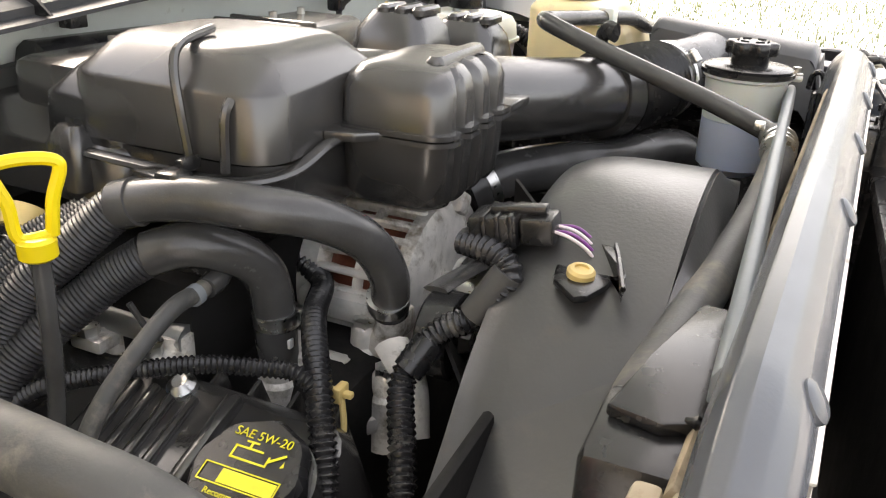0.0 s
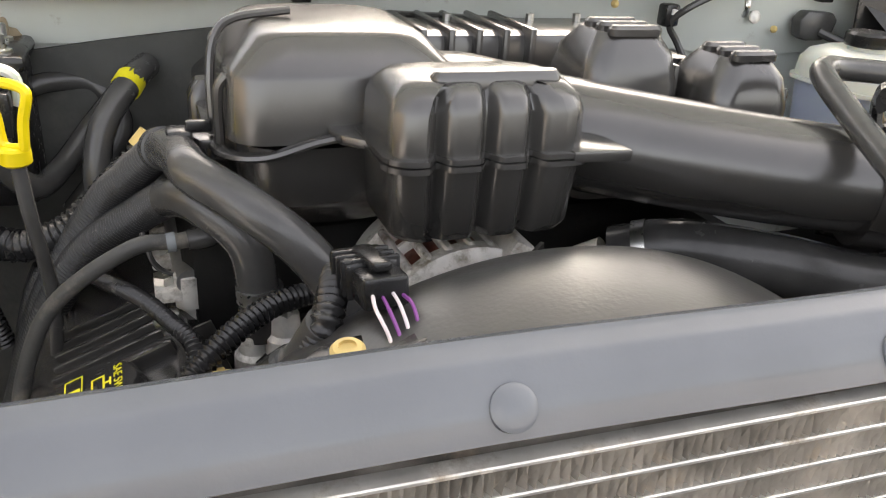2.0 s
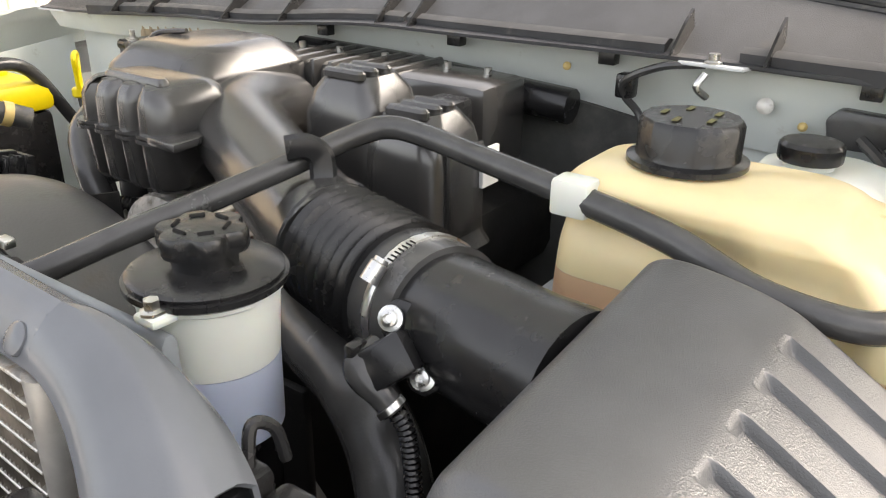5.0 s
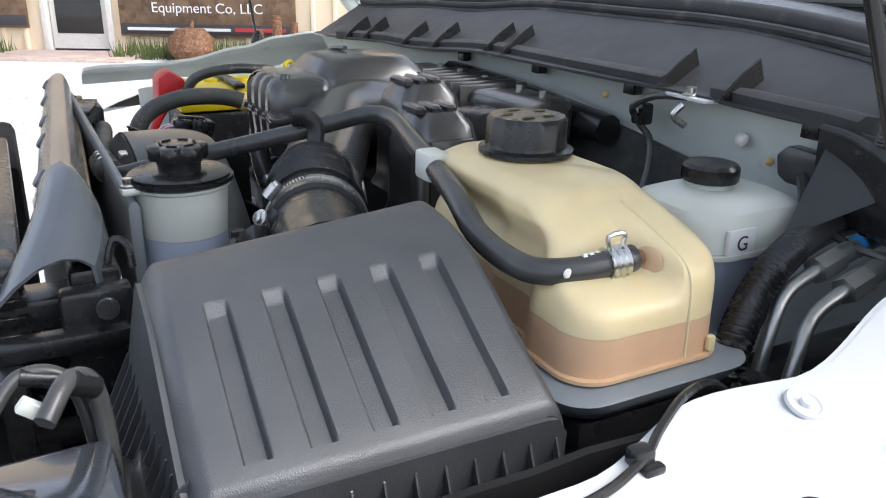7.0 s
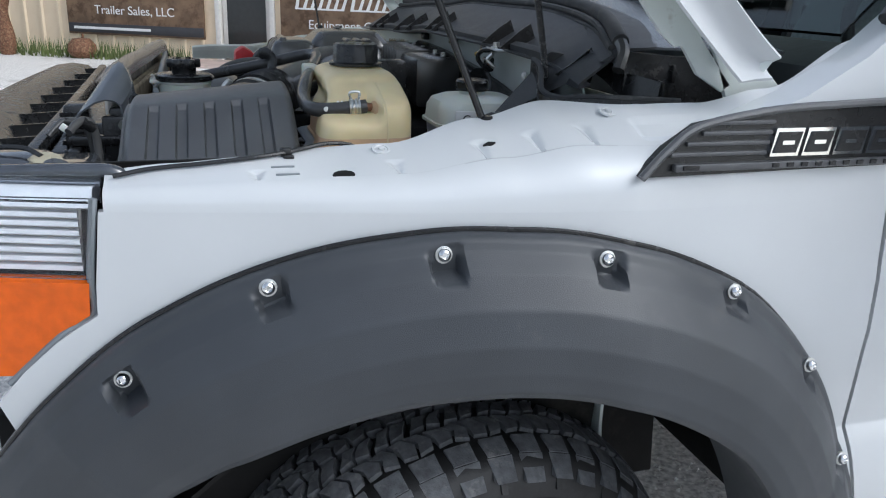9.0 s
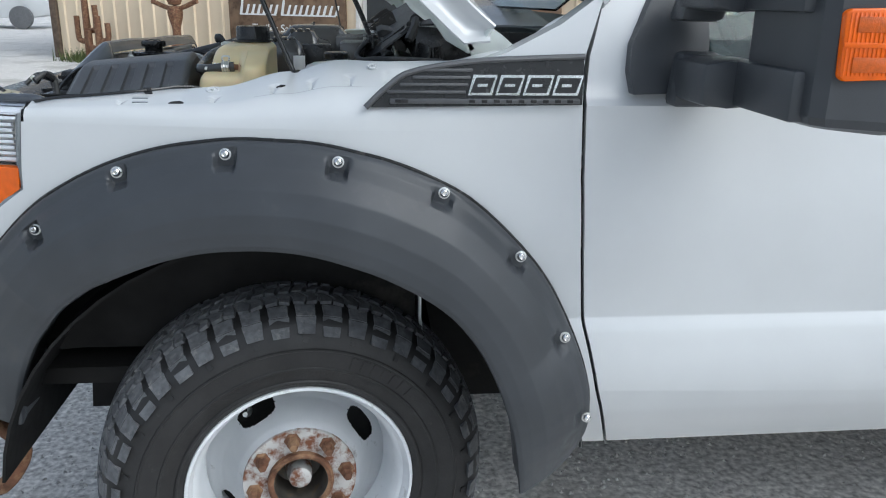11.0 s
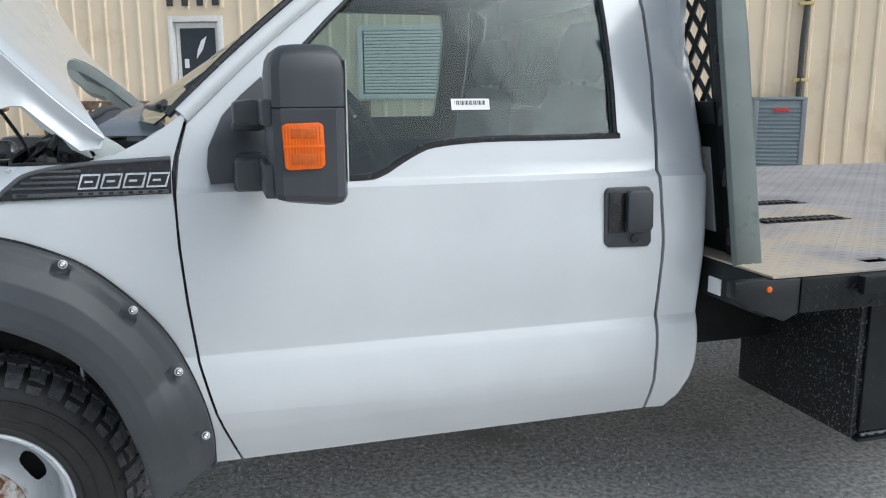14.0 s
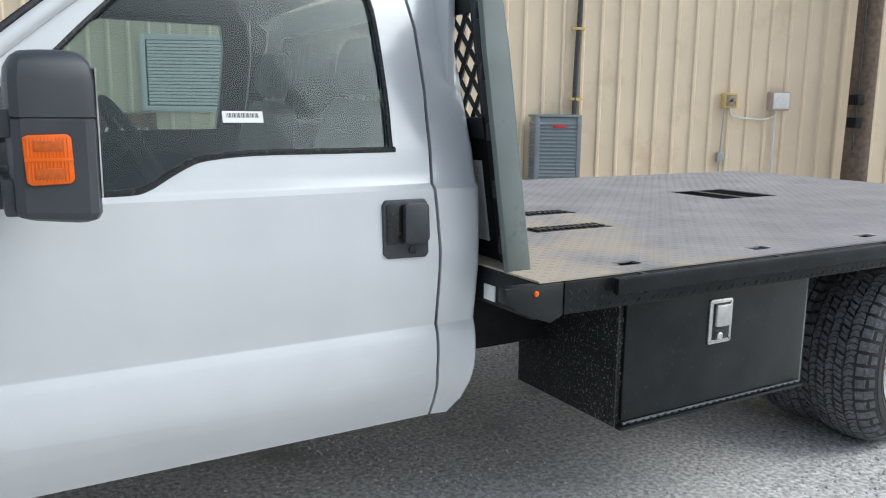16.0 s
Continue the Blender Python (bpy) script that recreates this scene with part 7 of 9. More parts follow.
for k in range(7):
    g = 0.22 + 0.065 * k
    c = Vector((-0.268, 0.623, 1.236)) + 0.0519 * (math.cos(g) * cu + math.sin(g) * cv)
    part("band_slot", tube([c + Vector((0.0007, 0.0027, 0)), c - Vector((0.0007, 0.0027, 0))], 0.0007, 6, 1), DARK, clamp)
part("meter_tube", tube([(-0.272, 0.612, 1.236), (-0.285, 0.57, 1.239), (-0.297, 0.53, 1.24), (-0.307, 0.485, 1.24)], lambda t: 0.046 + 0.01 * max(0, t - 0.75), 28, 8), PLASTIC, duct)
SENSE = Matrix.Translation((-0.318, 0.594, 1.236)) @ Matrix.Rotation(radians(16), 4, "Z") @ Matrix.Rotation(radians(-66), 4, "Y") @ Matrix.Rotation(radians(38), 4, "Z")
meter = part("air_meter", merge(None, prism([(-0.032, -0.008), (-0.024, -0.014), (0.024, -0.014), (0.032, -0.006), (0.032, 0.008), (0.024, 0.014), (-0.024, 0.014), (-0.032, 0.008)], "z", -0.014, 0.008, 0.002), SENSE), PLASTIC, duct, "black air flow sensor with two screws")
for p in ((-0.33, 0.604, 1.258), (-0.33, 0.579, 1.224)):
    part("screw", turned([(0.0085, 0.0), (0.0085, 0.002), (0.0055, 0.0025), (0.0055, 0.006), (0.003, 0.007), (0.0025, 0.004), (0, 0.004)], p, (-0.86, -0.25, 0.42), 16), STEEL, meter, "bright flanged screw")
part("socket", merge(None, rbox(-0.016, 0.012, -0.004, 0.028, 0.004, 0.03, 0.003), SENSE), PLASTIC, meter)
plug = part("plug", tube([(-0.335, 0.61, 1.236), (-0.35, 0.613, 1.233), (-0.354, 0.608, 1.226), (-0.352, 0.596, 1.217), (-0.35, 0.586, 1.207)], lambda t: 0.0125 - 0.004 * t, 12, 5, flat=0.8), RUBBER, meter)
part("plug_lock", rbox(-0.357, -0.343, 0.612, 0.621, 1.226, 1.246, 0.002), PLASTIC, plug)
part("cable_clip", tube([(-0.351, 0.59, 1.211), (-0.3505, 0.587, 1.208)], 0.0105, 12, 2), STEEL, plug)
part("meter_cable", ribbed([(-0.35, 0.586, 1.208), (-0.347, 0.579, 1.192), (-0.35, 0.572, 1.16), (-0.36, 0.56, 1.11), (-0.38, 0.545, 1.05)], 0.0065, 0.0014, 0.004, 8), LOOM, meter)

ab = thing("air_filter_box", (-0.34, 0.35, 1.1), "black grained air filter box with pressed ribs", "air filter")


LID = [(0, 0.002), (0.02, 0.011), (0.07, 0.018), (0.15, 0.0205), (0.3, 0.019), (0.42, 0.0145), (0.5, 0.007), (0.6, -0.004), (0.75, -0.021), (0.9, -0.037), (0.955, -0.0435), (0.985, -0.048), (1.0, -0.055)]


def lid_at(a, b):
    """Lid surface: a along the truck, b from the inner ridge out to the fender side."""
    x = -0.456 + 0.232 * a - 0.011 * b * (1 - a)
    y = 0.488 - 0.214 * b - 0.006 * a
    z = 1.26 + spline_at(LID, b) + 0.026 * a * (1 - 0.9 * b)
    edge = min(a, 1 - a) * 0.241
    return Vector((x, y, z - 0.013 * max(0, 1 - edge / 0.013) ** 2.2))


def ribbed_lid(a, b):
    p = lid_at(a, b)
    for k in range(5):
        c = 0.165 + 0.163 * k
        d = max(0, min(1, (0.036 - abs(a - c)) / 0.009))
        e = max(0, min(1, (b - 0.44) / 0.02)) * max(0, min(1, (0.935 - b) / 0.014))
        p.z -= 0.007 * d * e
    return p


part("lid", sheet(ribbed_lid, 240, 110, -0.005), GRAIN, ab)
part("inner_side", sheet(lambda a, b: lid_at(a, 0.0) + Vector((0, 0.006 * b, -0.07 * b)), 20, 4, 0.004), GRAIN, ab)
part("front_side", sheet(lambda a, b: lid_at(0.0, a) * (1 - b) + Vector((-0.474, lid_at(0.0, a).y, 1.165)) * b, 30, 4, 0.004), GRAIN, ab)
part("rear_side", sheet(lambda a, b: lid_at(1.0, a) * (1 - b) + Vector((-0.222, lid_at(1.0, a).y, 1.165)) * b, 30, 4, 0.004), GRAIN, ab)
part("outer_side", sheet(lambda a, b: lid_at(a, 1.0) * (1 - b) + Vector((lid_at(a, 1.0).x, 0.27, 1.165)) * b, 30, 4, 0.004), GRAIN, ab)
part("flange", loft([rrect(-0.345, 0.378, 0.29, 0.262, 0.02, z, 5) for z in (1.155, 1.162)]), PLASTIC, ab)
part("base", loft([rrect(-0.34, 0.378, 0.25, 0.21, 0.02, z, 5) for z in (0.95, 1.155)]), PLASTIC, ab)
for k in range(12):
    x = -0.462 + 0.0208 * k
    part("skirt_fin", prism([(0.2705, 1.163), (0.2725, 1.202), (0.2665, 1.196), (0.252, 1.163)], "x", x, x + 0.0016), GRAIN, ab, smooth=False)
for k in range(13):
    y = 0.276 + 0.0165 * k
    part("skirt_fin", prism([(-0.473, 1.163), (-0.4645, 1.215), (-0.472, 1.21), (-0.494, 1.163)], "y", y, y + 0.0016), GRAIN, ab, smooth=False)
part("inlet_snorkel", ribbed([(-0.46, 0.36, 1.15), (-0.52, 0.37, 1.14), (-0.58, 0.38, 1.12)], 0.045, 0.007, 0.014, 22), RUBBER, ab)

# coolant reservoir with cap, tray and bleed hose
dg = thing("coolant_reservoir", (-0.1, 0.42, 1.12), "yellowed translucent coolant reservoir, half full of reddish coolant", "reservoir")


def tank(z, x0, x1, y0, y1, r):
    return rrect((x0 + x1) / 2, (y0 + y1) / 2, x1 - x0, y1 - y0, r, z, 7)


TANK_L = [(1.2, 0.286), (1.24, 0.2875), (1.254, 0.289), (1.2615, 0.2945), (1.2665, 0.306), (1.272, 0.326), (1.28, 0.343), (1.296, 0.357), (1.31, 0.38), (1.318, 0.387), (1.3225, 0.402)]
TANK_R = [(1.2, 0.286), (1.24, 0.2875), (1.265, 0.2885), (1.279, 0.293), (1.287, 0.303), (1.296, 0.327), (1.304, 0.352), (1.31, 0.374), (1.318, 0.387), (1.3225, 0.402)]


def moulded_tank(z, g=0.0):
    """Outline of the reservoir at height z: a stepped front and a waisted side."""
    top = max(0.0, (z - 1.306) / 0.0165)
    x0 = spline_at([(1.2, -0.2), (1.24, -0.196), (1.262, -0.191), (1.28, -0.18), (1.31, -0.174)], z) + 0.022 * top ** 2
    x1, y1 = -0.058 - 0.012 * top ** 2, 0.58 - 0.016 * top ** 2
    yl, yr = spline_at(TANK_L, z), spline_at(TANK_R, z)
    y0 = min(yl, yr)
    raw = rrect((x0 + x1) / 2, (y0 + y1) / 2, x1 - x0, y1 - y0, 0.03, z, 7)
    out = []
    for i, (p, q) in enumerate(zip(raw, raw[1:] + raw[:1])):
        k = (16, 36)[i % 16 == 15] if i % 8 == 7 else 1
        out += [p.lerp(q, j / k) for j in range(k)]
    made = []
    for p in out:
        w = min(1, max(0, (p.x + 0.118) / 0.016))
        w = w * w * (3 - 2 * w)
        p.y += max(0, 1 - (p.y - y0) / 0.14) * (yl * (1 - w) + yr * w - y0)
        b = min(1, max(0, (p.y - 0.352) / 0.028)) * (1 - 0.75 * min(1, max(0, (z - 1.268) / 0.03)))
        c = min(1, max(0, (p.y - 0.43) / 0.02)) * (1 - min(1, max(0, (z - 1.285) / 0.03)))
        p.x += max(0, 1 - (p.x - x0) / 0.07) * (0.015 * b * b * (3 - 2 * b) + 0.008 * c)
        made.append(p)
    if g:
        mid = Vector(((x0 + x1) / 2, (y0 + y1) / 2, z))
        made = [p + Vector((g * (1 if p.x > mid.x else -1) * min(1, abs(p.x - mid.x) / 0.05), g * (1 if p.y > mid.y else -1) * min(1, abs(p.y - mid.y) / 0.11), 0)) for p in made]
    return made


part("filled_part", loft([moulded_tank(1.204 + 0.0045 * k) for k in range(9)]), COOLANT, dg, "lower part stained by red coolant")
part("tank", loft([moulded_tank(1.2402 + 0.0023 * k) for k in range(36)]), AMBER_TANK, dg)
part("seam", loft([moulded_tank(z, 0.004) for z in (1.2075, 1.2105)]), COOLANT, dg)
part("mould_line", tube([(-0.1, spline_at(TANK_R, 1.21 + 0.01 * k) - 0.0002, 1.21 + 0.01 * k) for k in range(11)], 0.0012, 6, 2), AMBER_TANK, dg)
part("mould_tab", rbox(-0.078, -0.072, 0.283, 0.288, 1.212, 1.224, 0.001), AMBER_TANK, dg)
part("stain", turned([(0.013, 0.0), (0.009, 0.001), (0.0, 0.0014)], (-0.1135, 0.322, 1.277), (-1, -0.35, 0.1), 20), COOLANT, dg, "orange coolant stain round the nipple")
part("neck", lathe([(0.036, 0.0), (0.035, 0.012)], (-0.105, 0.505, 1.316), "z", 30), AMBER_TANK, dg)
dcap = part("cap", lathe([(0.044, 0.0), (0.044, 0.004), (0.038, 0.006), (0.0365, 0.010), (0.0365, 0.030), (0.034, 0.034), (0.0, 0.035)], (-0.105, 0.505, 1.323), "z", 64, wobble=lambda a, h: 1 + (0.03 * (math.cos(14 * a) > 0.55) if h > 0.008 else 0)), PLASTIC, dg, "black ribbed screw cap")
prt = bmesh.new()
for k in range(5):
    a = k * 1.257 + 0.4
    rbox(-0.105 + 0.02 * math.cos(a) - 0.006, -0.105 + 0.02 * math.cos(a) + 0.006, 0.505 + 0.02 * math.sin(a) - 0.002, 0.505 + 0.02 * math.sin(a) + 0.002, 1.358, 1.3586, 0, bm=prt)
part("print_bar", prt, FADED, dcap, smooth=False)
part("tray", loft([moulded_tank(1.21, g) for g in (0.012, 0.017, 0.021, 0.019)]), GREYTRIM, dg, "grey plastic mounting tray")
for v in dg.children[-1].data.vertices:
    v.co.z = 1.188 + 0.008 * (round((v.index // (len(dg.children[-1].data.vertices) // 4))) if v.index // (len(dg.children[-1].data.vertices) // 4) < 3 else 2.2)
part("stand", rbox(-0.205, -0.045, 0.275, 0.56, 0.95, 1.186, 0.01), PLASTIC, dg)
part("nipple", tube([(-0.10, 0.33, 1.278), (-0.125, 0.328, 1.281)], 0.006, 10), RUST, dg)
bleed = thing("bleed_hose", (-0.15, 0.76, 1.3), "black rubber bleed hose running across to the reservoir", "hose")
part("hose", tube([(-0.424, 0.885, 1.243), (-0.414, 0.87, 1.245), (-0.362, 0.848, 1.26), (-0.297, 0.823, 1.276), (-0.226, 0.797, 1.294), (-0.165, 0.774, 1.311), (-0.143, 0.755, 1.316), (-0.138, 0.72, 1.313), (-0.155, 0.64, 1.308), (-0.173, 0.56, 1.303), (-0.192, 0.48, 1.296), (-0.203, 0.42, 1.28), (-0.2, 0.362, 1.274), (-0.175, 0.338, 1.275), (-0.135, 0.328, 1.28), (-0.124, 0.328, 1.281)], 0.0105, 14, 8), RUBBER, bleed)
part("holder", rbox(-0.186, -0.162, 0.545, 0.575, 1.29, 1.318, 0.004), CLEAR_TANK, bleed, "milky plastic hose holder")
part("spring_clamp", ribbed([(-0.148, 0.33, 1.279), (-0.132, 0.328, 1.2805)], 0.013, 0.002, 0.005, 16), STEEL, bleed)
part("clamp_ear", tube([(-0.146, 0.329, 1.291), (-0.148, 0.329, 1.301), (-0.134, 0.328, 1.302), (-0.135, 0.328, 1.292)], 0.002, 6, 3), STEEL, bleed)
part("paint_dot", lathe([(0.004, 0), (0.003, 0.0012), (0, 0.0014)], (-0.182, 0.3305, 1.277), "y", 10), STICKER, bleed)
for k in range(3):
    part("print_bar", tube([(-0.166 + 0.006 * k, 0.3345, 1.2865), (-0.163 + 0.006 * k, 0.334, 1.2865)], 0.0022, 6, 1), INK, bleed)
part("hose_clip", tube([(-0.237, 0.787, 1.313), (-0.225, 0.775, 1.314), (-0.217, 0.768, 1.305), (-0.218, 0.765, 1.29), (-0.222, 0.762, 1.282)], 0.0055, 8, 6, flat=2.0), PLASTIC, bleed)
part("long_hose", tube([(-0.424, 0.885, 1.243), (-0.432, 0.95, 1.236), (-0.424, 1.05, 1.218), (-0.412, 1.15, 1.208), (-0.398, 1.266, 1.204), (-0.389, 1.345, 1.202), (-0.387, 1.39, 1.192), (-0.392, 1.42, 1.16), (-0.395, 1.43, 1.06)], 0.0145, 14, 8), GREYHOSE, bleed, "dusty grey coolant hose")
for y, z in ((0.905, 1.243), (0.925, 1.243), (0.938, 1.243)):
    part("spring_clamp", tube([(-0.43, y, z), (-0.431, y + 0.006, z)], 0.0165, 16, 2), STEEL, bleed)
part("clamp_ear", rbox(-0.415, -0.405, 0.905, 0.92, 1.254, 1.262, 0.002), STEEL, bleed)

# washer reservoir
wr = thing("washer_reservoir", (0.08, 0.44, 1.1), "milky white fluid reservoir with a black cap", "reservoir")
part("tank", loft([tank(1.15, 0.02, 0.15, 0.385, 0.50, 0.03), tank(1.235, 0.012, 0.160, 0.378, 0.505, 0.034)]), FLUID_TANK, wr, "lower part filled with fluid")
part("upper_shell", loft([tank(1.2405, 0.010, 0.162, 0.376, 0.507, 0.034), tank(1.262, 0.012, 0.16, 0.378, 0.506, 0.034), tank(1.274, 0.018, 0.153, 0.384, 0.5, 0.034), tank(1.281, 0.034, 0.138, 0.4, 0.485, 0.03)]), CLEAR_TANK, wr)
part("seam", loft([tank(z, 0.006, 0.166, 0.372, 0.511, 0.036) for z in (1.2352, 1.2402)]), CLEAR_TANK, wr)
part("neck", lathe([(0.022, 0), (0.021, 0.012)], (0.085, 0.455, 1.279), "z", 24), CLEAR_TANK, wr)
part("cap", lathe([(0.027, 0.0), (0.028, 0.003), (0.028, 0.014), (0.025, 0.0175), (0, 0.018)], (0.085, 0.455, 1.287), "z", 40, wobble=lambda a, h: 1 + 0.015 * math.cos(20 * a)), PLASTIC, wr)
part("label_patch", rbox(0.032, 0.066, 0.3735, 0.377, 1.236, 1.264, 0.0005), STICKER, wr, "small pale label")
lettering("G", 0.02, 0.0003, Matrix.Translation((0.05, 0.3732, 1.25)) @ Matrix.Rotation(radians(90), 4, "X"), SIGNDARK, wr)

# power steering reservoir
ps = thing("steering_reservoir", (-0.38, 0.715, 1.15), "milky steering fluid reservoir with a black disc lid", "reservoir")
part("body", lathe([(0.03, 0.0), (0.042, 0.01), (0.043, 0.065)], (-0.38, 0.715, 1.155), "z", 36), FLUID_TANK, ps)
part("upper_body", lathe([(0.043, 0.0), (0.046, 0.047), (0.049, 0.049), (0.049, 0.053)], (-0.38, 0.715, 1.2205), "z", 36), CLEAR_TANK, ps)
lidp = part("lid", lathe([(0.05, 0.0), (0.0525, 0.002), (0.0525, 0.006), (0.049, 0.0065), (0.050, 0.009), (0.046, 0.011), (0.02, 0.0125), (0.02, 0.01), (0.0, 0.01)], (-0.38, 0.715, 1.2725), "z", 48), PLASTIC, ps)
part("cap_neck", lathe([(0.021, 0.0), (0.0215, 0.012), (0.022, 0.013)], (-0.38, 0.715, 1.283), "z", 30), PLASTIC, lidp)
part("cap", lathe([(0.022, 0.0), (0.0265, 0.0005), (0.0275, 0.003), (0.0275, 0.0125), (0.0262, 0.0146), (0.024, 0.0152), (0.0, 0.0156)], (-0.38, 0.715, 1.295), "z", 72, wobble=lambda a, h: 1 + (0.1 * math.cos(6 * a) - 0.025 * math.cos(12 * a))), PLASTIC, lidp, "six-lobed black filler cap")
for k in range(6):
    g = k * math.pi / 3
    c = Vector((-0.38 + 0.0165 * math.cos(g), 0.715 + 0.0165 * math.sin(g), 1.3105))
    part("cap_bar", tube([c + Vector((-0.005 * math.sin(g), 0.005 * math.cos(g), 0)), c - Vector((-0.005 * math.sin(g), 0.005 * math.cos(g), 0))], 0.0014, 6, 1), DARK, lidp)
part("ear", rbox(-0.44, -0.42, 0.69, 0.71, 1.268, 1.275, 0.003), CLEAR_TANK, ps)
part("ear_bolt", lathe([(0.008, 0), (0.008, 0.002), (0.005, 0.003), (0.005, 0.009), (0, 0.009)], (-0.432, 0.70, 1.275), "z", 6), STEEL, ps)
part("bracket", rbox(-0.43, -0.34, 0.70, 0.74, 1.08, 1.16, 0.006), PLASTIC, ps)

# radiator, its cover and the fan shroud
rad = thing("radiator", (-0.48, 1.05, 0.7), "dusty aluminium radiator with bright flat tubes", "radiator")
part("core", rbox(-0.482, -0.462, 0.70, 1.445, 0.72, 1.2622, 0.0005), FINS, rad)
fin_v, fin_f = [], []
ZT = [1.262 - 0.0145 * k for k in range(34)]
for z in ZT[:24]:
    for k in range(172):
        y = 0.702 + 0.00432 * k
        b = len(fin_v)
        s = 0.0009 * math.sin(k * 1.7 + z * 900)
        fin_v += [(-0.4862, y + s, z - 0.0014), (-0.482, y + 0.002, z - 0.0014), (-0.4862, y - s, z - 0.0131), (-0.482, y + 0.002, z - 0.0131)]
        fin_f += [(b, b + 1, b + 3, b + 2)]
me = bpy.data.meshes.new("fin")
me.from_pydata(fin_v, [], fin_f)
me.materials.append(FINS)
ob = new("fin", me)
ob.parent, ob.matrix_parent_inverse = rad, rad.matrix_basis.inverted()
tagged(ob, kind="stuff")
for z in ZT:
    part("tube", rbox(-0.4868, -0.478, 0.695, 1.45, z - 0.0012, z + 0.0012, 0.0006, 1), TUBEMAT, rad)
part("header", tube([(-0.476, 0.688, 1.266), (-0.476, 0.686, 1.0), (-0.476, 0.686, 0.72)], 0.012, 14), TUBEMAT, rad, "bright aluminium header tube")
part("header", tube([(-0.476, 1.457, 1.225), (-0.476, 1.457, 1.0), (-0.476, 1.457, 0.72)], 0.012, 14), TUBEMAT, rad)
part("top_tank", prism([(-0.458, 1.15), (-0.458, 1.246), (-0.454, 1.252), (-0.45, 1.248), (-0.444, 1.248), (-0.440, 1.252), (-0.437, 1.246), (-0.437, 1.15)], "y", 0.69, 1.46, 0.0015), TAN, rad, "tan dust-covered tank of the radiator")
part("end_cap", rbox(-0.47, -0.425, 1.455, 1.50, 1.19, 1.246, 0.008), TAN, rad)
for x in (-0.462, -0.447, -0.432):
    part("crimp", rbox(x - 0.006, x + 0.006, 1.462, 1.478, 1.244, 1.253, 0.003), TAN, rad)
part("fir_clip", lathe([(0.002, 0)] + [(0.0036 if k % 2 else 0.002, 0.002 * k) for k in range(1, 9)] + [(0.001, 0.019)], (-0.455, 1.425, 1.258), "x", 10), PLASTIC, rad)
part("support", rbox(-0.515, -0.44, 0.60, 0.65, 0.72, 1.2, 0.006), PLASTIC, rad)
part("side_baffle", rbox(-0.625, -0.61, 0.58, 0.86, 0.75, 1.15, 0.004), PLASTIC, rad, "black plastic air baffle")

shield = thing("radiator_cover", (-0.46, 1.05, 1.27), "smooth grey plastic cover over the radiator", "cover")
ARC = [(0, -0.444, 1.272), (0.12, -0.447, 1.286), (0.28, -0.452, 1.296), (0.45, -0.460, 1.2995), (0.62, -0.469, 1.2955), (0.78, -0.4765, 1.288), (0.9, -0.4815, 1.280), (1.0, -0.484, 1.270)]


def cover_at(a, b):
    y = 1.492 - 0.802 * a
    drop = 0.03 * max(0.0, 1 - a / 0.07) ** 2 + 0.0012 * math.sin(14 * a)
    for (s, x0, z0), (t, x1, z1) in zip(ARC, ARC[1:]):
        if b <= t:
            f = (b - s) / (t - s)
            return Vector((x0 + (x1 - x0) * f, y, z0 + (z1 - z0) * f - drop))
    return Vector((ARC[-1][1], y, ARC[-1][2] - drop))


part("sheet", sheet(cover_at, 70, 36, -0.003), GREYCOVER, shield)


def lobe_at(a, b):
    """Driver's end of the cover, bending forward and down."""
    p = cover_at(1.0, b)
    return Vector((p.x - 0.055 * a * a * (0.3 + 0.7 * b) + 0.028 * (1 - b) * a * (1.6 - a), p.y - 0.128 * a, p.z - 0.035 * a * a - 0.05 * b * a ** 1.5))


part("end_lobe", sheet(lobe_at, 22, 22, -0.003), GREYCOVER, shield)
part("lobe_edge", sheet(lambda a, b: lobe_at(a, 0.0) + Vector((0.004 * b, 0, -0.03 * b)), 20, 3, 0.003), GREYCOVER, shield)
for y in (1.426, 1.209, 1.037, 0.886, 0.705):
    p = cover_at((1.492 - y) / 0.802, 0.87)
    part("push_pin", turned([(0.0092, -0.003), (0.009, 0.0012), (0.0068, 0.0028), (0.0, 0.0034)], p, (-0.82, 0, 0.57), 28), GREYCOVER, shield)

# the whole radiator stands slightly askew across the nose
for base in (rad, shield):
    for o in base.children:
        for v in o.data.vertices:
            d = v.co.y - 1.1
            v.co.x += 0.0625 * (d - 0.04)
            v.co.z -= 0.028 * (d + 0.03)

shroud = thing("fan_shroud", (-0.36, 1.06, 1.0), "large black plastic fan shroud", "shroud")


def dome(y):
    d = abs(y - 1.08)
    return 0.941 + math.sqrt(max(0, 0.09 - d * d)) if d < 0.235 else 0.941 + math.sqrt(0.09 - 0.0552) - (d - 0.235) * 1.0


part("barrel", sheet(lambda a, b: Vector((-0.27 - 0.115 * a, 0.70 + 0.72 * b, dome(0.70 + 0.72 * b) - 0.012 * (1 - a) ** 6)), 12, 60, 0.004), SHROUD, shroud)
part("barrel_face", sheet(lambda a, b: Vector((-0.385 - 0.018 * a, 0.70 + 0.72 * b, dome(0.70 + 0.72 * b) * (1 - a) + a * min(dome(0.70 + 0.72 * b), 1.205))), 6, 60, 0.004), SHROUD, shroud)
# lip in paler grey than the shroud: bright light on it put into the colour
part("top_lip", prism([(-0.436, 1.13), (-0.436, 1.256), (-0.433, 1.262), (-0.427, 1.262), (-0.424, 1.256), (-0.424, 1.13)], "y", 0.69, 1.40, 0.002), GREYTRIM, shroud)
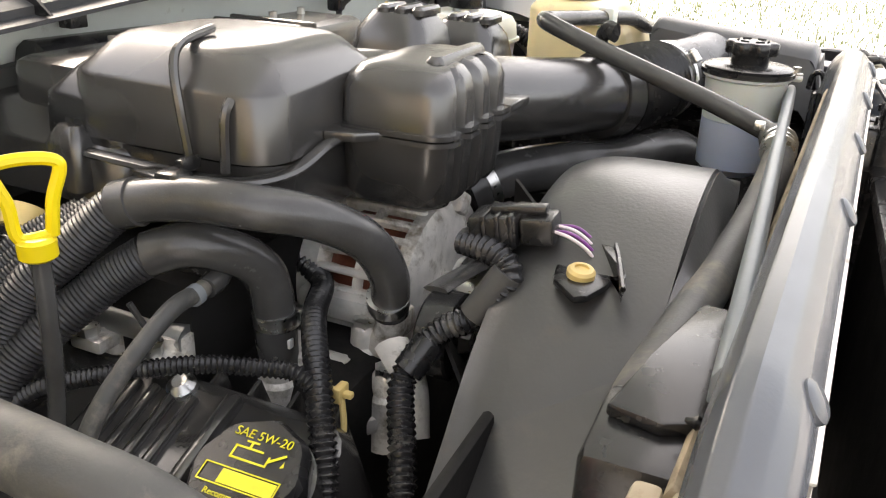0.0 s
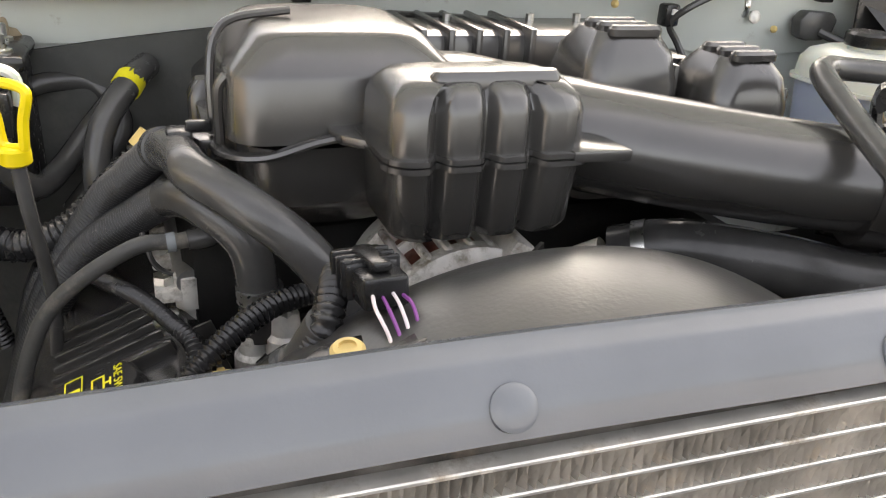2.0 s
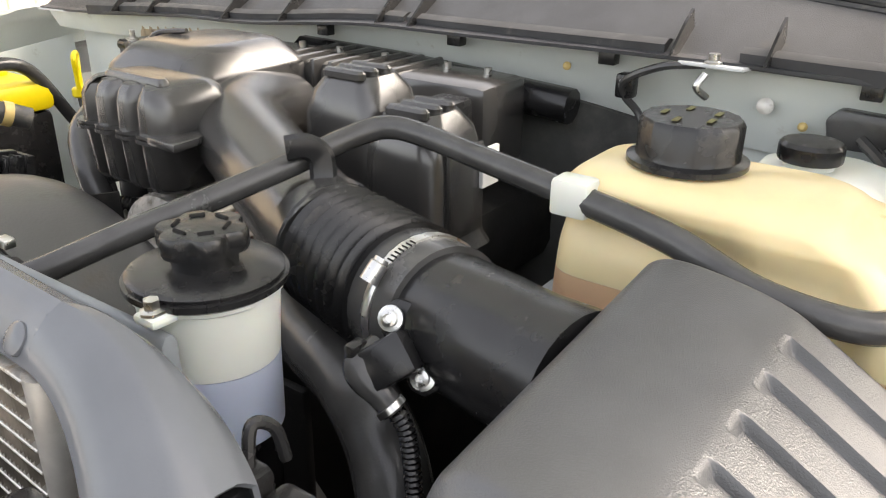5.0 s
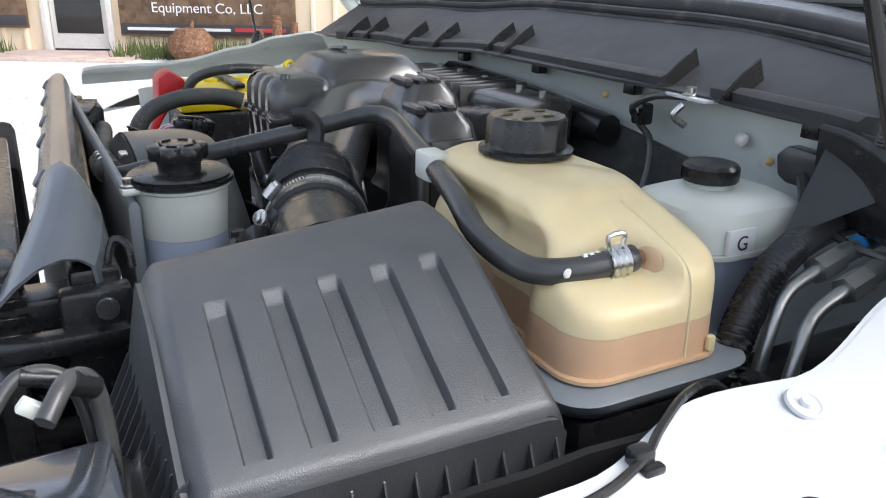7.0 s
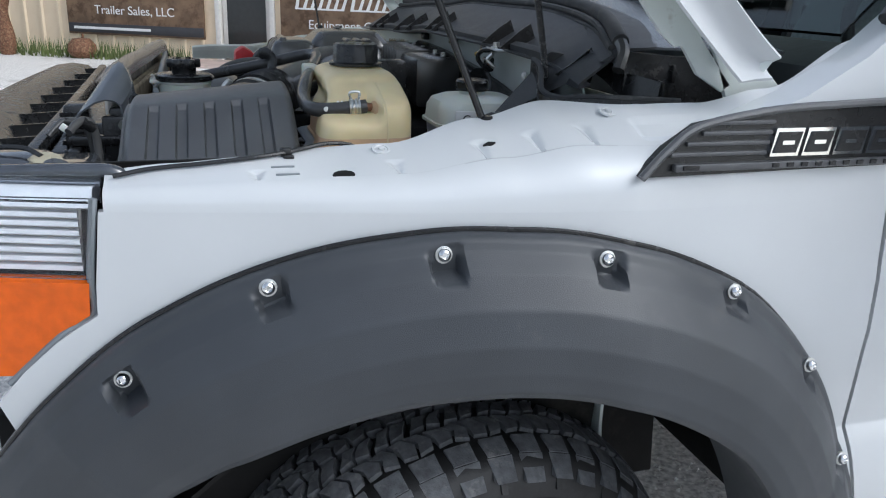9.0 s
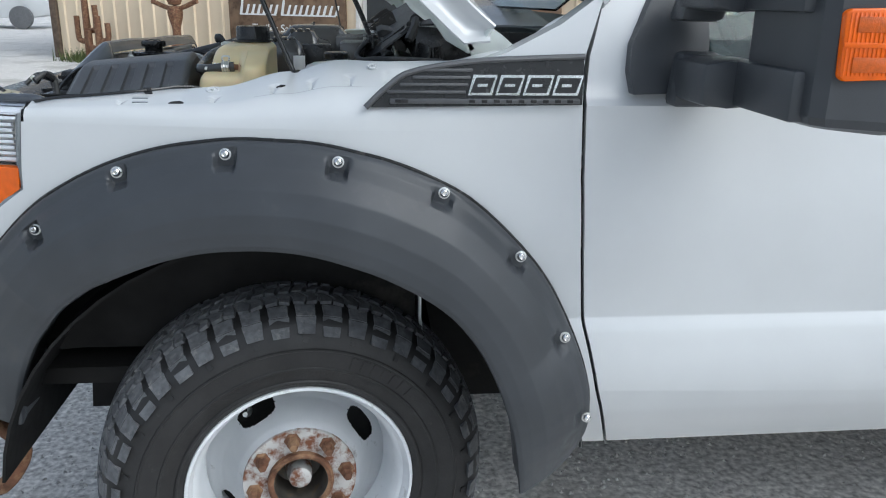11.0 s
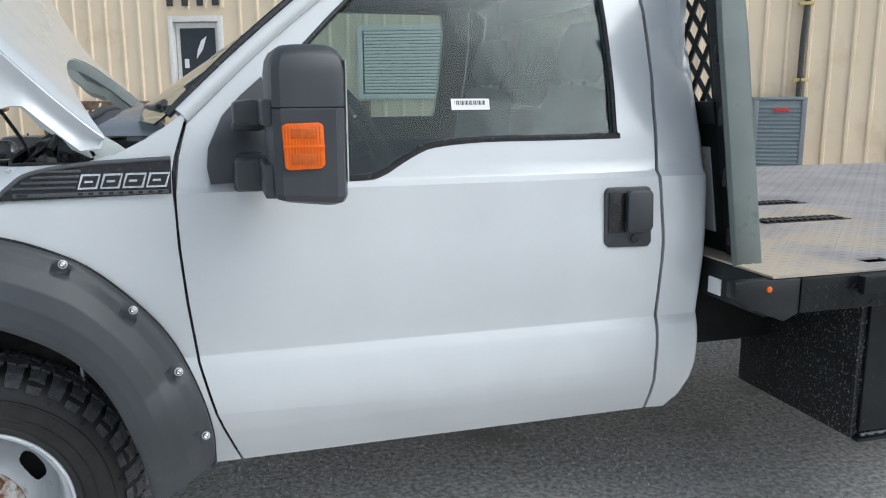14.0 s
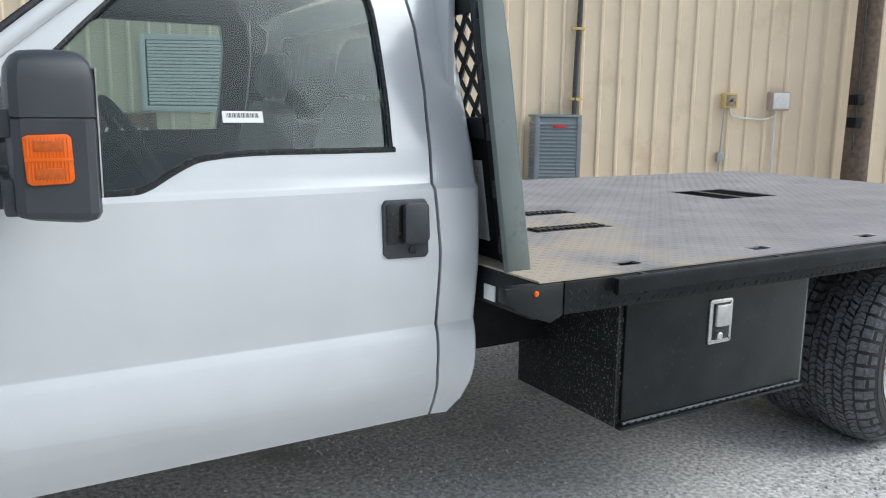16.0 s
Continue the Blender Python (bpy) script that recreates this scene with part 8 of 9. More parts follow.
part("skirt", sheet(lambda a, b: Vector((-0.43 + 0.13 * a, 1.26 + 0.24 * b, 1.19 - 0.16 * b * (0.6 + 0.4 * a) - 0.02 * a)), 8, 10, 0.004), SHROUD, shroud)
part("foot_block", rbox(-0.432, -0.38, 1.385, 1.45, 1.05, 1.236, 0.008), PLASTIC, shroud)
part("foot_plate", prism([(-0.437, 1.30), (-0.41, 1.30), (-0.395, 1.37), (-0.385, 1.42), (-0.41, 1.425), (-0.437, 1.41)], "z", 1.236, 1.243, 0.002), PLASTIC, shroud)
# near-black solids paint the shade inside the square hole and the slot
part("clip_window", rbox(-0.392, -0.378, 1.325, 1.345, 1.17, 1.186, 0.002), DARK, shroud)
part("slot", lathe([(0.005, 0), (0.005, 0.002), (0, 0.002)], (-0.365, 1.345, 1.118), "z", 14), DARK, shroud)
part("back_wall", rbox(-0.30, -0.29, 0.72, 1.45, 0.7, 1.14, 0.004), DARK, shroud)
fan = thing("cooling_fan", (-0.25, 1.06, 0.95), "black engine cooling fan behind the shroud", "fan")
part("hub", lathe([(0.07, 0), (0.07, 0.04), (0, 0.04)], (-0.27, 1.06, 0.95), "x", 24), DARK, fan)
for k in range(9):
    a = 2 * math.pi * k / 9
    own = sheet(lambda u, v: Vector((0.0 + 0.04 * v, (0.06 + 0.2 * u), 0.05 * (v - 0.5) + 0.02 * u)), 6, 3, 0.003)
    part("blade", merge(None, own, Matrix.Translation((-0.26, 1.06, 0.95)) @ Matrix.Rotation(a, 4, "X")), DARK, fan)

# ---- hoses, wiring and small hardware in the engine bay ----


def run(name, label, category, pts, r, matl, rib=0.0, pitch=0.006, seg=14, flat=1.0):
    """One hose, cable or loom as a thing of its own."""
    t = thing(name, pts[0], label, category)
    part("tube", ribbed(pts, r, rib, pitch, seg) if rib else tube(pts, r, seg, 10, flat=flat), matl, t)
    return t


def band(t, name, a, b, r, matl, label=""):
    """A short sleeve or clamp round a hose between two places."""
    a, b = Vector(a), Vector(b)
    return part(name, tube([a, a.lerp(b, 0.06), a.lerp(b, 0.5), a.lerp(b, 0.94), b], lambda k: r * (0.965 if k in (0, 1) else 1.0), 22, 3), matl, t, label)


ha = run("coolant_hose", "smooth black heater hose bending down behind the fan", "hose", [(0.0, 1.309, 1.226), (-0.02, 1.305, 1.232), (-0.06, 1.297, 1.238), (-0.10, 1.288, 1.237), (-0.138, 1.256, 1.224), (-0.158, 1.222, 1.198), (-0.163, 1.195, 1.16), (-0.156, 1.178, 1.119)], 0.0165, RUBBER, seg=22)
band(ha, "spring_clamp", (-0.158, 1.186, 1.137), (-0.156, 1.181, 1.126), 0.0185, STEEL, "steel spring clamp")
band(ha, "cuff", (0.0, 1.309, 1.226), (-0.016, 1.306, 1.231), 0.0185, RUBBER)
hb = run("coolant_hose", "short black rubber hose elbow with spring clamp", "hose", [(-0.02, 1.306, 1.19), (-0.04, 1.295, 1.197), (-0.058, 1.28, 1.194), (-0.076, 1.256, 1.176), (-0.084, 1.246, 1.15), (-0.087, 1.243, 1.085)], 0.0175, RUBBER, seg=22)
band(hb, "spring_clamp", (-0.0865, 1.2435, 1.132), (-0.087, 1.243, 1.12), 0.0195, STEEL, "steel spring clamp")
part("clamp_ear", rbox(-0.108, -0.098, 1.228, 1.238, 1.122, 1.134, 0.002), STEEL, hb)
part("paint_mark", rbox(-0.1045, -0.102, 1.246, 1.252, 1.104, 1.112, 0.0005), STICKER, hb)
for name, pts, r in (("braided_hose", [(0.0, 1.309, 1.226), (0.03, 1.338, 1.19), (0.055, 1.365, 1.155), (0.08, 1.42, 1.06), (0.08, 1.45, 0.98)], 0.0165), ("braided_hose", [(-0.02, 1.306, 1.19), (0.01, 1.33, 1.165), (0.05, 1.385, 1.11), (0.06, 1.43, 1.03), (0.06, 1.46, 0.95)], 0.0165)):
    run(name, "black hose in a braided protective sleeve", "hose", pts, r, MESHLOOM, 0.0014, 0.0036, 18)
for k in range(4):
    o = 0.012 * k
    run("braided_hose", "thin black hose in a braided sleeve", "hose", [(0.015 + o, 1.3, 1.224 - 0.004 * k), (0.045 + o, 1.335, 1.19), (0.07 + o, 1.37, 1.15), (0.095 + 0.7 * o, 1.43, 1.07), (0.1 + 0.6 * o, 1.46, 0.98)], 0.008, MESHLOOM, 0.0009, 0.003, 12)
part("clip", rbox(-0.052, -0.03, 1.285, 1.305, 1.238, 1.256, 0.004), PLASTIC, ha)
part("clip_tab", rbox(-0.046, -0.038, 1.27, 1.29, 1.252, 1.262, 0.002), PLASTIC, ha)
co = run("corrugated_loom", "grey corrugated conduit with tan tape at its end", "loom", [(0.095, 1.315, 1.2), (0.088, 1.35, 1.165), (0.08, 1.394, 1.126), (0.09, 1.435, 1.108), (0.105, 1.467, 1.104), (0.12, 1.52, 1.06)], 0.0165, LOOM, 0.003, 0.0075, 18)
band(co, "tape", (0.097, 1.31, 1.205), (0.094, 1.322, 1.192), 0.0175, TANCLIP, "tan tape")
run("wiring_loom", "black corrugated wiring loom", "loom", [(-0.05, 1.15, 1.13), (-0.082, 1.167, 1.123), (-0.12, 1.24, 1.13), (-0.165, 1.304, 1.107), (-0.193, 1.344, 1.06), (-0.2, 1.38, 1.0), (-0.2, 1.4, 0.93)], 0.0105, LOOM, 0.0022, 0.0052)
l2 = run("wiring_loom", "black corrugated wiring loom with worn tape", "loom", [(-0.234, 1.214, 1.212), (-0.262, 1.224, 1.212), (-0.277, 1.232, 1.2), (-0.262, 1.24, 1.172), (-0.23, 1.247, 1.15), (-0.215, 1.27, 1.12), (-0.235, 1.31, 1.09), (-0.25, 1.34, 1.06), (-0.26, 1.38, 1.0), (-0.26, 1.4, 0.93)], 0.0105, LOOM, 0.0022, 0.0052)
band(l2, "tape", (-0.276, 1.231, 1.203), (-0.256, 1.241, 1.168), 0.0122, GREYHOSE, "grey worn tape")
band(l2, "tape", (-0.226, 1.249, 1.143), (-0.216, 1.266, 1.124), 0.012, PLASTIC)
run("wiring_loom", "thin black corrugated wiring loom", "loom", [(0.06, 1.40, 1.07), (0.028, 1.383, 1.101), (-0.03, 1.36, 1.12), (-0.083, 1.333, 1.128), (-0.12, 1.315, 1.126), (-0.146, 1.302, 1.121), (-0.17, 1.30, 1.10)], 0.0072, LOOM, 0.0016, 0.004)
iw = run("ignition_wire", "grey ignition wire with a rubber boot", "wire", [(-0.055, 1.275, 1.17), (-0.062, 1.30, 1.168), (-0.063, 1.34, 1.165), (-0.055, 1.40, 1.12), (-0.05, 1.43, 1.06), (-0.045, 1.45, 0.98)], 0.0068, GREYHOSE)
part("boot", tube([(-0.024, 1.268, 1.172), (-0.045, 1.272, 1.174), (-0.06, 1.278, 1.17), (-0.063, 1.296, 1.168)], lambda k: 0.0125 - 0.004 * k, 14, 6), RUBBER, iw)
part("band", tube([(-0.063, 1.305, 1.168), (-0.063, 1.312, 1.1675)], 0.0082, 12, 2), GREYTRIM, iw)
run("wire", "thin black wire hanging to the connector", "wire", [(-0.02, 1.33, 1.16), (-0.03, 1.32, 1.13), (-0.01, 1.28, 1.1), (0.007, 1.262, 1.08)], 0.0025, RUBBER, seg=8)
tc = thing("wire_connector", (0.007, 1.253, 1.07), "small tan plastic wire connector", "connector")
part("body", rbox(-0.008, 0.02, 1.242, 1.266, 1.06, 1.078, 0.002), TANCLIP, tc)
for k in range(3):
    part("slot", rbox(-0.0088, -0.0078, 1.246 + 0.006 * k, 1.249 + 0.006 * k, 1.064, 1.073, 0), PLASTIC, tc)
yc = thing("wire_clip", (-0.172, 1.284, 1.104), "pale yellow plastic wiring clip", "clip")
part("strap", rbox(-0.181, -0.157, 1.281, 1.287, 1.1, 1.105, 0.0015), TANCLIP, yc)
part("latch", rbox(-0.174, -0.167, 1.277, 1.291, 1.096, 1.109, 0.0015), TANCLIP, yc)
part("leg", tube([(-0.172, 1.285, 1.1), (-0.178, 1.292, 1.08), (-0.18, 1.30, 1.07)], 0.0025, 8), TANCLIP, yc)

# aluminium castings, fuel rail and injectors beside the intake
ca = thing("engine_bracket", (-0.12, 1.17, 1.05), "rough cast aluminium accessory bracket", "bracket")
part("plate", prism([(1.13, 1.0), (1.135, 1.05), (1.16, 1.062), (1.19, 1.078), (1.215, 1.082), (1.235, 1.06), (1.235, 1.0), (1.18, 0.98)], "x", -0.135, -0.10, 0.006), ALU, ca)
part("web", prism([(-0.17, 1.16), (-0.10, 1.15), (-0.05, 1.2), (-0.06, 1.26), (-0.14, 1.25), (-0.18, 1.2)], "z", 1.02, 1.036, 0.004), ALU, ca)
for p in ((-0.13, 1.175, 1.075), (-0.1, 1.225, 1.09), (-0.165, 1.2, 1.05), (-0.09, 1.25, 1.07)):
    part("post", lathe([(0.018, -0.05), (0.017, 0.0), (0.013, 0.004), (0.012, 0.02), (0.009, 0.024), (0, 0.024)], p, "z", 16), ALU, ca)
    part("bolt", lathe([(0.011, 0.02), (0.011, 0.028), (0.006, 0.03), (0, 0.03)], p, "z", 6), STEEL, ca, smooth=False)
part("arm", tube([(-0.17, 1.20, 1.10), (-0.2, 1.225, 1.085), (-0.215, 1.245, 1.05)], lambda k: 0.016 - 0.004 * k, 10, flat=0.6), ALU, ca)
part("elbow", tube([(-0.156, 1.178, 1.122), (-0.155, 1.175, 1.10), (-0.14, 1.17, 1.07)], 0.014, 14), ALU, ca)
fr = thing("fuel_rail", (0.0, 1.3, 1.1), "aluminium fuel rail with a clip and injectors", "fuel rail")
part("rail", tube([(-0.04, 1.295, 1.118), (0.05, 1.298, 1.12), (0.16, 1.30, 1.12)], 0.012, 14), PIPE, fr)
for x in (-0.03, 0.035, 0.10):
    part("injector", lathe([(0.008, -0.06), (0.009, -0.02), (0.013, -0.018), (0.013, 0.012), (0.008, 0.014)], (x, 1.296, 1.11), "z", 14), ALU, fr)
    part("mount", rbox(x - 0.012, x + 0.02, 1.302, 1.325, 1.10, 1.112, 0.003), ALU, fr)
    part("bolt", lathe([(0.009, 0), (0.009, 0.008), (0, 0.009)], (x + 0.006, 1.317, 1.112), "z", 6), STEEL, fr, smooth=False)

# alternator with slotted end casting
al = thing("alternator", (-0.1, 1.085, 1.05), "silver alternator with slotted casing and copper windings", "alternator")
AX, AY, AZ = -0.12, 1.085, 1.107
part("winding", lathe([(0.0, 0.0), (0.068, 0.0), (0.070, 0.02), (0.070, 0.07), (0.06, 0.085), (0, 0.085)], (AX - 0.04, AY, AZ), "x", 40), COPPER, al, "dark copper windings")
for x0, x1 in ((-0.045, -0.026), (0.002, 0.012), (0.045, 0.07)):
    part("casing", lathe([(0.03, x0), (0.066, x0), (0.0765, x0 + 0.006), (0.0765, x1), (0.06, x1 + 0.004), (0.03, x1 + 0.004)], (AX, AY, AZ), "x", 48), ALU, al)
for k in range(26):
    a = 2 * math.pi * k / 26
    own = rbox(-0.034, 0.05, -0.0036, 0.0036, 0.062, 0.0785, 0.002, 1)
    part("casing_bar", merge(None, own, Matrix.Translation((AX, AY, AZ)) @ Matrix.Rotation(a, 4, "X")), ALU, al)
for k in range(3):
    a = 2 * math.pi * k / 3 + 0.5
    part("lug", merge(None, rbox(-0.05, 0.06, -0.012, 0.012, 0.068, 0.09, 0.005), Matrix.Translation((AX, AY, AZ)) @ Matrix.Rotation(a, 4, "X")), ALU, al)
pl = part("pulley", lathe([(0.012, -0.02), (0.030, -0.02), (0.031, -0.016), (0.027, -0.014), (0.027, 0.012), (0.031, 0.014), (0.030, 0.02), (0.012, 0.02)], (-0.2, AY, AZ), "x", 32), STEEL, al)
part("shaft", lathe([(0.012, -0.05), (0.012, 0.06), (0, 0.06)], (-0.2, AY, AZ), "x", 14), STEEL, pl)
idl = thing("idler_pulley", (-0.215, 1.2, 1.13), "black belt idler pulley with a steel bolt", "pulley")
part("rim", lathe([(0.034, -0.014), (0.036, -0.012), (0.036, 0.012), (0.034, 0.014), (0.01, 0.012), (0.01, -0.012)], (-0.215, 1.195, 1.12), "x", 36), PLASTIC, idl)
part("bolt", lathe([(0.014, -0.016), (0.009, -0.024), (0, -0.024)], (-0.215, 1.195, 1.12), "x", 6), STEEL, idl, smooth=False)
bl = thing("drive_belt", (-0.205, 1.12, 1.1), "black ribbed drive belt", "belt")
part("strap", tube([(-0.205, 1.195, 1.157), (-0.203, 1.14, 1.147), (-0.2, 1.085, 1.134), (-0.2, 1.062, 1.122), (-0.2, 1.055, 1.10), (-0.2, 1.065, 1.0), (-0.2, 1.07, 0.9)], 0.011, 8, 8, flat=0.25), RUBBER, bl)

# dipstick
dp = thing("dipstick", (-0.035, 1.407, 1.0), "oil dipstick with a yellow loop handle", "dipstick")
part("pipe", tube([(-0.040, 1.412, 1.235), (-0.036, 1.41, 1.19), (-0.02, 1.405, 1.1), (0.0, 1.42, 0.98)], 0.006, 10), RUBBER, dp)
loop_pts = [(-0.040 + 0.6 * s, 1.412 + 0.8 * s, z) for s, z in ((-0.009, 1.246), (-0.012, 1.268), (-0.018, 1.286), (-0.015, 1.292), (0.0, 1.294), (0.015, 1.292), (0.018, 1.286), (0.012, 1.268), (0.009, 1.246), (-0.009, 1.246))]
part("handle", tube(loop_pts, 0.004, 8, 5), YELLOW, dp, "bright yellow loop handle")
part("stem", lathe([(0.009, 0.0), (0.0115, 0.002), (0.0115, 0.012), (0.009, 0.014), (0.0, 0.014)], (-0.04, 1.4125, 1.232), "z", 16), YELLOW, dp)

# connector with coloured wires on the shroud's bracket
cn = thing("sensor_connector", (-0.27, 1.2, 1.21), "black locking connector with coloured wires", "connector")
CNM = Matrix.Translation((-0.268, 1.202, 1.226)) @ Matrix.Rotation(radians(3), 4, "Z") @ Matrix.Rotation(radians(9), 4, "Y")
part("socket", merge(None, rbox(-0.006, 0.03, -0.017, 0.017, -0.012, 0.012, 0.003), CNM), PLASTIC, cn)
part("plug", merge(None, rbox(-0.032, -0.007, -0.014, 0.014, -0.010, 0.010, 0.003), CNM), PLASTIC, cn)
part("latch", merge(None, rbox(-0.026, 0.016, -0.006, 0.006, 0.011, 0.017, 0.002), CNM), PLASTIC, cn)
for k in range(3):
    part("rib", merge(None, rbox(-0.004 + 0.010 * k, 0.0 + 0.010 * k, -0.0185, 0.0185, -0.009, 0.0135, 0.001), CNM), PLASTIC, cn)
for k, matl in enumerate((PURPLE, PINKWIRE, PURPLE, PINKWIRE)):
    o = -0.009 + 0.006 * k
    part("wire", tube([(-0.298, 1.2 + o, 1.229 + 0.002 * (k % 2)), (-0.312, 1.2 + o * 1.2, 1.229), (-0.326, 1.198 + o, 1.219), (-0.334, 1.196 + o, 1.205)], 0.0012, 6, 6), matl, cn)
br = thing("shroud_bracket", (-0.34, 1.22, 1.19), "black shroud bracket with a tan washer", "bracket")
part("plate", prism([(-0.338, 1.256), (-0.33, 1.262), (-0.31, 1.24), (-0.3, 1.19), (-0.315, 1.165), (-0.335, 1.16), (-0.35, 1.2), (-0.345, 1.235)], "z", 1.205, 1.211, 0.002), PLASTIC, br)
part("blade", prism([(-0.331, 1.163), (-0.316, 1.172), (-0.357, 1.236), (-0.36, 1.26)], "z", 1.211, 1.2225, 0.001), PLASTIC, br)
part("blade_edge", tube([(-0.331, 1.163, 1.222), (-0.346, 1.21, 1.2225), (-0.36, 1.26, 1.222)], 0.002, 6, 3), PLASTIC, br)
part("washer", turned([(0.0098, 0.0), (0.0098, 0.004), (0.008, 0.006), (0.005, 0.0065), (0.005, 0.0045), (0, 0.0045)], (-0.326, 1.23, 1.2115), (-0.1, 0.1, 1), 24), TANCLIP, br, "tan washer")

# larger hoses
ur = run("radiator_hose", "thick black upper radiator hose", "hose", [(-0.118, 0.925, 1.14), (-0.15, 0.885, 1.157), (-0.205, 0.825, 1.162), (-0.25, 0.765, 1.157), (-0.282, 0.69, 1.158), (-0.312, 0.63, 1.145), (-0.335, 0.595, 1.1), (-0.345, 0.575, 0.98)], 0.028, RUBBER, seg=26)
band(ur, "spring_clamp", (-0.13, 0.909, 1.147), (-0.137, 0.9, 1.151), 0.0295, STEEL, "steel clamp")
band(ur, "housing", (-0.102, 0.945, 1.12), (-0.115, 0.928, 1.133), 0.024, ALU, "aluminium thermostat housing")
nh = run("radiator_hose", "dusty grey-brown hose arching over the passenger corner", "hose", [(-0.07, 1.51, 1.19), (-0.10, 1.52, 1.203), (-0.14, 1.53, 1.214), (-0.19, 1.535, 1.217), (-0.235, 1.535, 1.213), (-0.28, 1.535, 1.195), (-0.31, 1.53, 1.16), (-0.32, 1.52, 1.08)], 0.0165, GREYHOSE, seg=22)
band(nh, "clamp", (-0.105, 1.521, 1.2045), (-0.093, 1.518, 1.20), 0.0185, TANCLIP, "pale clamp")

# passenger side: battery, fuse box, bulkhead plugs
bt = thing("battery", (-0.08, 1.75, 0.95), "car battery with a yellow top", "battery")
part("case", rbox(-0.2, 0.05, 1.66, 1.84, 0.95, 1.16, 0.012), PLASTIC, bt)
part("top", rbox(-0.205, 0.055, 1.655, 1.845, 1.16, 1.21, 0.012), YELLOW, bt, "bright yellow battery top")
for x in (-0.11, -0.04, 0.02):
    part("vent_plug", lathe([(0.016, 0), (0.016, 0.006), (0, 0.007)], (x, 1.77, 1.21), "z", 20), YELLOW, bt)
part("terminal_cover", prism([(-0.245, 1.175), (-0.24, 1.235), (-0.215, 1.25), (-0.185, 1.232), (-0.175, 1.19), (-0.19, 1.17)], "y", 1.68, 1.75, 0.008), RED, bt, "red terminal cover")
part("tie_bar", rbox(-0.09, -0.065, 1.64, 1.86, 1.21, 1.222, 0.004), PLASTIC, bt)
run("battery_cable", "black battery cable arching over the battery", "cable", [(-0.19, 1.66, 1.2), (-0.17, 1.65, 1.235), (-0.12, 1.65, 1.25), (-0.05, 1.655, 1.25), (0.02, 1.66, 1.23), (0.1, 1.68, 1.12)], 0.011, RUBBER)
run("battery_cable", "red battery cable beside the battery", "cable", [(-0.19, 1.70, 1.2), (-0.22, 1.69, 1.18), (-0.26, 1.68, 1.12), (-0.28, 1.67, 1.0)], 0.009, RED)
fb = thing("fuse_box", (0.2, 1.5, 1.15), "black bulkhead fuse box with steel studs", "fuse box")
part("case", rbox(0.13, 0.235, 1.42, 1.56, 1.13, 1.262, 0.010), PLASTIC, fb)
part("lid", rbox(0.125, 0.24, 1.415, 1.565, 1.262, 1.278, 0.006), PLASTIC, fb)
for x, y in ((0.142, 1.435), (0.142, 1.54), (0.2, 1.44)):
    part("stud", lathe([(0.010, 0), (0.010, 0.003), (0.005, 0.004), (0.005, 0.016), (0, 0.017)], (x, y, 1.278), "z", 12), STEEL, fb)
for y in (1.445, 1.50):
    own = tube([(0.122, y - 0.02, 1.235), (0.118, y - 0.02, 1.262), (0.118, y, 1.27), (0.118, y + 0.02, 1.262), (0.122, y + 0.02, 1.235)], 0.0055, 8, 5)
    part("lever", own, CLEAR_TANK, fb, "cream plastic locking lever")
    part("plug", rbox(0.095, 0.13, y - 0.016, y + 0.016, 1.21, 1.252, 0.004), PLASTIC, fb)
run("looped_loom", "black loom looping out of the bulkhead plugs", "loom", [(0.105, 1.445, 1.215), (0.1, 1.44, 1.18), (0.12, 1.42, 1.155), (0.16, 1.40, 1.16), (0.195, 1.37, 1.19), (0.22, 1.34, 1.22)], 0.012, RUBBER)
run("looped_loom", "black loom looping behind the plenum", "loom", [(0.203, 1.449, 1.217), (0.215, 1.41, 1.232), (0.225, 1.365, 1.226), (0.21, 1.34, 1.19), (0.195, 1.36, 1.15), (0.19, 1.4, 1.1)], 0.0105, RUBBER)
run("looped_loom", "corrugated loom hanging down the firewall", "loom", [(0.1, 1.5, 1.215), (0.085, 1.505, 1.17), (0.09, 1.49, 1.1), (0.1, 1.47, 1.0)], 0.0115, LOOM, 0.0022, 0.0052)
hd = thing("heater_duct", (0.24, 1.5, 1.25), "tan dusty ribbed heater duct cover", "duct")
part("shell", loft([rrect(0.255, 1.53, 0.075 - g, 0.22 - g, 0.02, z, 5) for g, z in ((0.0, 1.2), (0.0, 1.285), (0.012, 1.296))]), TAN, hd)
for k in range(9):
    part("rib", rbox(0.215, 0.29, 1.435 + 0.022 * k, 1.443 + 0.022 * k, 1.22, 1.302, 0.003), TAN, hd)
hh = run("heater_hose", "black heater hose with a yellow-green tape band", "hose", [(0.21, 1.31, 1.25), (0.17, 1.33, 1.24), (0.13, 1.36, 1.2), (0.11, 1.37, 1.12), (0.1, 1.38, 1.0)], 0.0135, RUBBER)
band(hh, "tape", (0.178, 1.327, 1.2425), (0.165, 1.333, 1.237), 0.0148, YINK, "yellow-green tape")
an = thing("antenna", (0.027, 1.96, 1.27), "thin black radio antenna", "antenna")
part("mast", tube([(0.06, 1.97, 1.27), (0.0, 1.93, 1.6), (-0.1, 1.88, 2.1)], 0.0035, 8), RUBBER, an)
part("base", lathe([(0.018, 0.0), (0.014, 0.012), (0.006, 0.03)], (0.06, 1.97, 1.27), "z", 16), PLASTIC, an)

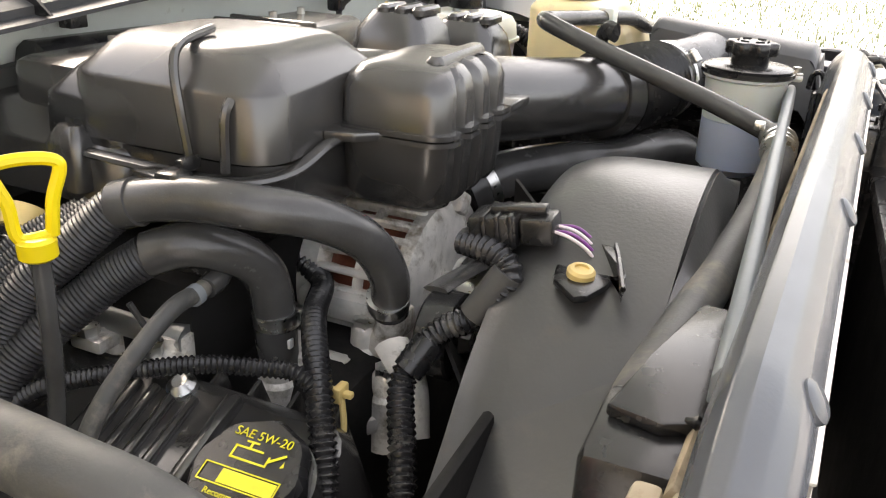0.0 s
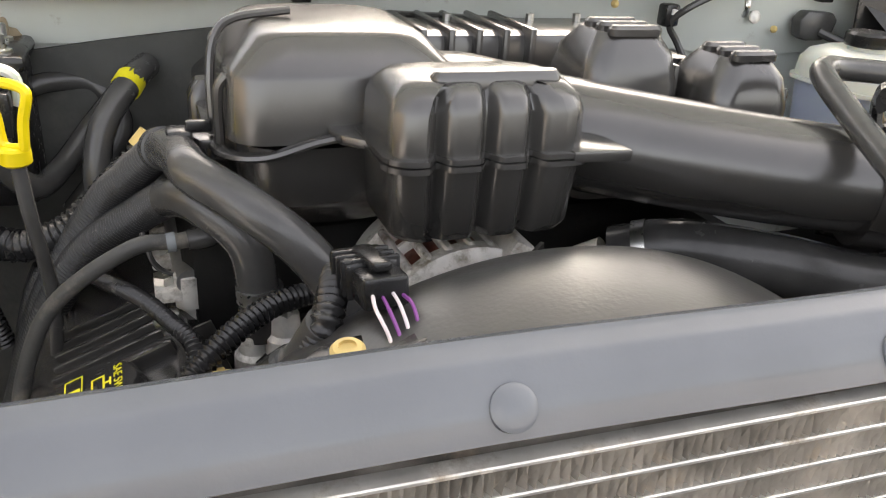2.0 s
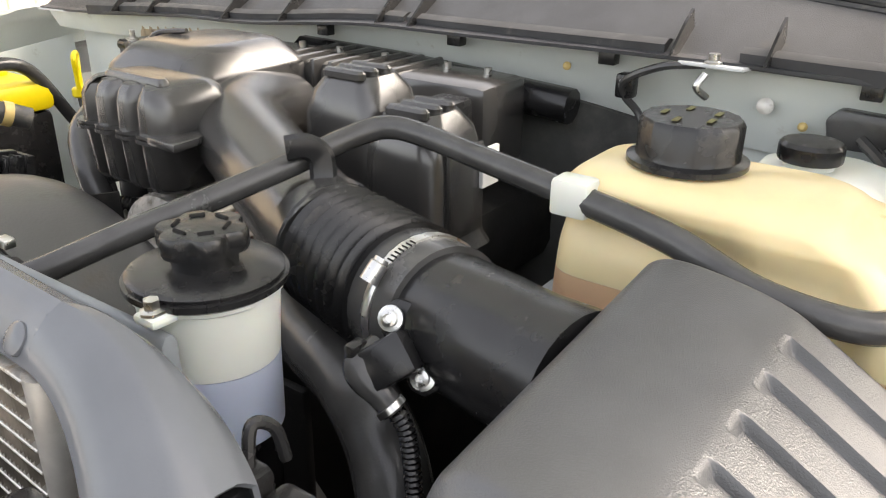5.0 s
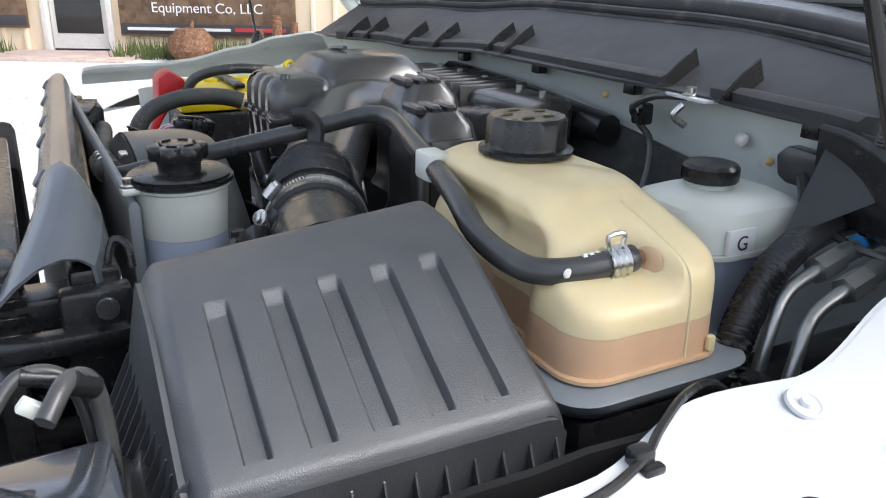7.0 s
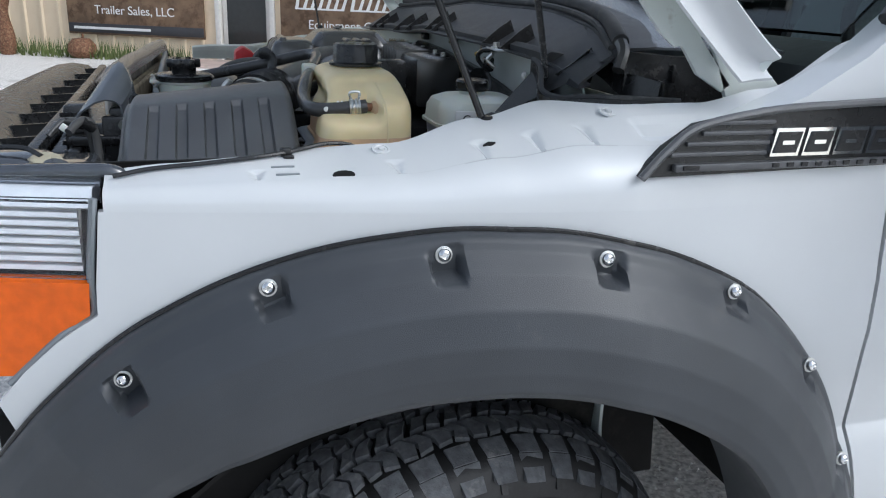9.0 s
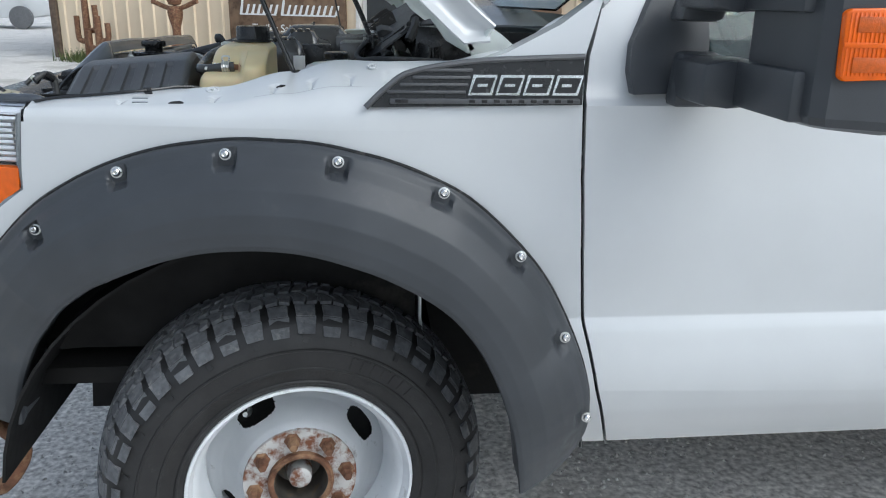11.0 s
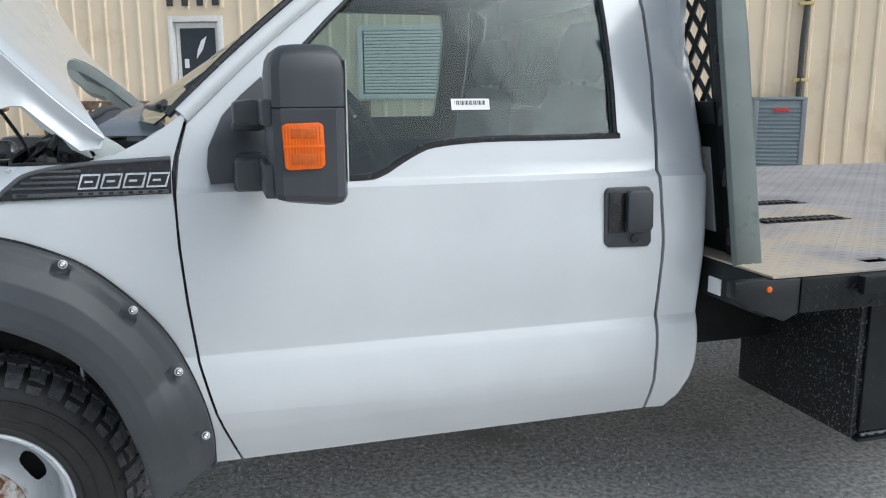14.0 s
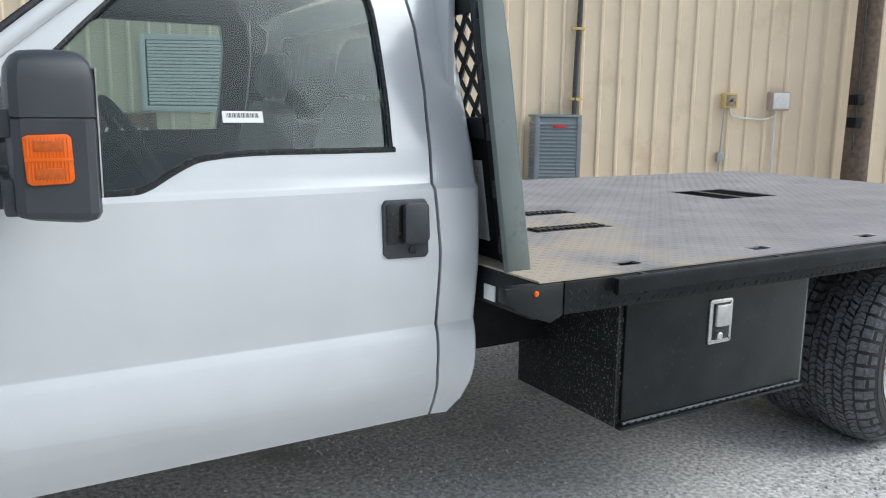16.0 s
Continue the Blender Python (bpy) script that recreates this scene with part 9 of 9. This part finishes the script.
# driver's rear corner: loom, pipes with fittings, hanging cable
run("corrugated_hose", "black corrugated conduit beside the reservoirs", "loom", [(-0.03, 0.285, 1.08), (-0.05, 0.288, 1.16), (-0.035, 0.297, 1.2), (0.012, 0.322, 1.225), (0.045, 0.333, 1.242), (0.085, 0.345, 1.252)], 0.0155, LOOM, 0.003, 0.0065, 18)
run("corrugated_hose", "smooth black hose end taped to the firewall", "hose", [(0.08, 0.343, 1.251), (0.12, 0.352, 1.256), (0.16, 0.36, 1.258), (0.215, 0.37, 1.255)], 0.0145, RUBBER)
for dy, dz, ring in ((0.03, 0.008, True), (0.0, 0.0, False)):
    pp = run("coolant_pipe", "aluminium pipe with a hex fitting", "pipe", [(0.0, 0.27 + dy, 1.1), (0.0, 0.268 + dy, 1.15), (0.012, 0.272 + dy, 1.19), (0.04, 0.284 + dy, 1.215 + dz), (0.075, 0.288 + dy, 1.228 + dz), (0.13, 0.292 + dy, 1.24 + dz), (0.2, 0.295 + dy, 1.245 + dz)], 0.0062, PIPE)
    a = Vector((0.082, 0.2885 + dy, 1.23 + dz))
    d = Vector((0.055, 0.004, 0.012)).normalized()
    part("hex_fitting", turned([(0.006, 0.0), (0.0125, 0.0), (0.0125, 0.03), (0.006, 0.03)], a, d, 6), PIPE, pp, smooth=False)
    part("sleeve", turned([(0.0098, 0.03), (0.0098, 0.055), (0.0062, 0.056)], a, d, 18), PIPE, pp)
    if ring:
        part("ring", turned([(0.0105, 0.056), (0.0105, 0.063), (0.006, 0.063)], a, d, 18), BLUE, pp, "blue plastic ring")
hc = run("washer_tube", "thin corrugated washer tube hanging from the hood", "tube", [(0.18, 0.33, 1.262), (0.168, 0.335, 1.29), (0.16, 0.333, 1.345), (0.12, 0.285, 1.44), (0.067, 0.22, 1.54), (0.02, 0.165, 1.64), (-0.01, 0.15, 1.7)], 0.0055, LOOM, 0.0013, 0.0042, 10)
part("block", rbox(0.168, 0.195, 0.318, 0.345, 1.25, 1.282, 0.005), PLASTIC, hc)
run("wire", "thin black wires at the firewall", "wire", [(0.2, 0.42, 1.28), (0.16, 0.38, 1.262), (0.13, 0.33, 1.255), (0.14, 0.28, 1.25), (0.19, 0.26, 1.24)], 0.004, RUBBER, seg=8)
run("wire", "thin black wires at the firewall", "wire", [(0.14, 0.26, 1.2), (0.08, 0.262, 1.19), (0.04, 0.27, 1.17), (-0.01, 0.28, 1.12)], 0.004, RUBBER, seg=8)
bay = thing("wheelhouse_box", (0.05, 0.27, 0.9), "black plastic box under the conduit", "box")
part("case", rbox(-0.02, 0.2, 0.225, 0.33, 0.9, 1.17, 0.012), PLASTIC, bay)

# cable clipped along the fender's inner lip
fc = run("fender_cable", "thin black hood release cable along the fender", "cable", [tuple(shoulder(x, v) + Vector((0, dy, 0.0045))) for x, v, dy in ((-0.462, 0.62, 0.0), (-0.42, 0.76, 0.0), (-0.36, 0.82, 0.0), (-0.30, 0.88, 0.0), (-0.261, 0.93, 0.0), (-0.235, 0.95, 0.004), (-0.2, 0.97, 0.01))] + [(-0.16, 0.205, 1.245), (-0.1, 0.225, 1.2)], 0.0028, PLASTIC, seg=8)
p = shoulder(-0.261, 0.95)
part("clip", rbox(p.x - 0.007, p.x + 0.007, p.y - 0.005, p.y + 0.006, p.z - 0.002, p.z + 0.010, 0.003), PLASTIC, fc)
part("clip_foot", rbox(p.x - 0.004, p.x + 0.010, p.y - 0.010, p.y - 0.003, p.z - 0.004, p.z + 0.002, 0.002), PLASTIC, fc)

# front corner: lamp back, wiring, open support frame, loose grille bars
part("lamp_back", loft([rrect(-0.60, 0.275, 0.15 - g, 0.13 - g, 0.04, z, 6) for g, z in ((0.0, 1.14), (0.0, 1.185), (0.012, 1.215), (0.04, 1.232), (0.09, 1.238))]), SMOKE, hl, "smoky grey rear shell of the headlight")
for pts, r in (([(-0.53, 0.33, 1.25), (-0.515, 0.35, 1.262), (-0.502, 0.36, 1.25), (-0.498, 0.355, 1.2), (-0.50, 0.33, 1.12)], 0.006), ([(-0.55, 0.31, 1.22), (-0.53, 0.33, 1.2), (-0.515, 0.345, 1.16), (-0.51, 0.33, 1.08)], 0.005), ([(-0.56, 0.36, 1.24), (-0.54, 0.375, 1.258), (-0.515, 0.375, 1.25), (-0.505, 0.37, 1.2), (-0.505, 0.36, 1.1)], 0.0045)):
    lw = run("lamp_wiring", "black taped headlight wiring", "wire", pts, r, RUBBER, seg=10)
    band(lw, "tape", pts[1], pts[2], r * 1.25, PLASTIC)
for p in ((-0.535, 0.345, 1.252), (-0.51, 0.335, 1.205)):
    q = thing("lamp_connector", p, "small cream wire connector", "connector")
    part("body", merge(None, rbox(-0.008, 0.008, -0.004, 0.004, -0.0045, 0.0045, 0.0015), Matrix.Translation(p) @ Matrix.Rotation(0.7, 4, "Y")), CLEAR_TANK, q)
    part("collar", merge(None, rbox(0.006, 0.011, -0.005, 0.005, -0.0055, 0.0055, 0.0015), Matrix.Translation(p) @ Matrix.Rotation(0.7, 4, "Y")), PLASTIC, q)
socket = part("bulb_socket", turned([(0.024, -0.006), (0.024, 0.0), (0.02, 0.003), (0.013, 0.004), (0.012, 0.01), (0.0, 0.011)], (-0.55, 0.235, 1.229), (-0.1, -0.45, 1), 24), BONE, hl, "cream bulb socket")
part("socket_cap", turned([(0.019, -0.008), (0.02, 0.0), (0.017, 0.006), (0.0, 0.007)], (-0.531, 0.21, 1.225), (0.3, -0.5, 1), 24), SMOKE, hl, "grey twist-in bulb cap")
part("socket_wire", tube([(-0.55, 0.232, 1.239), (-0.57, 0.25, 1.246), (-0.6, 0.26, 1.246), (-0.63, 0.27, 1.24)], 0.0035, 8), PLASTIC, socket)
sf = thing("support_frame", (-0.5, 0.56, 1.0), "black open plastic frame beside the radiator", "frame")
part("upright", rbox(-0.51, -0.455, 0.545, 0.57, 1.0, 1.235, 0.005), PLASTIC, sf)
part("upright", rbox(-0.56, -0.54, 0.50, 0.58, 1.0, 1.19, 0.005), PLASTIC, sf)
part("crossbar", rbox(-0.56, -0.46, 0.53, 0.555, 1.19, 1.206, 0.004), PLASTIC, sf)
part("crossbar", rbox(-0.56, -0.46, 0.53, 0.555, 1.11, 1.125, 0.004), PLASTIC, sf)
part("brace", tube([(-0.55, 0.54, 1.12), (-0.51, 0.55, 1.16), (-0.47, 0.555, 1.2)], 0.006, 8), PLASTIC, sf)
part("tab", rbox(-0.5, -0.46, 0.57, 0.61, 1.2, 1.245, 0.006), PLASTIC, sf)
part("stud", lathe([(0.009, 0.0), (0.009, -0.004), (0.0055, -0.005), (0.0055, -0.024), (0, -0.024)], (-0.476, 0.535, 1.222), "y", 12), STEEL, sf)
part("hook", tube([(-0.47, 0.58, 1.24), (-0.462, 0.585, 1.262), (-0.452, 0.58, 1.258), (-0.45, 0.575, 1.24)], 0.0035, 8), PLASTIC, sf)
cdn = thing("condenser", (-0.56, 1.06, 0.8), "black ribbed condenser edge in front of the radiator", "condenser")
part("end_tank", rbox(-0.575, -0.535, 0.60, 0.66, 0.85, 1.245, 0.008), PLASTIC, cdn)
for k in range(24):
    part("rib", rbox(-0.578, -0.533, 0.594, 0.6005, 0.87 + 0.0155 * k, 0.878 + 0.0155 * k, 0.001, 1), PLASTIC, cdn)
part("core", rbox(-0.565, -0.545, 0.66, 1.45, 0.85, 1.16, 0.003), DARK, cdn)
part("top_frame", rbox(-0.60, -0.535, 0.58, 1.5, 1.15, 1.172, 0.006), PLASTIC, cdn)
gr = thing("grille_support", (-0.66, 1.05, 1.1), "black plastic grille support across the nose", "grille")
part("top_bar", loft([[Vector((-0.70 + 0.06 * math.cos(a) - 0.05 * math.sin(math.pi * k / 12), 0.32 + 1.45 * k / 12, 1.17 + 0.022 * math.sin(a))) for a in (i * math.pi / 4 for i in range(8))] for k in range(13)]), PLASTIC, gr)
part("rear_bar", rbox(-0.625, -0.605, 0.36, 1.74, 1.13, 1.19, 0.005), PLASTIC, gr)
for k in range(11):
    y = 0.40 + 0.13 * k
    part("web", prism([(-0.70, 1.15), (-0.61, 1.15), (-0.61, 1.185), (-0.70, 1.18)], "y", y, y + 0.006), PLASTIC, gr, smooth=False)
part("front_bar", rbox(-0.80, -0.77, 0.36, 1.74, 1.02, 1.06, 0.01), PLASTIC, gr)
